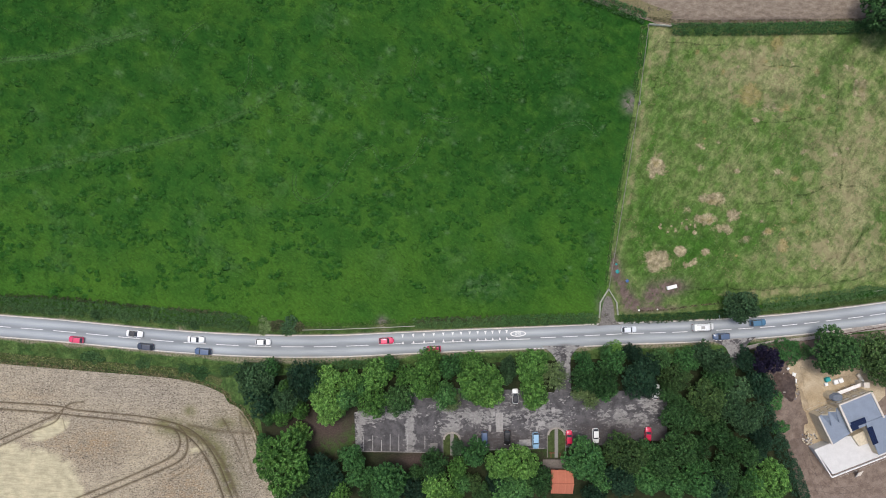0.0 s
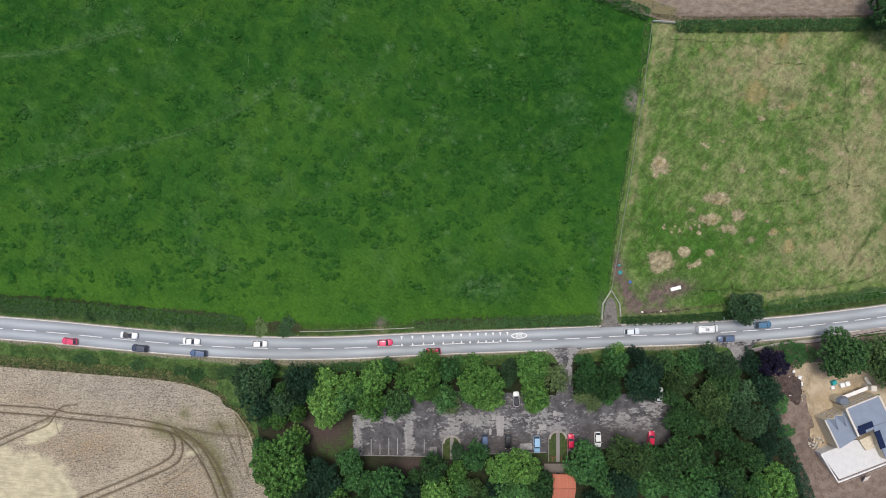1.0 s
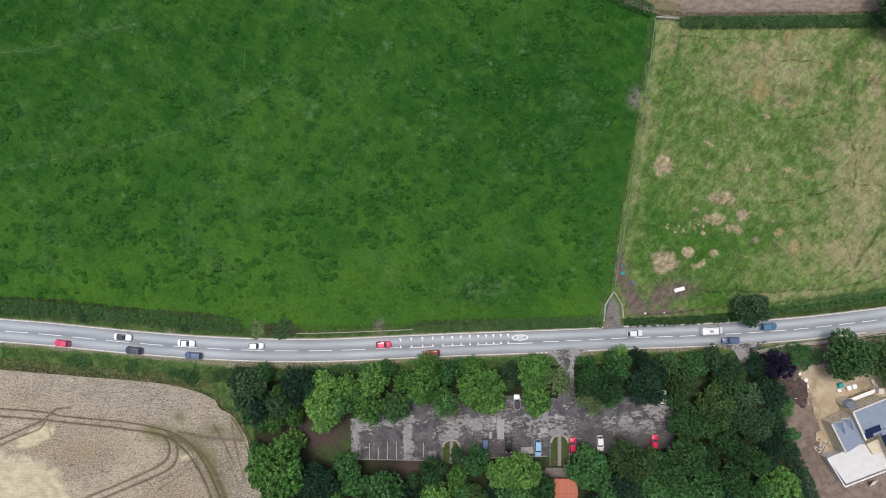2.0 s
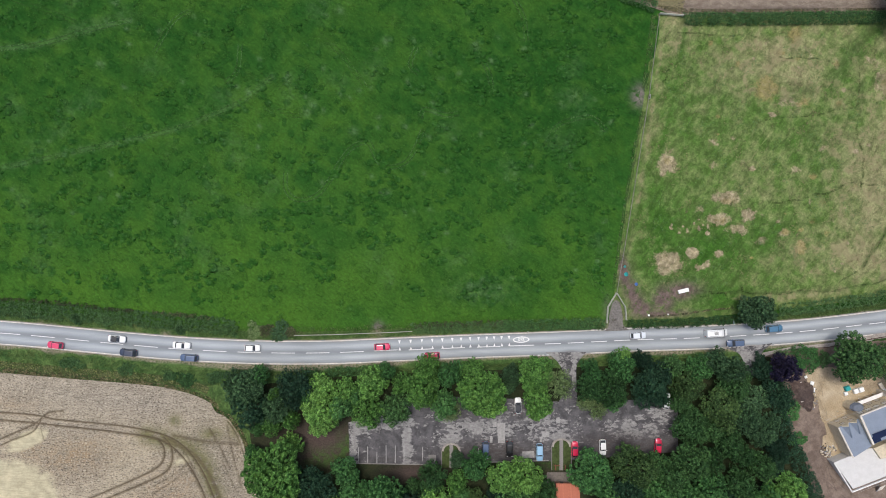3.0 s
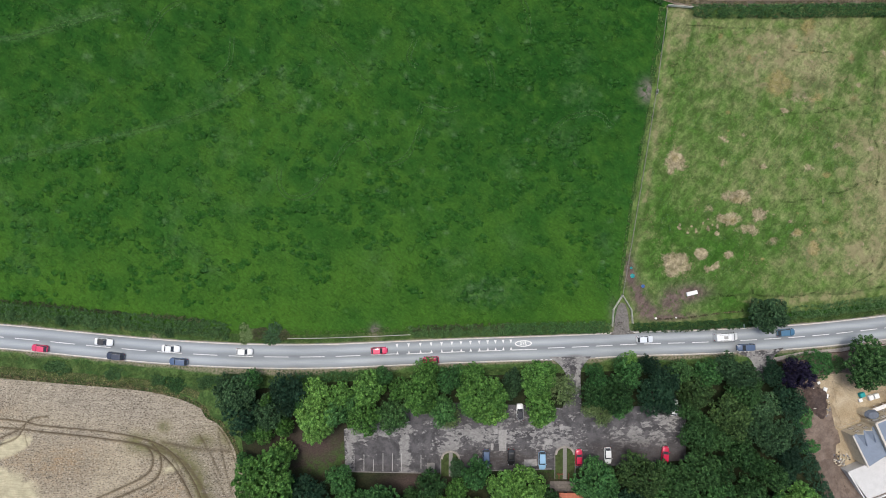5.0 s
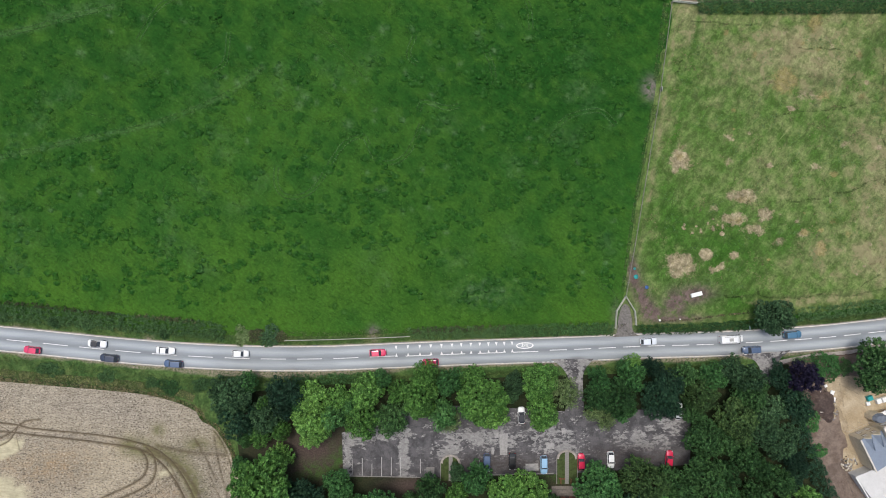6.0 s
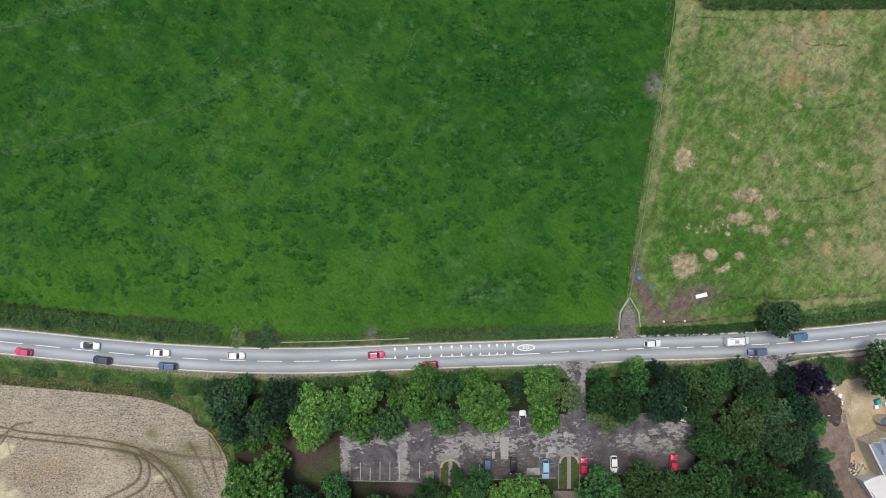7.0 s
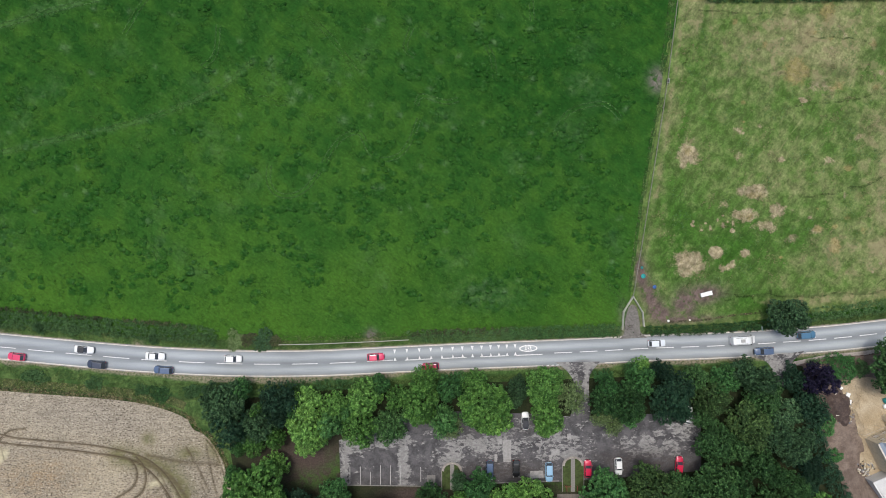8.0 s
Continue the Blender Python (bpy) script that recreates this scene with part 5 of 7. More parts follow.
def hedge(line, width, height, kind, label, seed, dense=13.0, ragged=0.28):
    """A hedge along a line: puffs of leaves on a rounded section, uneven at top and sides."""
    rng = np.random.default_rng(seed)
    at, side = spread(rng, line, width, dense * width)
    bumps = np.array([noise.noise((x / 2.2, y / 2.2, seed)) for x, y in at])
    top = height * np.sqrt(np.clip(1 - (side * 0.92) ** 2, 0.05, 1)) * (1 + ragged * bumps)
    low = rng.uniform(0, 1, len(at)) < 0.3
    z = np.where(low, top * rng.uniform(0.25, 0.9, len(at)), top)
    puffs = np.column_stack([at, np.maximum(z - 0.2, 0.15)])
    verts = leaves(rng, puffs, rng.uniform(0.22, 0.42, len(at)), 20, 0.105)
    ob = new("hedge", quad_mesh("hedge", verts, LEAF[kind]))
    return tagged(ob, label, "hedge")


hedge([(-200.0, -5.0), (-141.2, -13.4), (-121.9, -15.1), (-106.4, -15.9), (-90.8, -17.1), (-75.3, -18.5), (-59.7, -19.7), (-53.5, -20.9)], 2.15, 1.1, "hedge", "broad rough hawthorn hedge along the road verge", 1, 14.0, 0.2)
hedge([(-141.2, -10.9), (-122.0, -12.6), (-106.0, -13.4), (-91.0, -15.0), (-80.0, -16.1)], 0.42, 1.2, "scrub", "thin strip of dead brown stems along the hedge", 2, 9.0)
hedge([(-76.0, -16.3), (-68.0, -17.0), (-60.5, -18.0)], 0.5, 1.2, "scrub", "strip of dry brown stems along the hedge", 22, 9.0)
hedge([(-8.0, -20.5), (2.5, -20.3), (10.0, -20.1), (17.0, -19.8)], 1.35, 1.2, "hedge", "low ragged roadside hedge", 4, 14.0, 0.4)
hedge([(16.0, -19.8), (26.0, -19.5), (33.8, -19.3), (42.5, -19.2)], 1.45, 1.6, "deep", "dense dark green roadside hedge", 44, 16.0)
hedge([(-6.9, -19.7), (2.5, -19.4), (17.0, -19.0)], 0.8, 1.3, "scrub", "woody brown top of the roadside hedge", 5, 7.0)
hedge([(48.4, -19.2), (61.9, -18.9), (79.1, -17.8)], 1.2, 1.7, "deep", "narrow dark green hedge along the pasture", 6)
hedge([(87.7, -15.6), (99.4, -14.2), (111.9, -12.5), (118.1, -11.6)], 1.6, 1.8, "hedge", "trimmed green hedge along the pasture", 7)
hedge([(118.1, -11.7), (127.5, -10.2), (180.0, 0.0), (240.0, 16.0)], 1.4, 1.6, "hedge", "trimmed green hedge along the pasture", 8)
hedge([(62.8, 60.6), (80.6, 60.6), (99.4, 60.9), (114.2, 61.1), (127.5, 60.9)], 1.6, 1.9, "deep", "thick dark hedge between pasture and bare field", 9, 19.0)
hedge([(18.1, 78.3), (35.3, 71.4), (46.2, 67.3), (55.6, 63.6)], 1.7, 1.9, "deep", "thick dark hedge at the meadow's corner", 10)
hedge([(-36.5, -32.1), (-28.0, -31.8), (-20.5, -31.6)], 1.3, 2.2, "deep", "dark undergrowth in front of the trees", 14)
hedge([(86.9, -27.0), (91.9, -26.2), (96.2, -26.1)], 0.8, 1.2, "hedge", "low green hedge beside the drive", 11)
hedge([(85.7, -33.8), (87.3, -39.5), (89.0, -46.0), (92.6, -54.0), (96.8, -63.3), (99.4, -70.8)], 2.4, 2.6, "dark", "overgrown hedge beside the building plot", 12)


def shrub(at, radius, height, kind, label, seed, long=1.0):
    rng = np.random.default_rng(seed)
    n = int(26 * radius * radius) + 20
    a, r = rng.uniform(0, 2 * np.pi, n), np.sqrt(rng.uniform(0, 1, n)) * radius
    z = height * np.sqrt(np.clip(1 - (r / radius) ** 2 * 0.9, 0, 1)) * rng.uniform(0.7, 1.1, n)
    r = r * (1 + 0.22 * np.sin(2 * a + seed) + 0.16 * np.sin(3 * a + 2.3 * seed) + 0.10 * np.sin(5 * a + seed))
    puffs = np.column_stack([r * np.cos(a) * long, r * np.sin(a) / long, np.maximum(z - 0.15, 0.1)])
    ob = new("shrub", quad_mesh("shrub", leaves(rng, puffs, rng.uniform(0.22, 0.42, n), 22, 0.12), LEAF[kind]))
    ob.location = (at[0], at[1], 0.03)
    return tagged(ob, label, "shrub")


for i, (at, r, h, kind) in enumerate((((-96.9, -29.8), 2.3, 0.6, "hedge"), ((-67.4, -33.9), 2.4, 0.6, "deep"), ((-71.6, -33.0), 1.5, 0.5, "hedge"), ((-82.7, -31.4), 1.8, 0.5, "hedge"), ((-59.2, -33.4), 2.0, 0.7, "hedge"))):
    shrub(at, r, h, kind, "patch of tall dark nettles on the grass bank", 40 + i, 1.3)
for i, (at, r, h, kind) in enumerate((((95.07, -27.94), 3.4, 2.8, "mid"), ((92.76, -29.48), 2.0, 2.4, "mid"), ((91.06, -41.83), 2.4, 2.6, "mid"), ((89.21, -39.97), 2.2, 2.6, "dark"), ((92.76, -48.92), 2.0, 2.2, "mid"), ((117.40, -40.22), 1.2, 1.0, "olive"), ((99.4, -28.0), 2.2, 2.0, "hedge"), ((83.03, -28.86), 1.8, 1.8, "dark"))):
    shrub(at, r, h, kind, "leafy green bush at the edge of the plot", 60 + i)


for i, (at, r, h, kind) in enumerate((((-49.2, -21.2), 2.1, 0.6, "pale"), ((-42.6, -21.4), 2.5, 0.9, "dull"), ((-46.0, -21.2), 1.7, 0.6, "scrub"), ((-39.8, -21.6), 1.6, 0.6, "scrub"), ((-95.6, -18.0), 1.4, 1.7, "hedge"), ((-87.8, -18.3), 1.5, 1.7, "hedge"), ((-68.6, -20.8), 1.2, 1.3, "hedge"), ((-108.4, -16.7), 1.2, 1.5, "hedge"))):
    shrub(at, r, h, kind, "rounded bush in the roadside hedge", 80 + i)


def tufts(name, at, kind, height, blades, label):
    """Uncountable tufts of leaning blades, one mesh of kind stuff."""
    rng = np.random.default_rng(len(at))
    n = len(at) * blades
    base = np.column_stack([np.repeat(at, blades, 0) + rng.normal(size=(n, 2)) * height * 0.4, np.full(n, 0.0)])
    a = rng.uniform(0, 2 * np.pi, n)
    out = np.column_stack([np.cos(a), np.sin(a), np.zeros(n)])
    side = np.column_stack([-np.sin(a), np.cos(a), np.zeros(n)]) * (rng.uniform(0.05, 0.11, n) * height)[:, None]
    tall = (height * rng.uniform(0.5, 1.1, n))[:, None]
    mid = base + out * tall * 0.25 + np.array([0, 0, 1]) * tall * 0.65
    tip = base + out * tall * 0.95 + np.array([0, 0, 1]) * tall * 0.8
    quads = np.stack([base, mid - side, tip, mid + side], 1).reshape(-1, 3)
    ob = new(name, quad_mesh(name, quads, LEAF[kind]))
    return tagged(ob, label, "grass", kind="stuff")


rng = np.random.default_rng(77)
meadow_at = np.column_stack([rng.uniform(-135, 46, 16000), rng.uniform(-18, 80, 16000)])
dense = np.array([noise.noise((x / 3.4, y / 3.4, 2.0)) for x, y in meadow_at])
fence_x = 56.5 - (62.0 - meadow_at[:, 1]) * 0.148
meadow_at = meadow_at[(dense > 0.0) & (meadow_at[:, 0] < fence_x - 2) & (meadow_at[:, 1] > -16.5 - 0.09 * np.clip(meadow_at[:, 0] + 120, 0, 60))]
tufts("meadow_tufts", meadow_at, "tuft", 0.4, 9, "coarse tufts of green meadow grass")
mound_verts, mound_faces, mound_fill = [], [], []
for i in range(540):
    x, y = rng.uniform(-128, 44), rng.uniform(-13, 74)
    if rng.uniform() > 0.2 + 0.8 * max(math.exp(-(((y - 8) / 13) ** 2)), 1 / (1 + math.exp((6 - x) / 5))):
        continue
    for j in range(int(rng.integers(3, 11))):
        u, v, w, h = x + rng.normal() * 1.3, y + rng.normal() * 0.9, rng.uniform(0.4, 1.3), rng.uniform(0.14, 0.42)
        if u > 53.0 - (62.0 - v) * 0.148 or v < -15.0 - 0.09 * min(max(u + 120, 0), 60):
            continue
        start = len(mound_verts)
        mound_verts.append((u, v, 0.06 + h))
        mound_fill.append(1.0)
        for k, (r, z, f) in enumerate(((0.45, 0.8, 1.0), (0.8, 0.3, 0.75), (1.15, 0.0, 0.0))):
            for q in range(9):
                wob = r * w * rng.uniform(0.6, 1.4)
                mound_verts.append((u + wob * math.cos(q * 0.698), v + wob * 0.8 * math.sin(q * 0.698), 0.06 + h * z * rng.uniform(0.6, 1.2) if z else -0.08))
                mound_fill.append(f)
                a, b = start + 1 + 9 * k + q, start + 1 + 9 * k + (q + 1) % 9
                mound_faces.append((start, a, b) if k == 0 else (a - 9, a, b, b - 9))
flat_at = np.array(mound_verts)[:, :2]
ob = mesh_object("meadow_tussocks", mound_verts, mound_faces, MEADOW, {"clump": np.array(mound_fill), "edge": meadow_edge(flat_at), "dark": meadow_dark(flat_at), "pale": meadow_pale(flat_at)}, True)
tagged(ob, "coarse dark clumps of ungrazed meadow grass", "grass", kind="stuff")
edge_at, side = spread(rng, [(-139.0, -29.3), (-122.5, -31.2), (-99.1, -33.3), (-75.6, -35.3), (-65.3, -37.7), (-60.3, -40.0), (-58.8, -42.4), (-55.7, -44.2), (-52.3, -49.2), (-50.8, -53.6), (-48.7, -59.0), (-45.4, -67.1)], 0.7, 9.0)
tufts("crop_edge_stalks", edge_at[::2], "straw", 0.6, 9, "ragged dry stalks along the crop edge")
tufts("crop_edge_weeds", edge_at[1::2], "olive", 0.5, 9, "weeds along the crop edge")
side_at = []
for i in range(7000):
    x = rng.uniform(-135, 135)
    off = rng.uniform(3.6, 6.6 if x < 46 else 5.0) if i % 2 else -rng.uniform(4.2 if x < -75 else 4.9, 9.4 if x < -55 else 5.8)
    if (i % 2 == 0 and (27 < x < 39 or 74 < x < 86 or x > 84)) or (i % 2 and 42 < x < 49):
        continue
    side_at.append(on_road(x, off)[:2])
tufts("verge_tufts", np.array(side_at), "verge", 0.4, 9, "rough tufts of verge grass and weeds")
grazed = np.column_stack([rng.uniform(50, 135, 9000), rng.uniform(-12, 58, 9000)])
grazed = grazed[(grazed[:, 0] > 48 + (grazed[:, 1] + 11) * 0.142) & (grazed[:, 1] > -13 + 0.08 * (grazed[:, 0] - 50))]
kind_at = np.array([noise.noise((x / 5.0, y / 5.0, 9.0)) for x, y in grazed])
tufts("pasture_tufts", grazed[kind_at > 0.24], "hedge", 0.28, 8, "dark tussocks left by grazing")
tufts("straw_tufts", grazed[kind_at < -0.20], "straw", 0.30, 8, "dry straw tussocks in the pasture")


# ---------------------------------------------------------------- small building helpers
def add_box(bm, c, s, turn=0.0, bevel=0.0):
    """A box of size s with its centre at c, turned about z, with bevelled edges."""
    got = bmesh.ops.create_cube(bm, size=1.0, matrix=pose(*c, 0, 0, turn) @ Matrix.Diagonal((*s, 1)))
    if bevel:
        edges = {e for v in got["verts"] for e in v.link_edges}
        bmesh.ops.bevel(bm, geom=list(edges), offset=bevel, segments=1, affect="EDGES")


def boxes(*items, bevel=0.0):
    bm = bmesh.new()
    for c, s in items:
        add_box(bm, c, s, 0, bevel)
    return bm


def disc(bm, c, r, depth, axis="Z", sides=16, top=None):
    turn = {"Z": pose(0, 0, 0), "Y": pose(0, 0, 0, 90), "X": pose(0, 0, 0, 0, 90)}[axis]
    bmesh.ops.create_cone(bm, cap_ends=True, segments=sides, radius1=r, radius2=r if top is None else top, depth=depth, matrix=Matrix.Translation(c) @ turn)


def loft(bm, rings, close=True):
    rows = [[bm.verts.new(p) for p in ring] for ring in rings]
    n = len(rows[0])
    for a, b in zip(rows[:-1], rows[1:]):
        for i in range(n):
            bm.faces.new((a[i], a[(i + 1) % n], b[(i + 1) % n], b[i]))
    if close:
        bm.faces.new(rows[0][::-1])
        bm.faces.new(rows[-1])


def thing(name, label, category, m, group=""):
    ob = tagged(new(name), label, category, group)
    ob.matrix_basis = m
    return ob


# ---------------------------------------------------------------- cars
GLASS = glossy(plain("dark_car_glass", (0.050, 0.056, 0.066), 0.08, 0, 0.05, 0.5))
TYRE = plain("black_tyre_rubber", (0.018, 0.018, 0.018), 0.9, 0, 0.1, 0.1)
ALLOY = plain("grey_alloy", (0.45, 0.46, 0.47), 0.35, 0.9, 0.08, 0.1)
TRIM = plain("black_car_trim", (0.025, 0.025, 0.027), 0.6, 0, 0.1, 0.3)
LAMP = plain("clear_lamp_glass", (0.62, 0.63, 0.64), 0.15, 0.0, 0.06, 0.1)
TAIL = plain("red_lamp_glass", (0.34, 0.012, 0.012), 0.2, 0.0, 0.06, 0.1)
PLATE = plain("plain_plate", (0.60, 0.58, 0.42), 0.5, 0, 0.05, 0.1)
PAINTS = {
    "white": car_paint("white_car_paint", (0.74, 0.75, 0.76)),
    "silver": car_paint("pale_silver_car_paint", (0.66, 0.70, 0.76)),
    "red": car_paint("bright_red_car_paint", (0.54, 0.016, 0.066)),
    "crimson": car_paint("crimson_car_paint", (0.48, 0.020, 0.084)),
    "rose": car_paint("rose_red_car_paint", (0.62, 0.034, 0.112)),
    "navy": car_paint("dark_navy_car_paint", (0.022, 0.032, 0.060)),
    "slate": car_paint("slate_blue_car_paint", (0.058, 0.098, 0.185)),
    "blue": car_paint("blue_car_paint", (0.055, 0.150, 0.250)),
    "sky": car_paint("pale_blue_car_paint", (0.26, 0.44, 0.62)),
    "black": car_paint("black_car_paint", (0.010, 0.010, 0.012)),
    "green": car_paint("bright_green_lorry_paint", (0.140, 0.420, 0.060)),
}
# length, width, height, windscreen foot, roof front, roof rear, rear-window foot (as shares of the length)
SHAPES = {
    "hatchback": (4.15, 1.78, 1.48, 0.21, 0.06, -0.34, -0.47),
    "saloon": (4.60, 1.82, 1.44, 0.19, 0.05, -0.22, -0.36),
    "estate": (4.65, 1.84, 1.55, 0.22, 0.09, -0.38, -0.48),
    "suv": (4.50, 1.88, 1.68, 0.23, 0.10, -0.37, -0.48),
}
WHEEL = {}


def wheel(parent, x, y, r):
    if r not in WHEEL:
        bm, rim = bmesh.new(), bmesh.new()
        disc(bm, (0, 0, 0), r, 0.21, "Y", 18)
        bmesh.ops.bevel(bm, geom=[e for e in bm.edges if len(e.link_faces) == 2 and e.calc_face_angle(0) > 1], offset=0.03, segments=1, affect="EDGES")
        disc(rim, (0, 0, 0), r * 0.64, 0.225, "Y", 14, r * 0.60)
        disc(rim, (0, 0, 0), r * 0.2, 0.24, "Y", 8)
        WHEEL[r] = bm_mesh("tyre", bm, TYRE), bm_mesh("rim", rim, ALLOY)
    hub = part("wheel", WHEEL[r][0], None, parent)
    hub.location = (x, y, r)
    part("rim", WHEEL[r][1], None, hub, "grey alloy rim")


def car(at, turn, shape, paint, label, roof_paint=None, group="cars on the road", z=0.07):
    L, W, H, ws, rf, rr, rw = SHAPES[shape]
    col = PAINTS[paint]
    ob = thing("car", label, "car", pose(at[0], at[1], z, 0, 0, turn), group)
    belt, hw = H * 0.60, W / 2
    # Body: rounded sections from tail to nose
    rows = []
    for x, w, top, low in ((-0.50, 0.62, 0.82, 0.38), (-0.490, 0.80, 0.92, 0.28), (-0.455, 0.93, 0.99, 0.22), (-0.40, 0.985, 1.01, 0.20), (-0.30, 1.0, 1.02, 0.18), (0.0, 1.0, 1.0, 0.17), (0.20, 0.99, 0.98, 0.17),
                           (0.33, 0.97, 0.92, 0.18), (0.41, 0.92, 0.85, 0.20), (0.46, 0.82, 0.76, 0.23), (0.488, 0.66, 0.68, 0.28), (0.50, 0.46, 0.60, 0.36)):
        w, top = w * hw, top * belt
        rows.append([(x * L, s * a * w, zz) for s, a, zz in ((-1, 0.86, low), (-1, 1.0, low + 0.16), (-1, 0.99, top * 0.78), (-1, 0.90, top * 0.97), (-1, 0.55, top * 1.03),
                                                            (1, 0.55, top * 1.03), (1, 0.90, top * 0.97), (1, 0.99, top * 0.78), (1, 1.0, low + 0.16), (1, 0.86, low))])
    bm = bmesh.new()
    loft(bm, rows)
    me = bm_mesh("body", bm, col)
    me.shade_smooth()
    body = part("body", me, None, ob)
    # Glass house and roof
    base = [(ws, 0.80), (ws * 0.96, 0.90), (rw * 0.9, 0.90), (rw, 0.76)]
    top = [(rf, 0.66), (rf * 0.8, 0.74), (rr * 0.97, 0.73), (rr, 0.64)]
    outline = lambda pts, zz: [(x * L, y * hw, zz) for x, y in pts] + [(x * L, -y * hw, zz) for x, y in pts[::-1]]
    bm = bmesh.new()
    loft(bm, [outline(base, belt * 0.96), outline(top, H - 0.05)])
    part("window_glass", bm, GLASS, ob, "dark tinted windows")
    bm = bmesh.new()
    wide = [(x + (0.012 if i < 2 else -0.012), y + 0.03) for i, (x, y) in enumerate(top)]
    loft(bm, [outline(wide, H - 0.06), outline([(x * 0.97, y * 0.97) for x, y in wide], H - 0.015), outline([(x * 0.8, y * 0.75) for x, y in wide], H + 0.01)])
    me = bm_mesh("roof", bm, PAINTS[roof_paint] if roof_paint else col)
    part("roof", me, None, ob)
    for s in (-1, 1):
        mid = (ws + rw) * 0.42
        for a, b in ((base[0], top[0]), (base[3], top[3]), ((mid, 0.905), (mid, 0.745))):
            bm = bmesh.new()
            tube(bm, (a[0] * L, s * a[1] * hw, belt * 0.96), (b[0] * L, s * b[1] * hw, H - 0.04), 0.045, 0.04, 5)
            part("pillar", bm, col, ob)
        part("mirror", boxes(((ws * L * 0.86, s * (hw + 0.07), belt * 1.02), (0.14, 0.20, 0.13)), bevel=0.03), col, ob)
        part("headlight", boxes(((0.455 * L, s * hw * 0.68, belt * 0.70), (0.22, 0.30, 0.12)), bevel=0.03), LAMP, ob, "clear headlight")
        part("tail_light", boxes(((-0.485 * L, s * hw * 0.72, belt * 0.78), (0.12, 0.26, 0.16)), bevel=0.03), TAIL, ob, "red tail light")
    part("bumper", boxes(((0.487 * L, 0, 0.34), (0.12, W * 0.72, 0.18)), bevel=0.04), TRIM, ob, "black front grille and bumper")
    part("plate", boxes(((-0.502 * L, 0, belt * 0.62), (0.03, 0.5, 0.11))), PLATE, ob, "plain number plate")
    for s in (-1, 1):
        for x in (-0.30, 0.31):
            wheel(ob, x * L, s * (hw - 0.10), 0.32 if shape != "suv" else 0.36)
    return ob


def on_lane(at, east):
    """The heading of a car there: east-bound in the north lane, west-bound in the south lane."""
    a = on_road(at[0], 0)[2]
    return a if east else a + 180


for at, shape, paint, label, roof in (
    ((-84.84, -23.32), "saloon", "white", "white convertible with a black soft top", "black"),
    ((-67.96, -24.93), "saloon", "white", "white saloon car on the road", None),
    ((-49.48, -25.60), "hatchback", "white", "white hatchback on the road", None),
    ((-15.59, -25.27), "hatchback", "rose", "rose-red hatchback on the road", None),
    ((51.18, -22.15), "hatchback", "silver", "pale silver hatchback on the road", None),
    ((86.66, -20.29), "suv", "blue", "dark blue car passing the hedgerow tree", None),
):
    car(at, on_lane(at, True), shape, paint, label, roof)
for at, shape, paint, label in (
    ((-100.98, -24.97), "hatchback", "rose", "rose-red hatchback on the road"),
    ((-81.92, -26.87), "suv", "navy", "dark navy car on the road"),
    ((-66.06, -28.20), "estate", "slate", "slate blue estate car on the road"),
    ((-2.63, -27.56), "hatchback", "crimson", "crimson red car passing under overhanging leaves"),
    ((76.64, -24.11), "estate", "slate", "slate blue estate car on the road"),
):
    car(at, on_lane(at, False), shape, paint, label)
for at, turn, shape, paint, label in (
    ((11.4, -52.2), -91, "estate", "slate", "dark blue estate car in a parking bay"),
    ((17.7, -51.9), -90, "hatchback", "black", "black hatchback in a parking bay"),
    ((25.5, -52.7), -89, "estate", "sky", "pale metallic blue car in a parking bay"),
    ((34.7, -51.9), 90, "hatchback", "red", "bright red hatchback parked under a tree"),
    ((42.0, -51.4), -88, "hatchback", "white", "white hatchback parked under a tree"),
    ((56.4, -51.1), 85, "hatchback", "red", "red car half hidden under a tree"),
    ((58.6, -39.3), 82, "hatchback", "white", "white car almost hidden by a dark tree"),
):
    car(at, turn, shape, paint, label, group="cars in the car park", z=0.08)


car((19.9, -40.5), 92, "hatchback", "white", "white car with a black roof half hidden by branches", "black", "cars in the car park", 0.08)


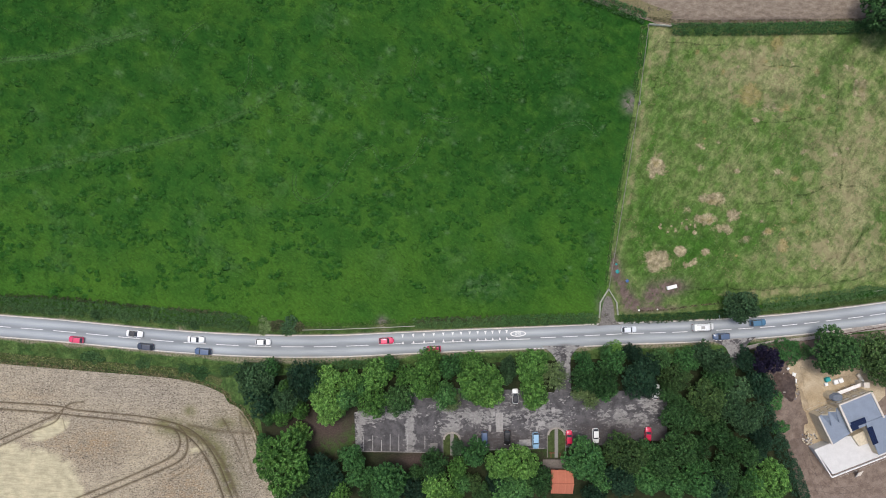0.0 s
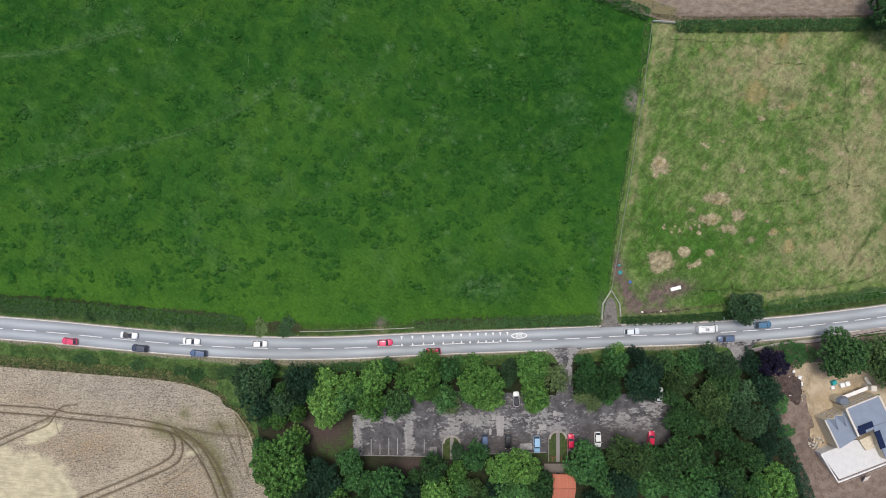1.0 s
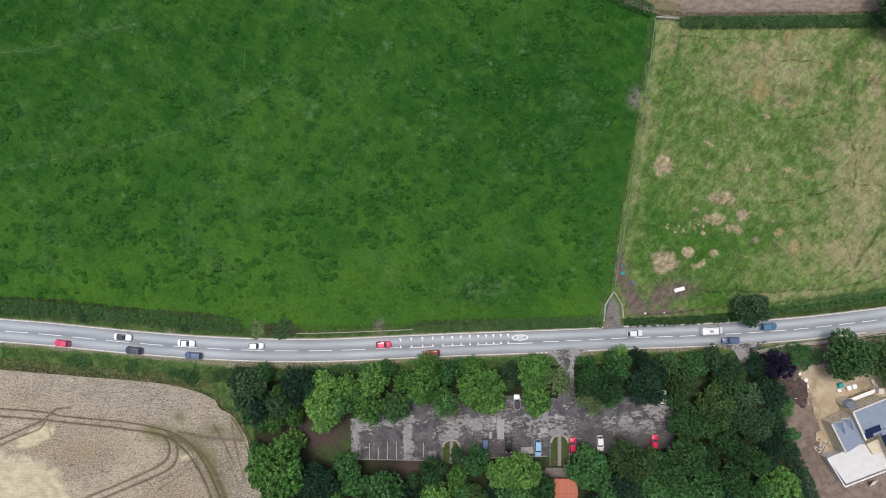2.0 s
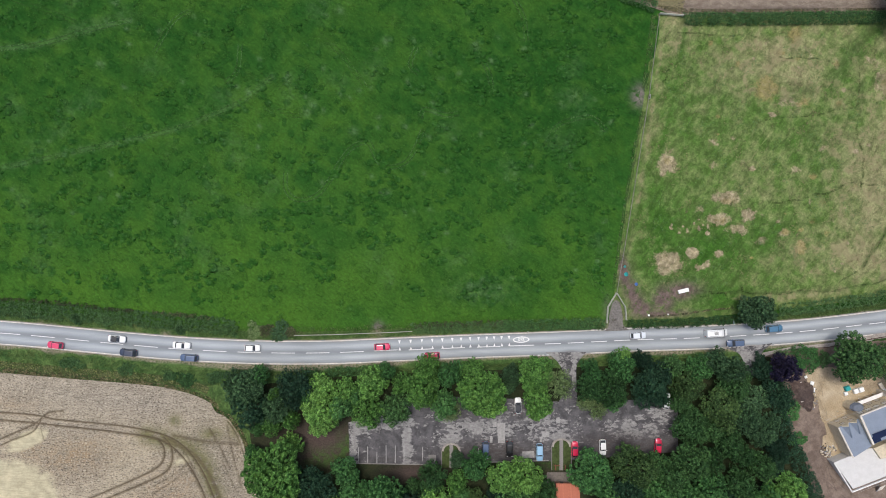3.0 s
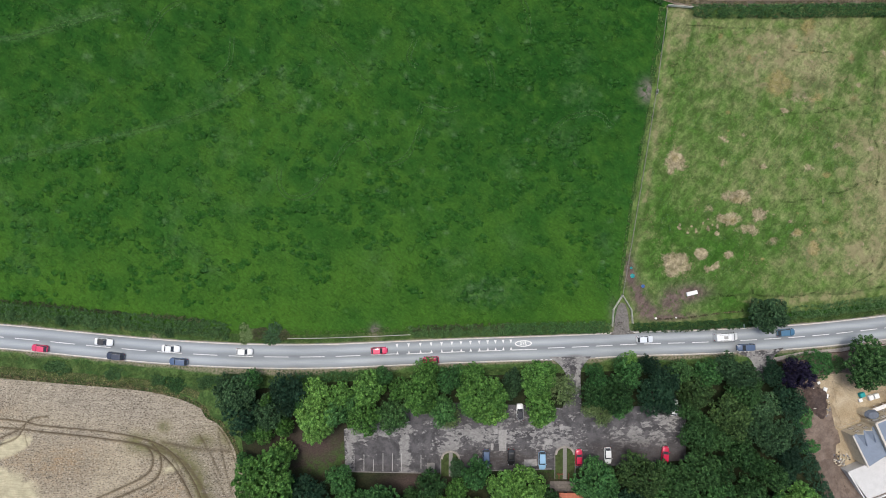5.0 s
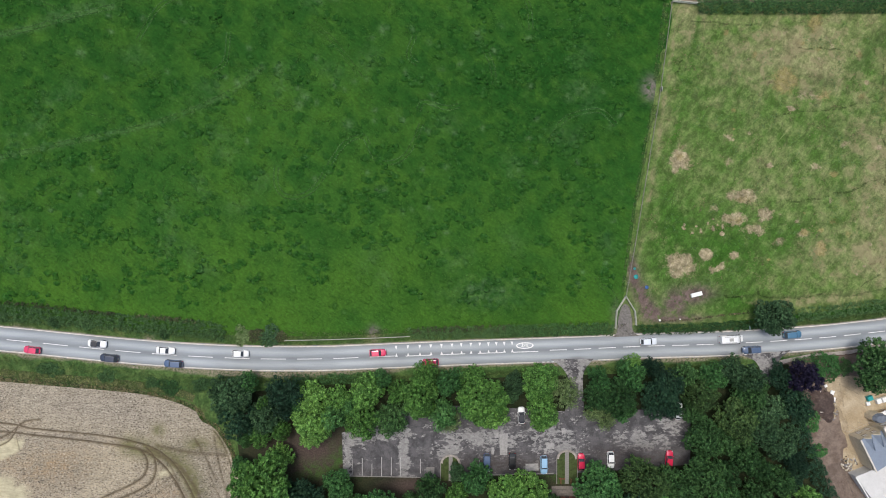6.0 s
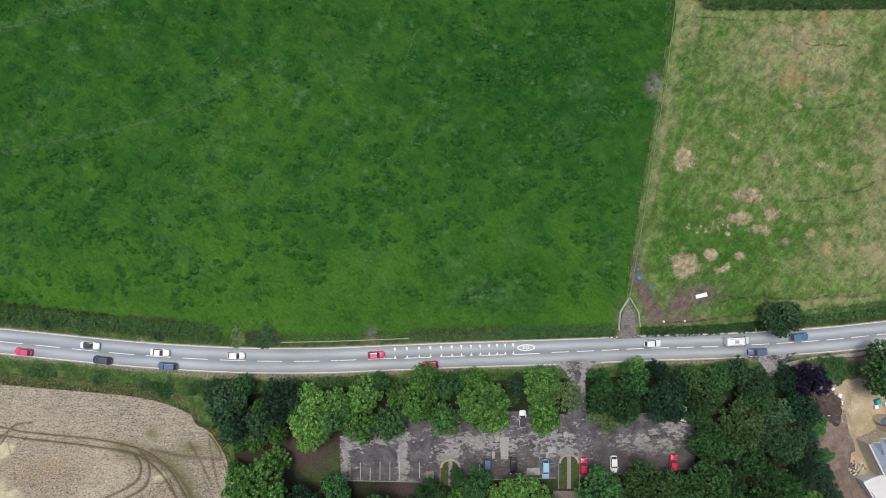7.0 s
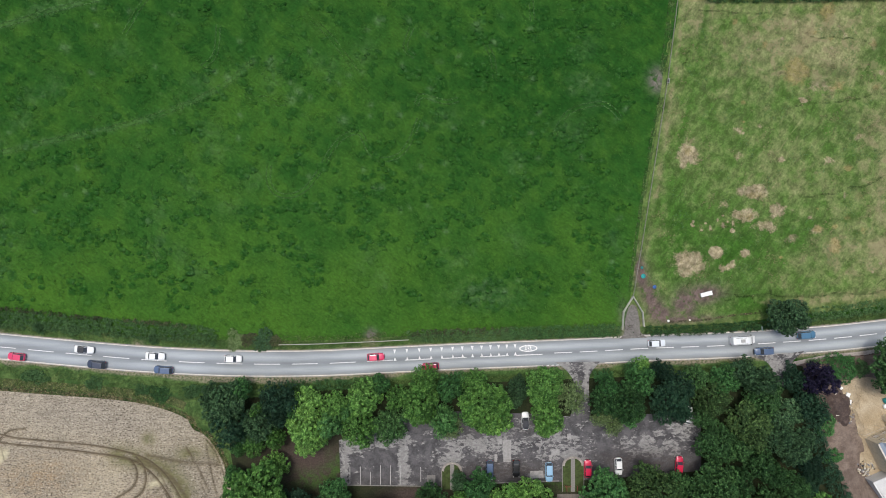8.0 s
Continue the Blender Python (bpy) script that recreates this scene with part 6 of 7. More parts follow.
def camper_van(at, turn):
    """A long white van with a rounded nose, high roof, roof hatch and dark windows."""
    col = PAINTS["white"]
    ob = thing("camper_van", "long white camper van with a roof hatch", "van", pose(at[0], at[1], 0.07, 0, 0, turn))
    rows = []
    for x, w, low, top in ((-2.90, 0.90, 0.45, 2.25), (-2.85, 0.97, 0.32, 2.45), (-2.5, 1.0, 0.28, 2.52), (0.9, 1.0, 0.28, 2.50), (1.5, 0.97, 0.28, 2.20), (2.1, 0.95, 0.28, 1.40), (2.75, 0.88, 0.32, 1.12), (2.95, 0.72, 0.42, 0.90)):
        rows.append([(x, s * a * w, zz) for s, a, zz in ((-1, 0.92, low), (-1, 1.0, low + 0.2), (-1, 1.0, top * 0.62), (-1, 0.93, top * 0.94), (-1, 0.78, top), (1, 0.78, top), (1, 0.93, top * 0.94), (1, 1.0, top * 0.62), (1, 1.0, low + 0.2), (1, 0.92, low))])
    bm = bmesh.new()
    loft(bm, rows)
    part("body", bm, col, ob)
    bm = bmesh.new()
    loft(bm, [[(1.50, -0.72, 2.22), (1.50, 0.72, 2.22), (2.06, 0.78, 1.46), (2.06, -0.78, 1.46)], [(1.54, -0.72, 2.25), (1.54, 0.72, 2.25), (2.10, 0.78, 1.49), (2.10, -0.78, 1.49)]])
    part("windscreen", bm, GLASS, ob, "dark windscreen")
    part("roof_hatch", boxes(((-0.6, 0, 2.55), (1.0, 0.75, 0.12)), bevel=0.03), plain("smoked_hatch", (0.33, 0.33, 0.32), 0.4), ob, "grey roof hatch")
    for s in (-1, 1):
        part("roof_rail", boxes(((-0.8, s * 0.68, 2.56), (3.0, 0.05, 0.06)), bevel=0.01), TRIM, ob, "dark roof rail")
        part("side_window", boxes(((-0.3, s * 0.965, 1.85), (2.6, 0.05, 0.5)), bevel=0.02), GLASS, ob)
        part("mirror", boxes(((1.75, s * 1.12, 1.5), (0.16, 0.24, 0.3)), bevel=0.04), TRIM, ob)
        part("headlight", boxes(((2.86, s * 0.62, 0.85), (0.16, 0.3, 0.18)), bevel=0.03), LAMP, ob, "clear headlight")
        part("tail_light", boxes(((-2.88, s * 0.80, 1.0), (0.08, 0.16, 0.5)), bevel=0.02), TAIL, ob, "red tail light")
        for x in (-1.75, 1.95):
            wheel(ob, x, s * 0.86, 0.36)
    return ob


VAN_AT = (71.39, -21.36)
camper_van(VAN_AT, on_lane(VAN_AT, True))


def lorry(at, turn):
    ob = thing("box_lorry", "small lorry with green cab and white box", "lorry", pose(at[0], at[1], 0.07, 0, 0, turn))
    part("cargo_box", boxes(((-0.8, 0, 1.95), (4.9, 2.2, 2.3)), bevel=0.05), PAINTS["white"], ob, "white cargo box")
    part("chassis", boxes(((0.0, 0, 0.62), (6.4, 0.9, 0.3)), bevel=0.03), TRIM, ob)
    bm = bmesh.new()
    loft(bm, [[(1.75, s * 1.02, z) for s, z in ((-1, 0.5), (1, 0.5), (1, 2.3), (-1, 2.3))], [(2.9, s * 1.0, z) for s, z in ((-1, 0.5), (1, 0.5), (1, 2.2), (-1, 2.2))], [(3.4, s * 0.95, z) for s, z in ((-1, 0.55), (1, 0.55), (1, 1.3), (-1, 1.3))]])
    part("cab", bm, PAINTS["green"], ob, "bright green cab")
    bm = bmesh.new()
    loft(bm, [[(2.95, -0.85, 2.15), (2.95, 0.85, 2.15), (3.36, 0.85, 1.4), (3.36, -0.85, 1.4)], [(2.99, -0.85, 2.17), (2.99, 0.85, 2.17), (3.40, 0.85, 1.42), (3.40, -0.85, 1.42)]])
    part("windscreen", bm, GLASS, ob)
    for s in (-1, 1):
        part("headlight", boxes(((3.38, s * 0.7, 0.85), (0.1, 0.3, 0.18)), bevel=0.02), LAMP, ob)
        for x in (-2.2, 2.3):
            wheel(ob, x, s * 0.92, 0.42)


LORRY_AT = on_road(-160.0, -1.5)
lorry(LORRY_AT[:2], LORRY_AT[2] + 180)

# ---------------------------------------------------------------- fences, gate, troughs and signs
POST, RAILS = {}, {}


OLD_WOOD = plain("grey_old_fence_timber", (0.24, 0.23, 0.19), 0.95, 0, 0.25, 0.6, 0.01)


def fence(line, label, height=1.15, gap=2.6, rails=3, thick=0.11, rail=0.09, z=0.0, wood=RAIL_WOOD):
    """Posts along a line, joined by rails; each post and rail is a piece of its own."""
    p = np.array(line, float)
    seg = np.hypot(*np.diff(p, axis=0).T)
    ob = thing("fence", label, "fence", pose(p[0][0], p[0][1], z))
    stops = []
    for a, b, s in zip(p[:-1], p[1:], seg):
        n = max(1, round(s / gap))
        stops += [a + (b - a) * i / n for i in range(n)]
    stops.append(p[-1])
    key = (height, thick)
    if key not in POST:
        bm = boxes(((0, 0, height / 2), (thick, thick, height)), bevel=0.012)
        POST[key] = bm_mesh("post", bm, wood)
    for i, q in enumerate(stops):
        o = part("post", POST[key], None, ob)
        o.location = (*(q - p[0]), 0)
        o.rotation_euler = (random.uniform(-0.03, 0.03), random.uniform(-0.03, 0.03), random.uniform(0, 0.4))
        if i:
            d = q - stops[i - 1]
            for j in range(rails):
                if rail not in RAILS:
                    RAILS[rail] = bm_mesh("rail", boxes(((0.5, 0, 0), (1, rail, rail * 1.1))), wood)
                r = part("rail", RAILS[rail], None, ob)
                r.location = (*(stops[i - 1] - p[0]), height * (0.93 - 0.34 * j) + random.uniform(-0.02, 0.02))
                r.scale = (np.hypot(*d), 1, 1)
                r.rotation_euler = (0, 0, math.atan2(d[1], d[0]))
    return ob


random.seed(5)
fence([(56.6, 61.7), (53.9, 40.3), (50.9, 21.2), (47.8, 2.0), (45.6, -10.9)], "long weathered post and wire fence between the fields", 1.15, 3.2, 2, 0.13, 0.06, 0.0, OLD_WOOD)
fence([(45.5, -11.1), (43.3, -14.7), (43.0, -18.9)], "pale timber wing fence at the field gateway", 1.3, 2.0, 3, 0.15, 0.13)
fence([(45.6, -11.1), (47.8, -14.7), (48.1, -18.1)], "pale timber wing fence at the field gateway", 1.3, 2.0, 3, 0.15, 0.13)
fence([(-38.6, -22.3), (-28.8, -22.1), (-16.2, -21.6), (-7.8, -21.2)], "low pale timber rail fence along the verge", 1.0, 2.7, 2, 0.12, 0.12)
fence([(56.7, 61.9), (62.8, 61.4)], "short weathered rail fence at the field corner", 1.2, 2.0, 3, 0.14, 0.13)
fence([(92.3, -25.6), (100.2, -25.2), (110.3, -23.3), (116.6, -22.2), (127.5, -20.3)], "dark rusty rail fence beside the footway", 1.05, 2.4, 2, 0.1, 0.08, 0.08, plain("rusty_rail", (0.085, 0.05, 0.042), 0.8, 0, 0.2, 0.4))
fence([(119.1, -11.6), (127.5, -10.2), (170.0, -4.0)], "pale rail fence in a gap of the hedge", 1.0, 2.4, 2, 0.12, 0.11)

WHITE_PLASTIC = plain("scuffed_white_plastic", (0.78, 0.78, 0.77), 0.5, 0, 0.06, 0.5)
TEAL = plain("teal_plastic", (0.035, 0.30, 0.30), 0.5, 0, 0.08, 0.3)
BLUE_PLASTIC = plain("blue_plastic", (0.07, 0.17, 0.42), 0.5, 0, 0.08, 0.3)
GALVANISED = plain("dull_galvanised_steel", (0.42, 0.43, 0.44), 0.45, 0.6, 0.1, 0.3)
WATER = plain("dark_still_water", (0.02, 0.025, 0.025), 0.05, 0, 0.05, 1.0)


def trough(at, turn, size, material, label, full=True):
    l, w, h = size
    ob = thing("trough", label, "trough", pose(at[0], at[1], 0.03, 0, 0, turn))
    bm = bmesh.new()
    ring_at = lambda k, z: [(x * (l / 2 - k), y * (w / 2 - k), z) for x, y in ((-1, -1), (1, -1), (1, 1), (-1, 1))]
    loft(bm, [ring_at(0.06, 0), ring_at(0, h), ring_at(0.05, h), ring_at(0.08, h * 0.45)])
    part("tub", bm, material, ob)
    if full:
        part("lid", boxes(((0, 0, h + 0.01), (l * 0.97, w * 0.95, 0.05)), bevel=0.01), material, ob)
    else:
        part("water_surface", boxes(((0, 0, h * 0.7), (l - 0.14, w - 0.14, 0.02))), WATER, ob, "dark standing water")
    return ob


trough((63.1, -10.5), 14, (2.75, 0.95, 0.6), WHITE_PLASTIC, "long white feed trough on bare mud")
trough((54.2, 40.3), 80, (1.1, 0.5, 0.45), GALVANISED, "small galvanised water trough by the fence", False)


def bucket(at, r, h, material, label):
    ob = thing("bucket", label, "bucket", pose(at[0], at[1], 0.02))
    bm = bmesh.new()
    ring_at = lambda rad, z: [(rad * math.cos(t * math.pi / 8), rad * math.sin(t * math.pi / 8), z) for t in range(16)]
    loft(bm, [ring_at(r * 0.8, 0), ring_at(r, h), ring_at(r * 0.93, h), ring_at(r * 0.75, 0.06)])
    part("tub", bm, material, ob)
    bm = bmesh.new()
    for i in range(8):
        a, b = i * math.pi / 8, (i + 1) * math.pi / 8
        tube(bm, (r * math.cos(a), 0.1 * r, h + r * 0.5 * math.sin(a)), (r * math.cos(b), 0.1 * r, h + r * 0.5 * math.sin(b)), 0.012, 0.012, 4)
    part("handle", bm, GALVANISED, ob)


bucket((48.1, -6.2), 0.55, 0.5, TEAL, "teal plastic feed tub on the mud")
bucket((47.8, -4.2), 0.32, 0.4, TEAL, "small teal bucket by the fence")
bucket((50.8, -8.8), 0.42, 0.4, BLUE_PLASTIC, "blue plastic feed tub on the mud")
bucket((54.1, -16.9), 0.28, 0.4, WHITE_PLASTIC, "white bucket beside the hedge")
bucket((59.2, -16.7), 0.2, 0.3, WHITE_PLASTIC, "small white bucket beside the hedge")


def road_sign(at, turn, plate, material, label):
    ob = thing("road_sign", label, "road sign", pose(at[0], at[1], 0.03, 0, 0, turn))
    bm = bmesh.new()
    tube(bm, (0, 0, 0), (0, 0, 2.2), 0.04, 0.04, 8)
    part("pole", bm, GALVANISED, ob)
    part("sign_plate", boxes(((0.05, 0, 1.9), (0.03, *plate)), bevel=0.005), material, ob)


road_sign((22.3, -21.2), 0, (0.6, 0.75), GALVANISED, "small grey road sign in the hedge")
road_sign((75.5, -18.6), 10, (1.0, 0.7), plain("faded_green_sign", (0.30, 0.38, 0.36), 0.6), "pale green roadside sign at the hedge")
road_sign((21.9, -29.2), 180, (0.6, 0.75), GALVANISED, "small grey road sign on the grass verge")

# ---------------------------------------------------------------- car park
for x, low, high in ((-21.9, -55.8, -51.9), (-19.4, -55.8, -51.5), (-17.0, -55.8, -52.8), (-14.6, -55.8, -51.2), (-12.2, -55.8, -51.2), (-9.9, -55.8, -51.1), (-5.0, -55.2, -51.6), (9.6, -53.6, -51.8), (17.2, -53.4, -52.2)):
    painted("bay_line", [[(x - 0.075, low), (x + 0.075, low), (x + 0.075, high), (x - 0.075, high)]], "worn white parking bay line", 0.085, FADED)


def kerb_line(line, label, width=0.16, height=0.14, z=0.06):
    """A row of kerb stones, each a piece of its own."""
    p = curve_points(line, 200)
    s = np.concatenate([[0], np.cumsum(np.hypot(*np.diff(p, axis=0).T))])
    n = max(2, round(s[-1] / 0.9))
    ob = thing("kerb", label, "kerb", pose(p[0][0], p[0][1], z))
    key = (width, height)
    if key not in POST:
        POST[key] = bm_mesh("kerb_stone", boxes(((0.5, 0, height / 2), (0.985, width, height)), bevel=0.02), KERB)
    for i in range(n):
        a = np.array([np.interp(s[-1] * i / n, s, p[:, k]) for k in (0, 1)])
        b = np.array([np.interp(s[-1] * (i + 1) / n, s, p[:, k]) for k in (0, 1)])
        o = part("kerb_stone", POST[key], None, ob)
        o.location = (*(a - p[0]), random.uniform(-0.01, 0.01))
        o.scale = (np.hypot(*(b - a)), 1, 1)
        o.rotation_euler = (0, 0, math.atan2(b[1] - a[1], b[0] - a[0]))
    return ob


def island(x0, x1, y0, y1, path, label):
    """A kerbed grass island with a rounded head and a paved strip down its middle."""
    xm, r = (x0 + x1) / 2, (x1 - x0) / 2
    head = [(xm + r * math.cos(t), y1 - r * 0.8 + r * 0.8 * math.sin(t)) for t in np.linspace(math.pi, 0, 9)]
    edge = [(x0, y0), (x0, (y0 + y1) / 2)] + head + [(x1, (y0 + y1) / 2), (x1, y0)]
    kerb_line(edge, "grey kerb stones round a grass island")
    trail([(xm + (x - xm) * 0.90, y - 0.2) for x, y in head], 0.55, GRIT, "island_rim", "worn gritty rim inside the island kerb", 0.0, 0.165)
    bm = bmesh.new()
    top = [bm.verts.new((x, y, 0.15)) for x, y in edge]
    bm.faces.new(top)
    bmesh.ops.triangulate(bm, faces=bm.faces)
    bmesh.ops.subdivide_edges(bm, edges=bm.edges, cuts=3, use_grid_fill=True)
    ob = new("grass_island", bm_mesh("grass_island", bm, DULL_GRASS))
    for p in ob.data.polygons:
        if p.normal.z < 0:
            p.flip()
    tagged(ob, label, "grass", kind="structure")
    n = max(3, round((y1 - y0) / 0.6))
    walk_way = thing("footpath", "narrow path of grey concrete flags", "path", pose(path, y0, 0.15))
    flag = bm_mesh("flagstone", boxes(((0, 0, 0.02), (0.95, 0.58, 0.05)), bevel=0.012), KERB)
    for i in range(n):
        part("flagstone", flag, None, walk_way).location = (random.uniform(-0.02, 0.02), 0.3 + i * (y1 - y0 - 0.5) / n, random.uniform(-0.006, 0.006))


random.seed(8)
island(0.0, 4.9, -57.0, -50.5, 2.5, "kerbed grass island between parking bays")
island(28.8, 33.9, -57.6, -49.2, 31.3, "kerbed grass island leading to the footpath")
kerb_line([(-24.2, -55.9), (-16.0, -56.0), (-4.0, -56.2)], "pale kerb along the back of the bays", 0.2, 0.16)
kerb_line([(5.2, -55.6), (16.0, -55.4), (28.0, -55.0)], "pale kerb along the back of the bays", 0.2, 0.16)
for quad in ([(14.50, -45.29), (16.66, -45.16), (16.51, -50.56), (14.76, -50.56)], [(13.29, -45.02), (14.37, -45.02), (14.36, -46.24), (13.42, -46.37)], [(12.60, -48.66), (13.28, -48.66), (13.27, -50.42), (12.60, -50.41)], [(21.09, -52.73), (24.20, -52.60), (24.33, -54.36), (20.95, -54.48)],
             [(26.23, -47.62), (28.12, -47.49), (28.12, -48.97), (26.09, -48.96)], [(25.69, -48.96), (26.36, -48.96), (26.23, -50.18), (25.69, -50.18)], [(29.89, -43.85), (30.83, -43.71), (31.10, -45.20), (30.02, -45.20)]):
    painted("paving_patch", [quad], "pale rectangular concrete patch in the asphalt", 0.083, PATCH)
slab = thing("concrete_pad", "square pale concrete pad in a parking bay", "concrete slab", pose(-2.5, -54.6, 0.075))
for i, (x, y) in enumerate(((-0.5, -0.5), (0.5, -0.5), (-0.5, 0.5), (0.5, 0.5))):
    part("paving_slab", boxes(((x, y, 0.03), (0.97, 0.97, 0.06)), bevel=0.015), KERB, slab)
FLAG = plain("dull_brown_flags", (0.165, 0.145, 0.130), 0.9, 0, 0.2, 0.5, 0.01)
yard = thing("paved_yard", "small yard of grey concrete flags", "paving", pose(30.8, -60.0, 0.05))
for i in range(7):
    for j in range(3):
        part("flagstone", boxes(((i * 0.92 - 2.8, j * 0.9 - 0.4, 0.03), (0.9, 0.88, 0.06)), bevel=0.01), FLAG, yard)
RUST_RED = plain("rust_red_paint", (0.23, 0.075, 0.055), 0.6, 0, 0.15, 0.4)


def barrier(at, turn, length, label):
    ob = thing("barrier", label, "handrail", pose(at[0], at[1], 0.1, 0, 0, turn))
    for x in (-length / 2, length / 2):
        bm = bmesh.new()
        tube(bm, (x, 0, 0), (x, 0, 1.0), 0.05, 0.05, 8)
        part("post", bm, RUST_RED, ob)
    for z in (0.5, 0.97):
        bm = bmesh.new()
        tube(bm, (-length / 2, 0, z), (length / 2, 0, z), 0.045, 0.045, 8)
        part("rail", bm, RUST_RED, ob)


barrier((29.7, -56.7), 90, 1.2, "rust-red handrail beside the path")
barrier((32.2, -56.7), 90, 1.2, "rust-red handrail beside the path")
barrier((30.0, -56.1), 0, 1.4, "rust-red handrail beside the path")

# Toilet block with an orange tiled roof
TILE = plain("orange_clay_tiles", (0.42, 0.150, 0.098), 0.85, 0, 0.16, 0.5, 0.01, (0.38, 0.17, 0.11))
BRICK = plain("red_brown_brick", (0.27, 0.13, 0.085), 0.9, 0, 0.2, 0.3, 0.01)
DARK_WOOD = plain("dark_stained_timber", (0.055, 0.045, 0.04), 0.8, 0, 0.2, 0.5, 0.01)
block = thing("toilet_block", "small brick building with an orange tiled roof", "building", pose(32.4, -63.4, 0.04, 0, 0, -1))
part("wall", boxes(((0, 0, 1.2), (5.4, 5.6, 2.4)), bevel=0.02), BRICK, block)
for s, name in ((1, "roof"), (-1, "roof")):
    slope = part(name, boxes(((0, s * 1.62, 3.0), (5.9, 0.05, 0.05))), TILE, block, "orange clay roof tiles")
    course = bm_mesh("tile_course", boxes(((0, 0, 0), (6.0, 0.36, 0.05)), bevel=0.012), TILE)
    for i in range(11):
        o = part("tile_course", course, None, slope)
        o.location = (0, s * (3.05 - i * 0.295), 2.42 + i * 0.135)
        o.rotation_euler = (s * -0.34, 0, 0)
bm = bmesh.new()
tube(bm, (-3.02, 0, 3.93), (3.02, 0, 3.93), 0.14, 0.14, 8)
part("ridge", bm, TILE, block, "orange ridge tiles")
for s in (-1, 1):
    bm = bmesh.new()
    a = [bm.verts.new(p) for p in ((s * 2.68, -2.8, 2.4), (s * 2.68, 2.8, 2.4), (s * 2.68, 0, 3.8))]
    bm.faces.new(a)
    got = bmesh.ops.extrude_face_region(bm, geom=bm.faces[:])
    bmesh.ops.translate(bm, vec=(-s * 0.2, 0, 0), verts=[v for v in got["geom"] if isinstance(v, bmesh.types.BMVert)])
    part("gable", bm, BRICK, block)
part("door", boxes(((-1.2, 2.82, 1.05), (0.9, 0.06, 2.0)), bevel=0.01), DARK_WOOD, block, "dark timber door")
porch = thing("pergola", "dark timber pergola in front of the toilet block", "pergola", pose(31.2, -60.6, 0.05))
for x in (-2.8, 2.8):
    for y in (-0.7, 0.7):
        part("post", boxes(((x, y, 1.1), (0.12, 0.12, 2.2)), bevel=0.01), DARK_WOOD, porch)
for y in (-0.75, -0.25, 0.25, 0.75):
    part("slat", boxes(((0, y, 2.25), (6.0, 0.12, 0.1)), bevel=0.01), DARK_WOOD if y != -0.75 else GALVANISED, porch)


# ---------------------------------------------------------------- the unfinished house and its plot
STONE = plain("tan_sandstone", (0.56, 0.49, 0.37), 0.9, 0, 0.14, 0.7, 0.015, (0.44, 0.37, 0.27))
COPING = plain("pale_stone_coping", (0.56, 0.51, 0.45), 0.85, 0, 0.1, 0.5, 0.01)
MEMBRANE = plain("blue_grey_roof_membrane", (0.200, 0.235, 0.295), 0.6, 0, 0.07, 1.6)
SLAB = plain("pale_grey_deck", (0.56, 0.55, 0.54), 0.8, 0, 0.06, 1.5)
PANEL = glossy(plain("dark_blue_solar_glass", (0.006, 0.012, 0.042), 0.12, 0, 0.05, 0.5))
LEAD = plain("dull_lead_sheet", (0.15, 0.17, 0.21), 0.6, 0.2, 0.12, 0.5)
WHITE_PAINT = plain("white_painted_timber", (0.72, 0.70, 0.68), 0.6, 0, 0.06, 0.6)


def prism(corners, z0, z1):
    """A solid on a plan outline; z1 is one height or one for each corner."""
    tops = z1 if isinstance(z1, (tuple, list)) else [z1] * len(corners)
    bm = bmesh.new()
    loft(bm, [[(x, y, z0) for x, y in corners], [(x, y, z) for (x, y), z in zip(corners, tops)]])
    return bm


def slab_on(corners, heights, thick, material, parent, name, label=""):
    bm = bmesh.new()
    loft(bm, [[(x, y, z - thick) for (x, y), z in zip(corners, heights)], [(x, y, z) for (x, y), z in zip(corners, heights)]])
    return part(name, bm, material, parent, label)


def beam(a, b, width, height, material, parent, name, label=""):
    """A bar from a to b, lying on its height."""
    d = Vector(b) - Vector(a)
    side = Vector((-d.y, d.x, 0)).normalized() * width / 2
    up = Vector((0, 0, height))
    bm = bmesh.new()
    loft(bm, [[Vector(p) + side, Vector(p) - side, Vector(p) - side + up, Vector(p) + side + up] for p in (a, b)])
    return part(name, bm, material, parent, label)


house = thing("house", "unfinished stone house with blue-grey roof membrane", "house", pose(0, 0, 0.05))
# Main block: long walls run up to the east-north-east
A, B, C, D = (105.63, -41.65), (114.23, -38.18), (117.25, -44.82), (108.64, -48.74)
part("wall", prism((A, B, C, D), 0.0, 5.3), STONE, house)
slab_on((A, B, C, D), (5.7, 5.7, 6.1, 6.1), 0.25, MEMBRANE, house, "roof", "smooth blue-grey roof membrane")
for p, q in ((A, D), (B, C)):
    beam((*p, 5.62), (*q, 6.02), 0.5, 0.3, COPING, house, "coping", "pale stone coping")
beam((*A, 5.5), (*B, 5.5), 0.35, 0.3, COPING, house, "gutter_board")
# Low white canopy, slate-roofed bay and stone pier along the north front
CAN1, CAN2 = (107.31, -39.41), (114.54, -36.64)
beam((*CAN1, 2.3), (*CAN2, 2.3), 0.95, 0.16, WHITE_PAINT, house, "canopy", "long white canopy roof")
for i in range(5):
    p = Vector(CAN1).lerp(Vector(CAN2), i / 4)
    part("canopy_post", boxes(((p.x, p.y, 1.15), (0.12, 0.12, 2.3)), bevel=0.01), WHITE_PAINT, house)
BX, BY = (106.62, -40.60)
bay = [(BX + 1.9 * math.cos(t) , BY + 0.45 + 1.25 * math.sin(t)) for t in np.linspace(0.35, 6.6, 9)[:-1]]
part("bay_wall", prism(bay, 0.0, 2.9), STONE, house)
bm = bmesh.new()
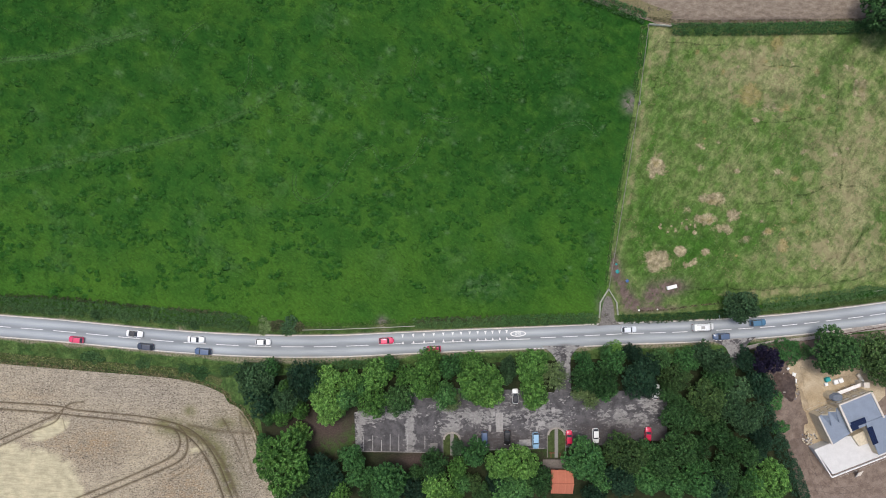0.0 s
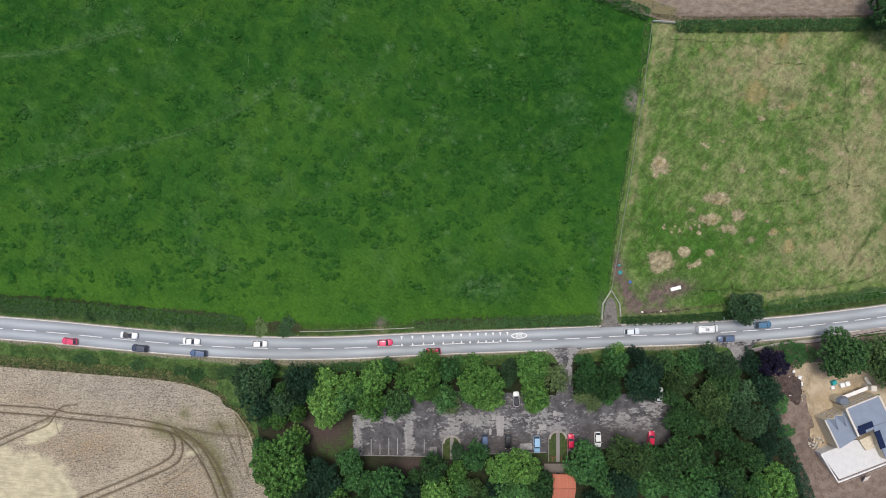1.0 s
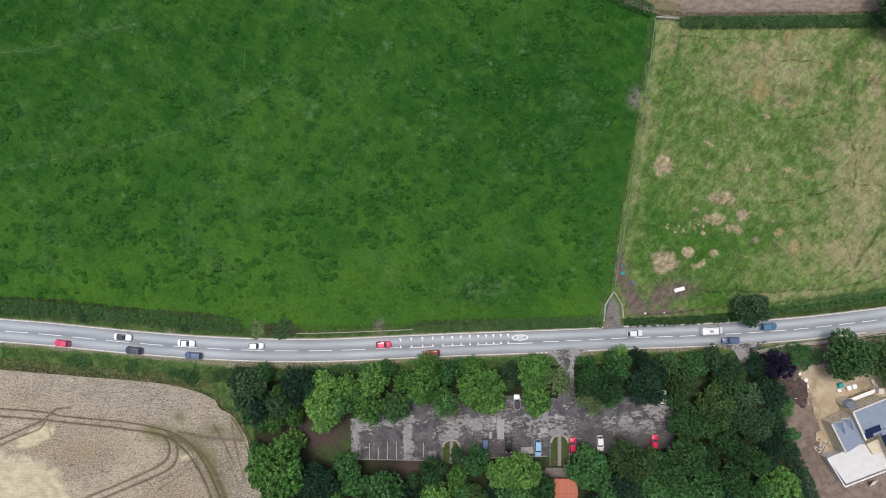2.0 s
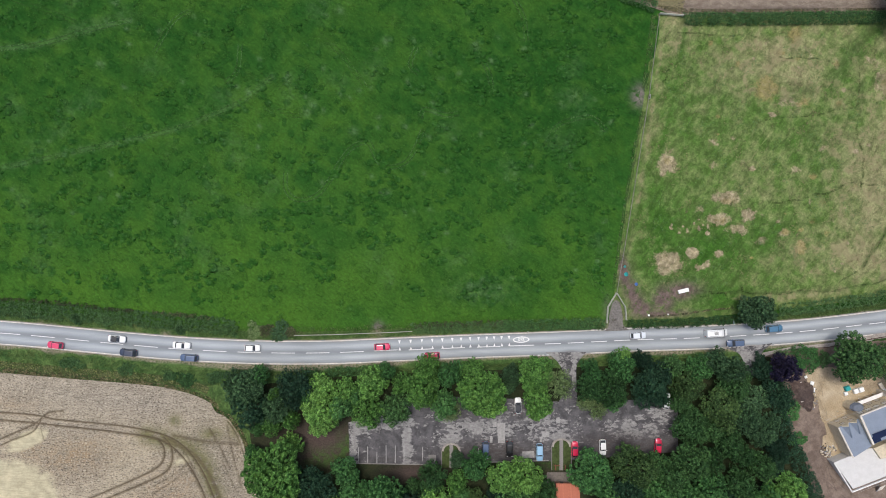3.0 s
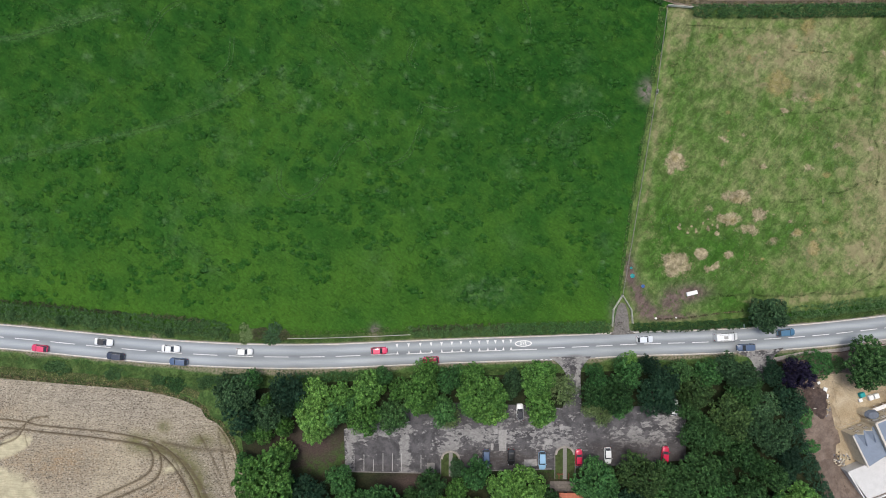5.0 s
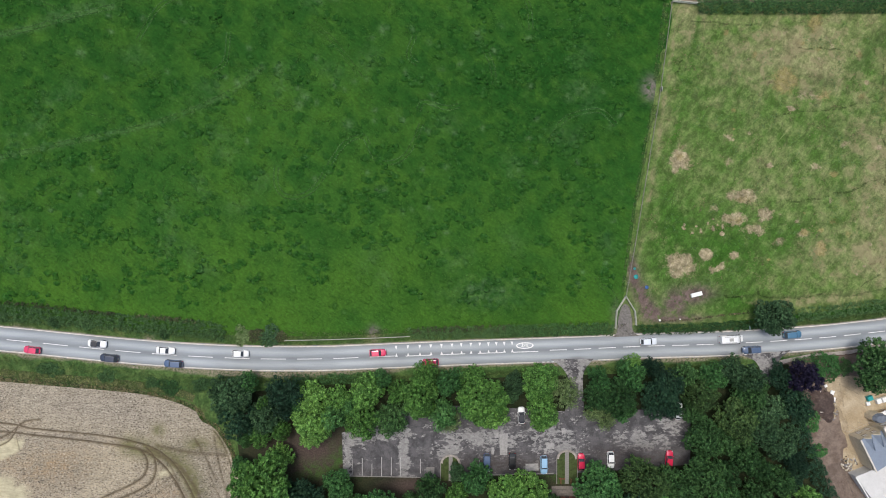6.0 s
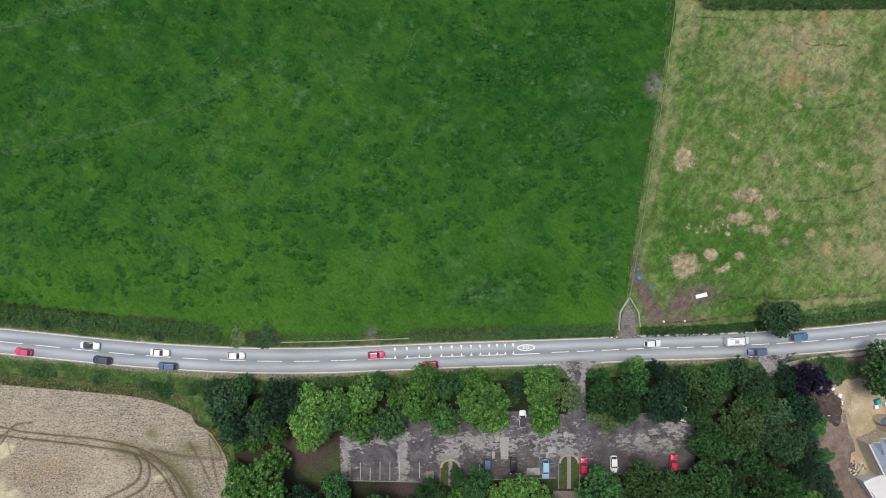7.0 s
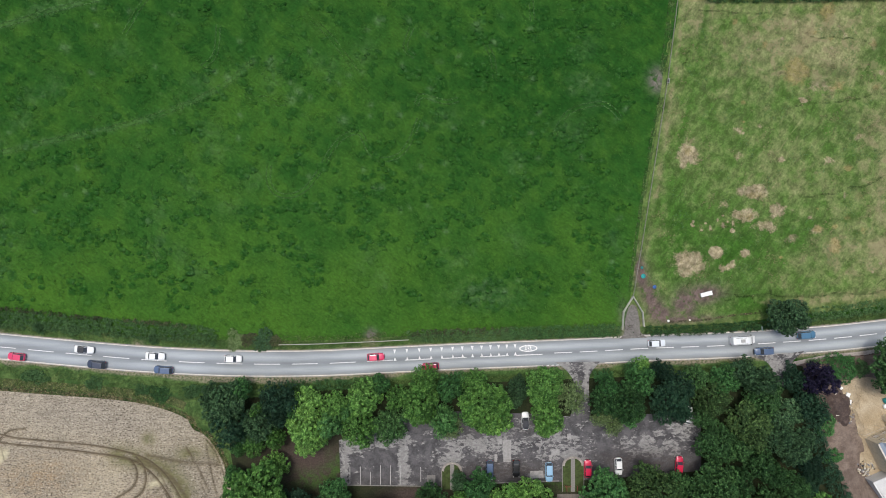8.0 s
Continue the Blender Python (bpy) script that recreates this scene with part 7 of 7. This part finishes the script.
loft(bm, [[(x, y, 2.9) for x, y in bay], [(BX + (x - BX) * 0.72, BY + (y - BY) * 0.72, 3.7) for x, y in bay]])
part("bay_roof", bm, LEAD, house, "dark slate bay roof")
PX, PY = (114.32, -36.73)
part("pier", boxes(((PX, PY, 1.9), (1.2, 1.2, 3.8)), bevel=0.06), COPING, house, "square pale stone pier")
part("pier_cap", boxes(((PX, PY, 3.9), (1.5, 1.5, 0.2)), bevel=0.05), COPING, house, "pale stone cap")
# West wing with two gabled wall dormers
G1, H1, I1, J1 = (100.89, -44.98), (106.36, -42.55), (108.95, -49.38), (104.24, -52.42)
part("west_wing", prism((G1, H1, I1, J1), 0.0, 4.35), STONE, house)
slab_on((G1, H1, I1, J1), (4.5, 4.5, 5.2, 5.2), 0.18, MEMBRANE, house, "wing_roof", "smooth blue-grey roof membrane")
beam((*G1, 4.48), (*J1, 5.18), 0.35, 0.2, COPING, house, "coping", "pale stone coping")
IN = (Vector(D) - Vector(A)).normalized()
ALONG = (Vector(H1) - Vector(G1)).normalized()
for share in (0.32, 0.70):
    p = Vector(G1).lerp(Vector(H1), share)
    q = p + IN * 3.4
    a, b = p - ALONG * 1.1 - IN * 0.12, p + ALONG * 1.1 - IN * 0.12
    top = p - IN * 0.12
    bm = bmesh.new()
    loft(bm, [[(a.x, a.y, 4.2), (b.x, b.y, 4.2), (top.x, top.y, 5.75)], [(a.x + IN.x * 0.3, a.y + IN.y * 0.3, 4.2), (b.x + IN.x * 0.3, b.y + IN.y * 0.3, 4.2), (top.x + IN.x * 0.3, top.y + IN.y * 0.3, 5.75)]])
    part("gable", bm, STONE, house, "small stone gable")
    a, b, top = a + IN * 0.3, b + IN * 0.3, top + IN * 0.3
    bm = bmesh.new()
    loft(bm, [[(a.x, a.y, 4.4), (b.x, b.y, 4.4), (top.x, top.y, 5.62)], [(q.x - 0.06, q.y, 4.9), (q.x + 0.06, q.y, 4.9), (q.x, q.y, 5.3)]])
    part("dormer_roof", bm, MEMBRANE, house, "small gabled dormer under membrane")
# Window openings in the walls that face the road and the wood
FRAME = plain("brown_window_frame", (0.22, 0.17, 0.12), 0.5, 0, 0.05, 0.5)
# Pale cream base imitates bright sky reflected in the panes.
PANE = glossy(plain("window_glass_painted_sky", (0.70, 0.67, 0.62), 0.15, 0, 0.05, 0.5))


def window_on(p, q, share, z, width, height):
    """A framed window set proud on the wall from p to q."""
    a, b = Vector(p), Vector(q)
    c, d = a.lerp(b, share), (b - a).normalized()
    turn = math.degrees(math.atan2(d.y, d.x))
    frame_ob = part("window", boxes(((-width / 2, 0, 0), (0.09, 0.1, height)), ((width / 2, 0, 0), (0.09, 0.1, height)), ((0, 0, height / 2), (width, 0.1, 0.09)), ((0, 0, -height / 2), (width + 0.2, 0.16, 0.09)), ((0, 0, 0), (0.06, 0.08, height))), FRAME, house, "brown timber window frame")
    frame_ob.matrix_basis = pose(c.x, c.y, z, 0, 0, turn)
    part("pane", boxes(((0, 0, 0), (width, 0.05, height))), PANE, frame_ob, "pane coloured pale in place of reflected sky")


for share in (0.12, 0.36, 0.60, 0.84):
    window_on(A, B, share, 4.2, 1.3, 1.3)
    window_on(A, B, share, 1.5, 1.2, 1.3)
for share in (0.32, 0.70):
    window_on(G1, H1, share, 3.6, 1.0, 1.2)
    window_on(G1, H1, share, 1.4, 1.0, 1.2)
    window_on(B, C, share, 1.6, 1.3, 1.3)
    window_on(B, C, share, 4.1, 1.1, 1.1)
# East roof with solar panels
K1, L1, M1, N1 = (112.28, -46.21), (117.70, -44.10), (121.62, -52.96), (116.49, -55.08)
part("east_wing", prism((K1, L1, M1, N1), 0.0, 5.2), STONE, house)
slab_on((K1, L1, M1, N1), (6.3, 6.3, 5.4, 5.4), 0.2, MEMBRANE, house, "east_roof", "smooth blue-grey roof membrane")


def solar(cx, cy, z, turn, tilt, nx, ny, drop=0.0):
    ob = thing("solar_panel_array", "dark blue solar panels on the roof", "solar panel", pose(cx, cy, z, tilt, drop, turn))
    for i in range(nx):
        for j in range(ny):
            part("panel", boxes(((1.02 * (i - (nx - 1) / 2), 1.62 * (j - (ny - 1) / 2), 0), (1.0, 1.6, 0.05)), bevel=0.008), PANEL, ob)


solar(*(110.49, -46.15), 6.26, 21, 0, 4, 1)
solar(*(109.43, -47.35), 6.27, 21, 0, 2, 1)
solar(*(114.39, -49.67), 6.02, -67, 0, 5, 1, 5.2)
# South deck
DECK = ((100.92, -54.45), (109.82, -50.77), (115.65, -50.46), (120.56, -55.52), (105.83, -61.20))
part("deck", prism(DECK, 0.0, 2.9), SLAB, house, "pale grey flat deck")
part("south_wall", prism(((110.63, -50.58), (113.99, -49.05), (115.22, -52.41), (112.47, -53.33)), 0.0, 3.6), STONE, house)
beam((*(105.53, -61.97), 2.7), (*(122.09, -55.52), 2.7), 0.35, 0.35, WHITE_PAINT, house, "deck_edge", "white deck edge board")
beam((*(100.92, -54.60), 2.8), (*(105.53, -61.97), 2.8), 0.25, 0.25, WHITE_PAINT, house, "deck_edge", "white deck edge board")
steps = thing("scaffold_stair", "pale scaffold stair against the deck", "stairs", pose(*(113.79, -60.84), 0.05, 0, 0, 21))
for i in range(8):
    part("tread", boxes(((0, -0.26 * i, 2.4 - 0.3 * i), (1.3, 0.28, 0.05)), bevel=0.008), COPING, steps)
for s in (-1, 1):
    bm = bmesh.new()
    loft(bm, [[(s * 0.68 - 0.04, 0.2, 2.4), (s * 0.68 + 0.04, 0.2, 2.4), (s * 0.68 + 0.04, 0.2, 2.6), (s * 0.68 - 0.04, 0.2, 2.6)], [(s * 0.68 - 0.04, -2.1, 0.0), (s * 0.68 + 0.04, -2.1, 0.0), (s * 0.68 + 0.04, -2.1, 0.2), (s * 0.68 - 0.04, -2.1, 0.2)]])
    part("stringer", bm, WHITE_PAINT, steps)
TUBE = plain("scaffold_tube", (0.50, 0.48, 0.45), 0.4, 0.7, 0.08, 0.3)
poles = thing("scaffolding", "bare steel scaffold tubes along the house front", "scaffolding", pose(0, 0, 0.06))
for p, q in (((99.06, -43.62), (105.42, -41.05)), ((106.70, -61.12), (121.03, -55.64))):
    a, b = Vector(p), Vector(q)
    n = max(2, round((b - a).length / 2.2))
    for i in range(n + 1):
        c = a.lerp(b, i / n)
        bm = bmesh.new()
        tube(bm, (c.x, c.y, 0), (c.x, c.y, 5.0), 0.03, 0.03, 6)
        part("standard", bm, TUBE, poles)
    for z in (2.6, 4.6):
        bm = bmesh.new()
        tube(bm, (*a, z), (*b, z), 0.03, 0.03, 6)
        part("ledger", bm, TUBE, poles)


def bulk(at, turn, size, material, label, name="pallet_stack", z=0.12):
    """A wrapped stack on a timber pallet."""
    l, w, h = size
    ob = thing(name, label, "building material", pose(at[0], at[1], z, 0, 0, turn))
    part("pallet", boxes(*[((x, 0, 0.05), (0.12, w, 0.1)) for x in np.linspace(-l / 2 + 0.06, l / 2 - 0.06, 4)]), RAIL_WOOD, ob, "timber pallet")
    bm = bmesh.new()
    loft(bm, [[(x * l / 2 * k, y * w / 2 * k, zz) for x, y in ((-1, -1), (0, -1.04), (1, -1), (1.03, 0), (1, 1), (0, 1.05), (-1, 1), (-1.03, 0))] for k, zz in ((0.94, 0.1), (1.0, 0.25), (1.0, h * 0.85), (0.86, h))])
    part("load", bm, material, ob)
    return ob


bulk((105.8, -35.9), 20, (1.3, 1.1, 1.1), TEAL, "teal wrapped stack on a pallet")
bulk((105.6, -37.3), 15, (0.9, 0.9, 0.6), WHITE_PLASTIC, "white wrapped sack on a pallet")
bulk((108.1, -36.6), 20, (1.2, 1.2, 0.9), WHITE_PLASTIC, "white bulk bag on a pallet")
bulk((109.5, -36.2), 20, (1.2, 1.2, 0.9), WHITE_PLASTIC, "white bulk bag on a pallet")
bulk((114.8, -35.3), -60, (1.8, 0.9, 0.7), COPING, "pale stone blocks on a pallet")
bulk((115.5, -36.2), -60, (1.2, 0.8, 0.5), WHITE_PLASTIC, "white wrapped boards on a pallet")
bulk((96.7, -34.8), 70, (1.4, 0.9, 0.5), WHITE_PLASTIC, "torn white builder's sack")
bulk((97.2, -36.4), 80, (1.2, 0.7, 0.4), WHITE_PLASTIC, "torn white builder's sack")
bulk((95.2, -33.0), 30, (0.7, 0.6, 0.4), WHITE_PLASTIC, "small white sack near the heap")
bulk((93.8, -39.1), 10, (0.8, 0.5, 0.3), COPING, "pale block lying on the heap", z=0.9)


def heap(at, rx, ry, turn, height, material, label, seed, dark=0.0):
    n = 26
    g = np.array([(x, y) for x in np.linspace(-1, 1, n) for y in np.linspace(-1, 1, n)])
    r = np.hypot(*g.T)
    wob = r * (1 + 0.7 * rough(g * 1.9, 1.0, seed + 2))
    z = height * np.clip(1 - wob**1.6, -0.1, 1) * (1 + 0.4 * rough(g * 3, 1.0, seed)) + 0.07 * height * rough(g * 9, 1.0, seed + 1) * (wob < 0.9)
    ob = mesh_object("soil_mound", np.column_stack([g * (rx, ry), z]), grid_faces(n, n), material, {"dark": np.clip(dark * (2.4 - 2.4 * wob), 0, 1)})
    if ob.data.polygons[0].normal.z < 0:
        ob.data.flip_normals()
    ob.matrix_basis = pose(at[0], at[1], 0.05, 0, 0, turn)
    return tagged(ob, label, "heap of soil")


heap((94.0, -37.9), 3.5, 4.3, 8, 1.7, TOPSOIL, "dark heap of dug topsoil", 3, 0.3)
heap((95.9, -46.7), 4.5, 6.5, 12, 0.8, MUD, "low heap of brown soil", 7, 0.08)
heap((101.6, -38.9), 3.4, 4.8, 15, 0.35, SAND, "low heap of pale sand", 9)
random.seed(21)
RUBBLE = [bm_mesh("rubble", boxes(((0, 0, 0), (random.uniform(0.3, 0.8), random.uniform(0.2, 0.5), random.uniform(0.1, 0.3))), bevel=0.05), m) for m in (COPING, STONE, KERB, DARK_WOOD, COPING, LEAD)]
junk = thing("rubble_pile", "loose pile of stone offcuts and boards", "rubble", pose(*(101.2, -52.3), 0.1))
for i in range(46):
    a, r = random.uniform(0, 6.28), random.uniform(0, 1) ** 0.7
    o = part("rubble", random.choice(RUBBLE), None, junk)
    o.location = (2.4 * r * math.cos(a), 2.0 * r * math.sin(a), 0.1 + 0.5 * (1 - r))
    o.rotation_euler = (random.uniform(-0.4, 0.4), random.uniform(-0.4, 0.4), random.uniform(0, 3))
spoil = thing("rubble_pile", "scattered pale stones and clods on the dug soil", "rubble", pose(94.6, -38.4, 0.08))
for i in range(60):
    a, r = random.uniform(0, 6.28), random.uniform(0.15, 1) ** 0.6
    o = part("rubble", RUBBLE[(0, 2, 3, 3, 5)[i % 5]], None, spoil)
    o.location = (3.2 * r * math.cos(a) + 0.8, 4.6 * r * math.sin(a), max(0.05, 1.3 * (1 - r)))
    o.rotation_euler = (random.uniform(-0.5, 0.5), random.uniform(-0.5, 0.5), random.uniform(0, 3))
    o.scale = [random.uniform(0.6, 1.3)] * 3
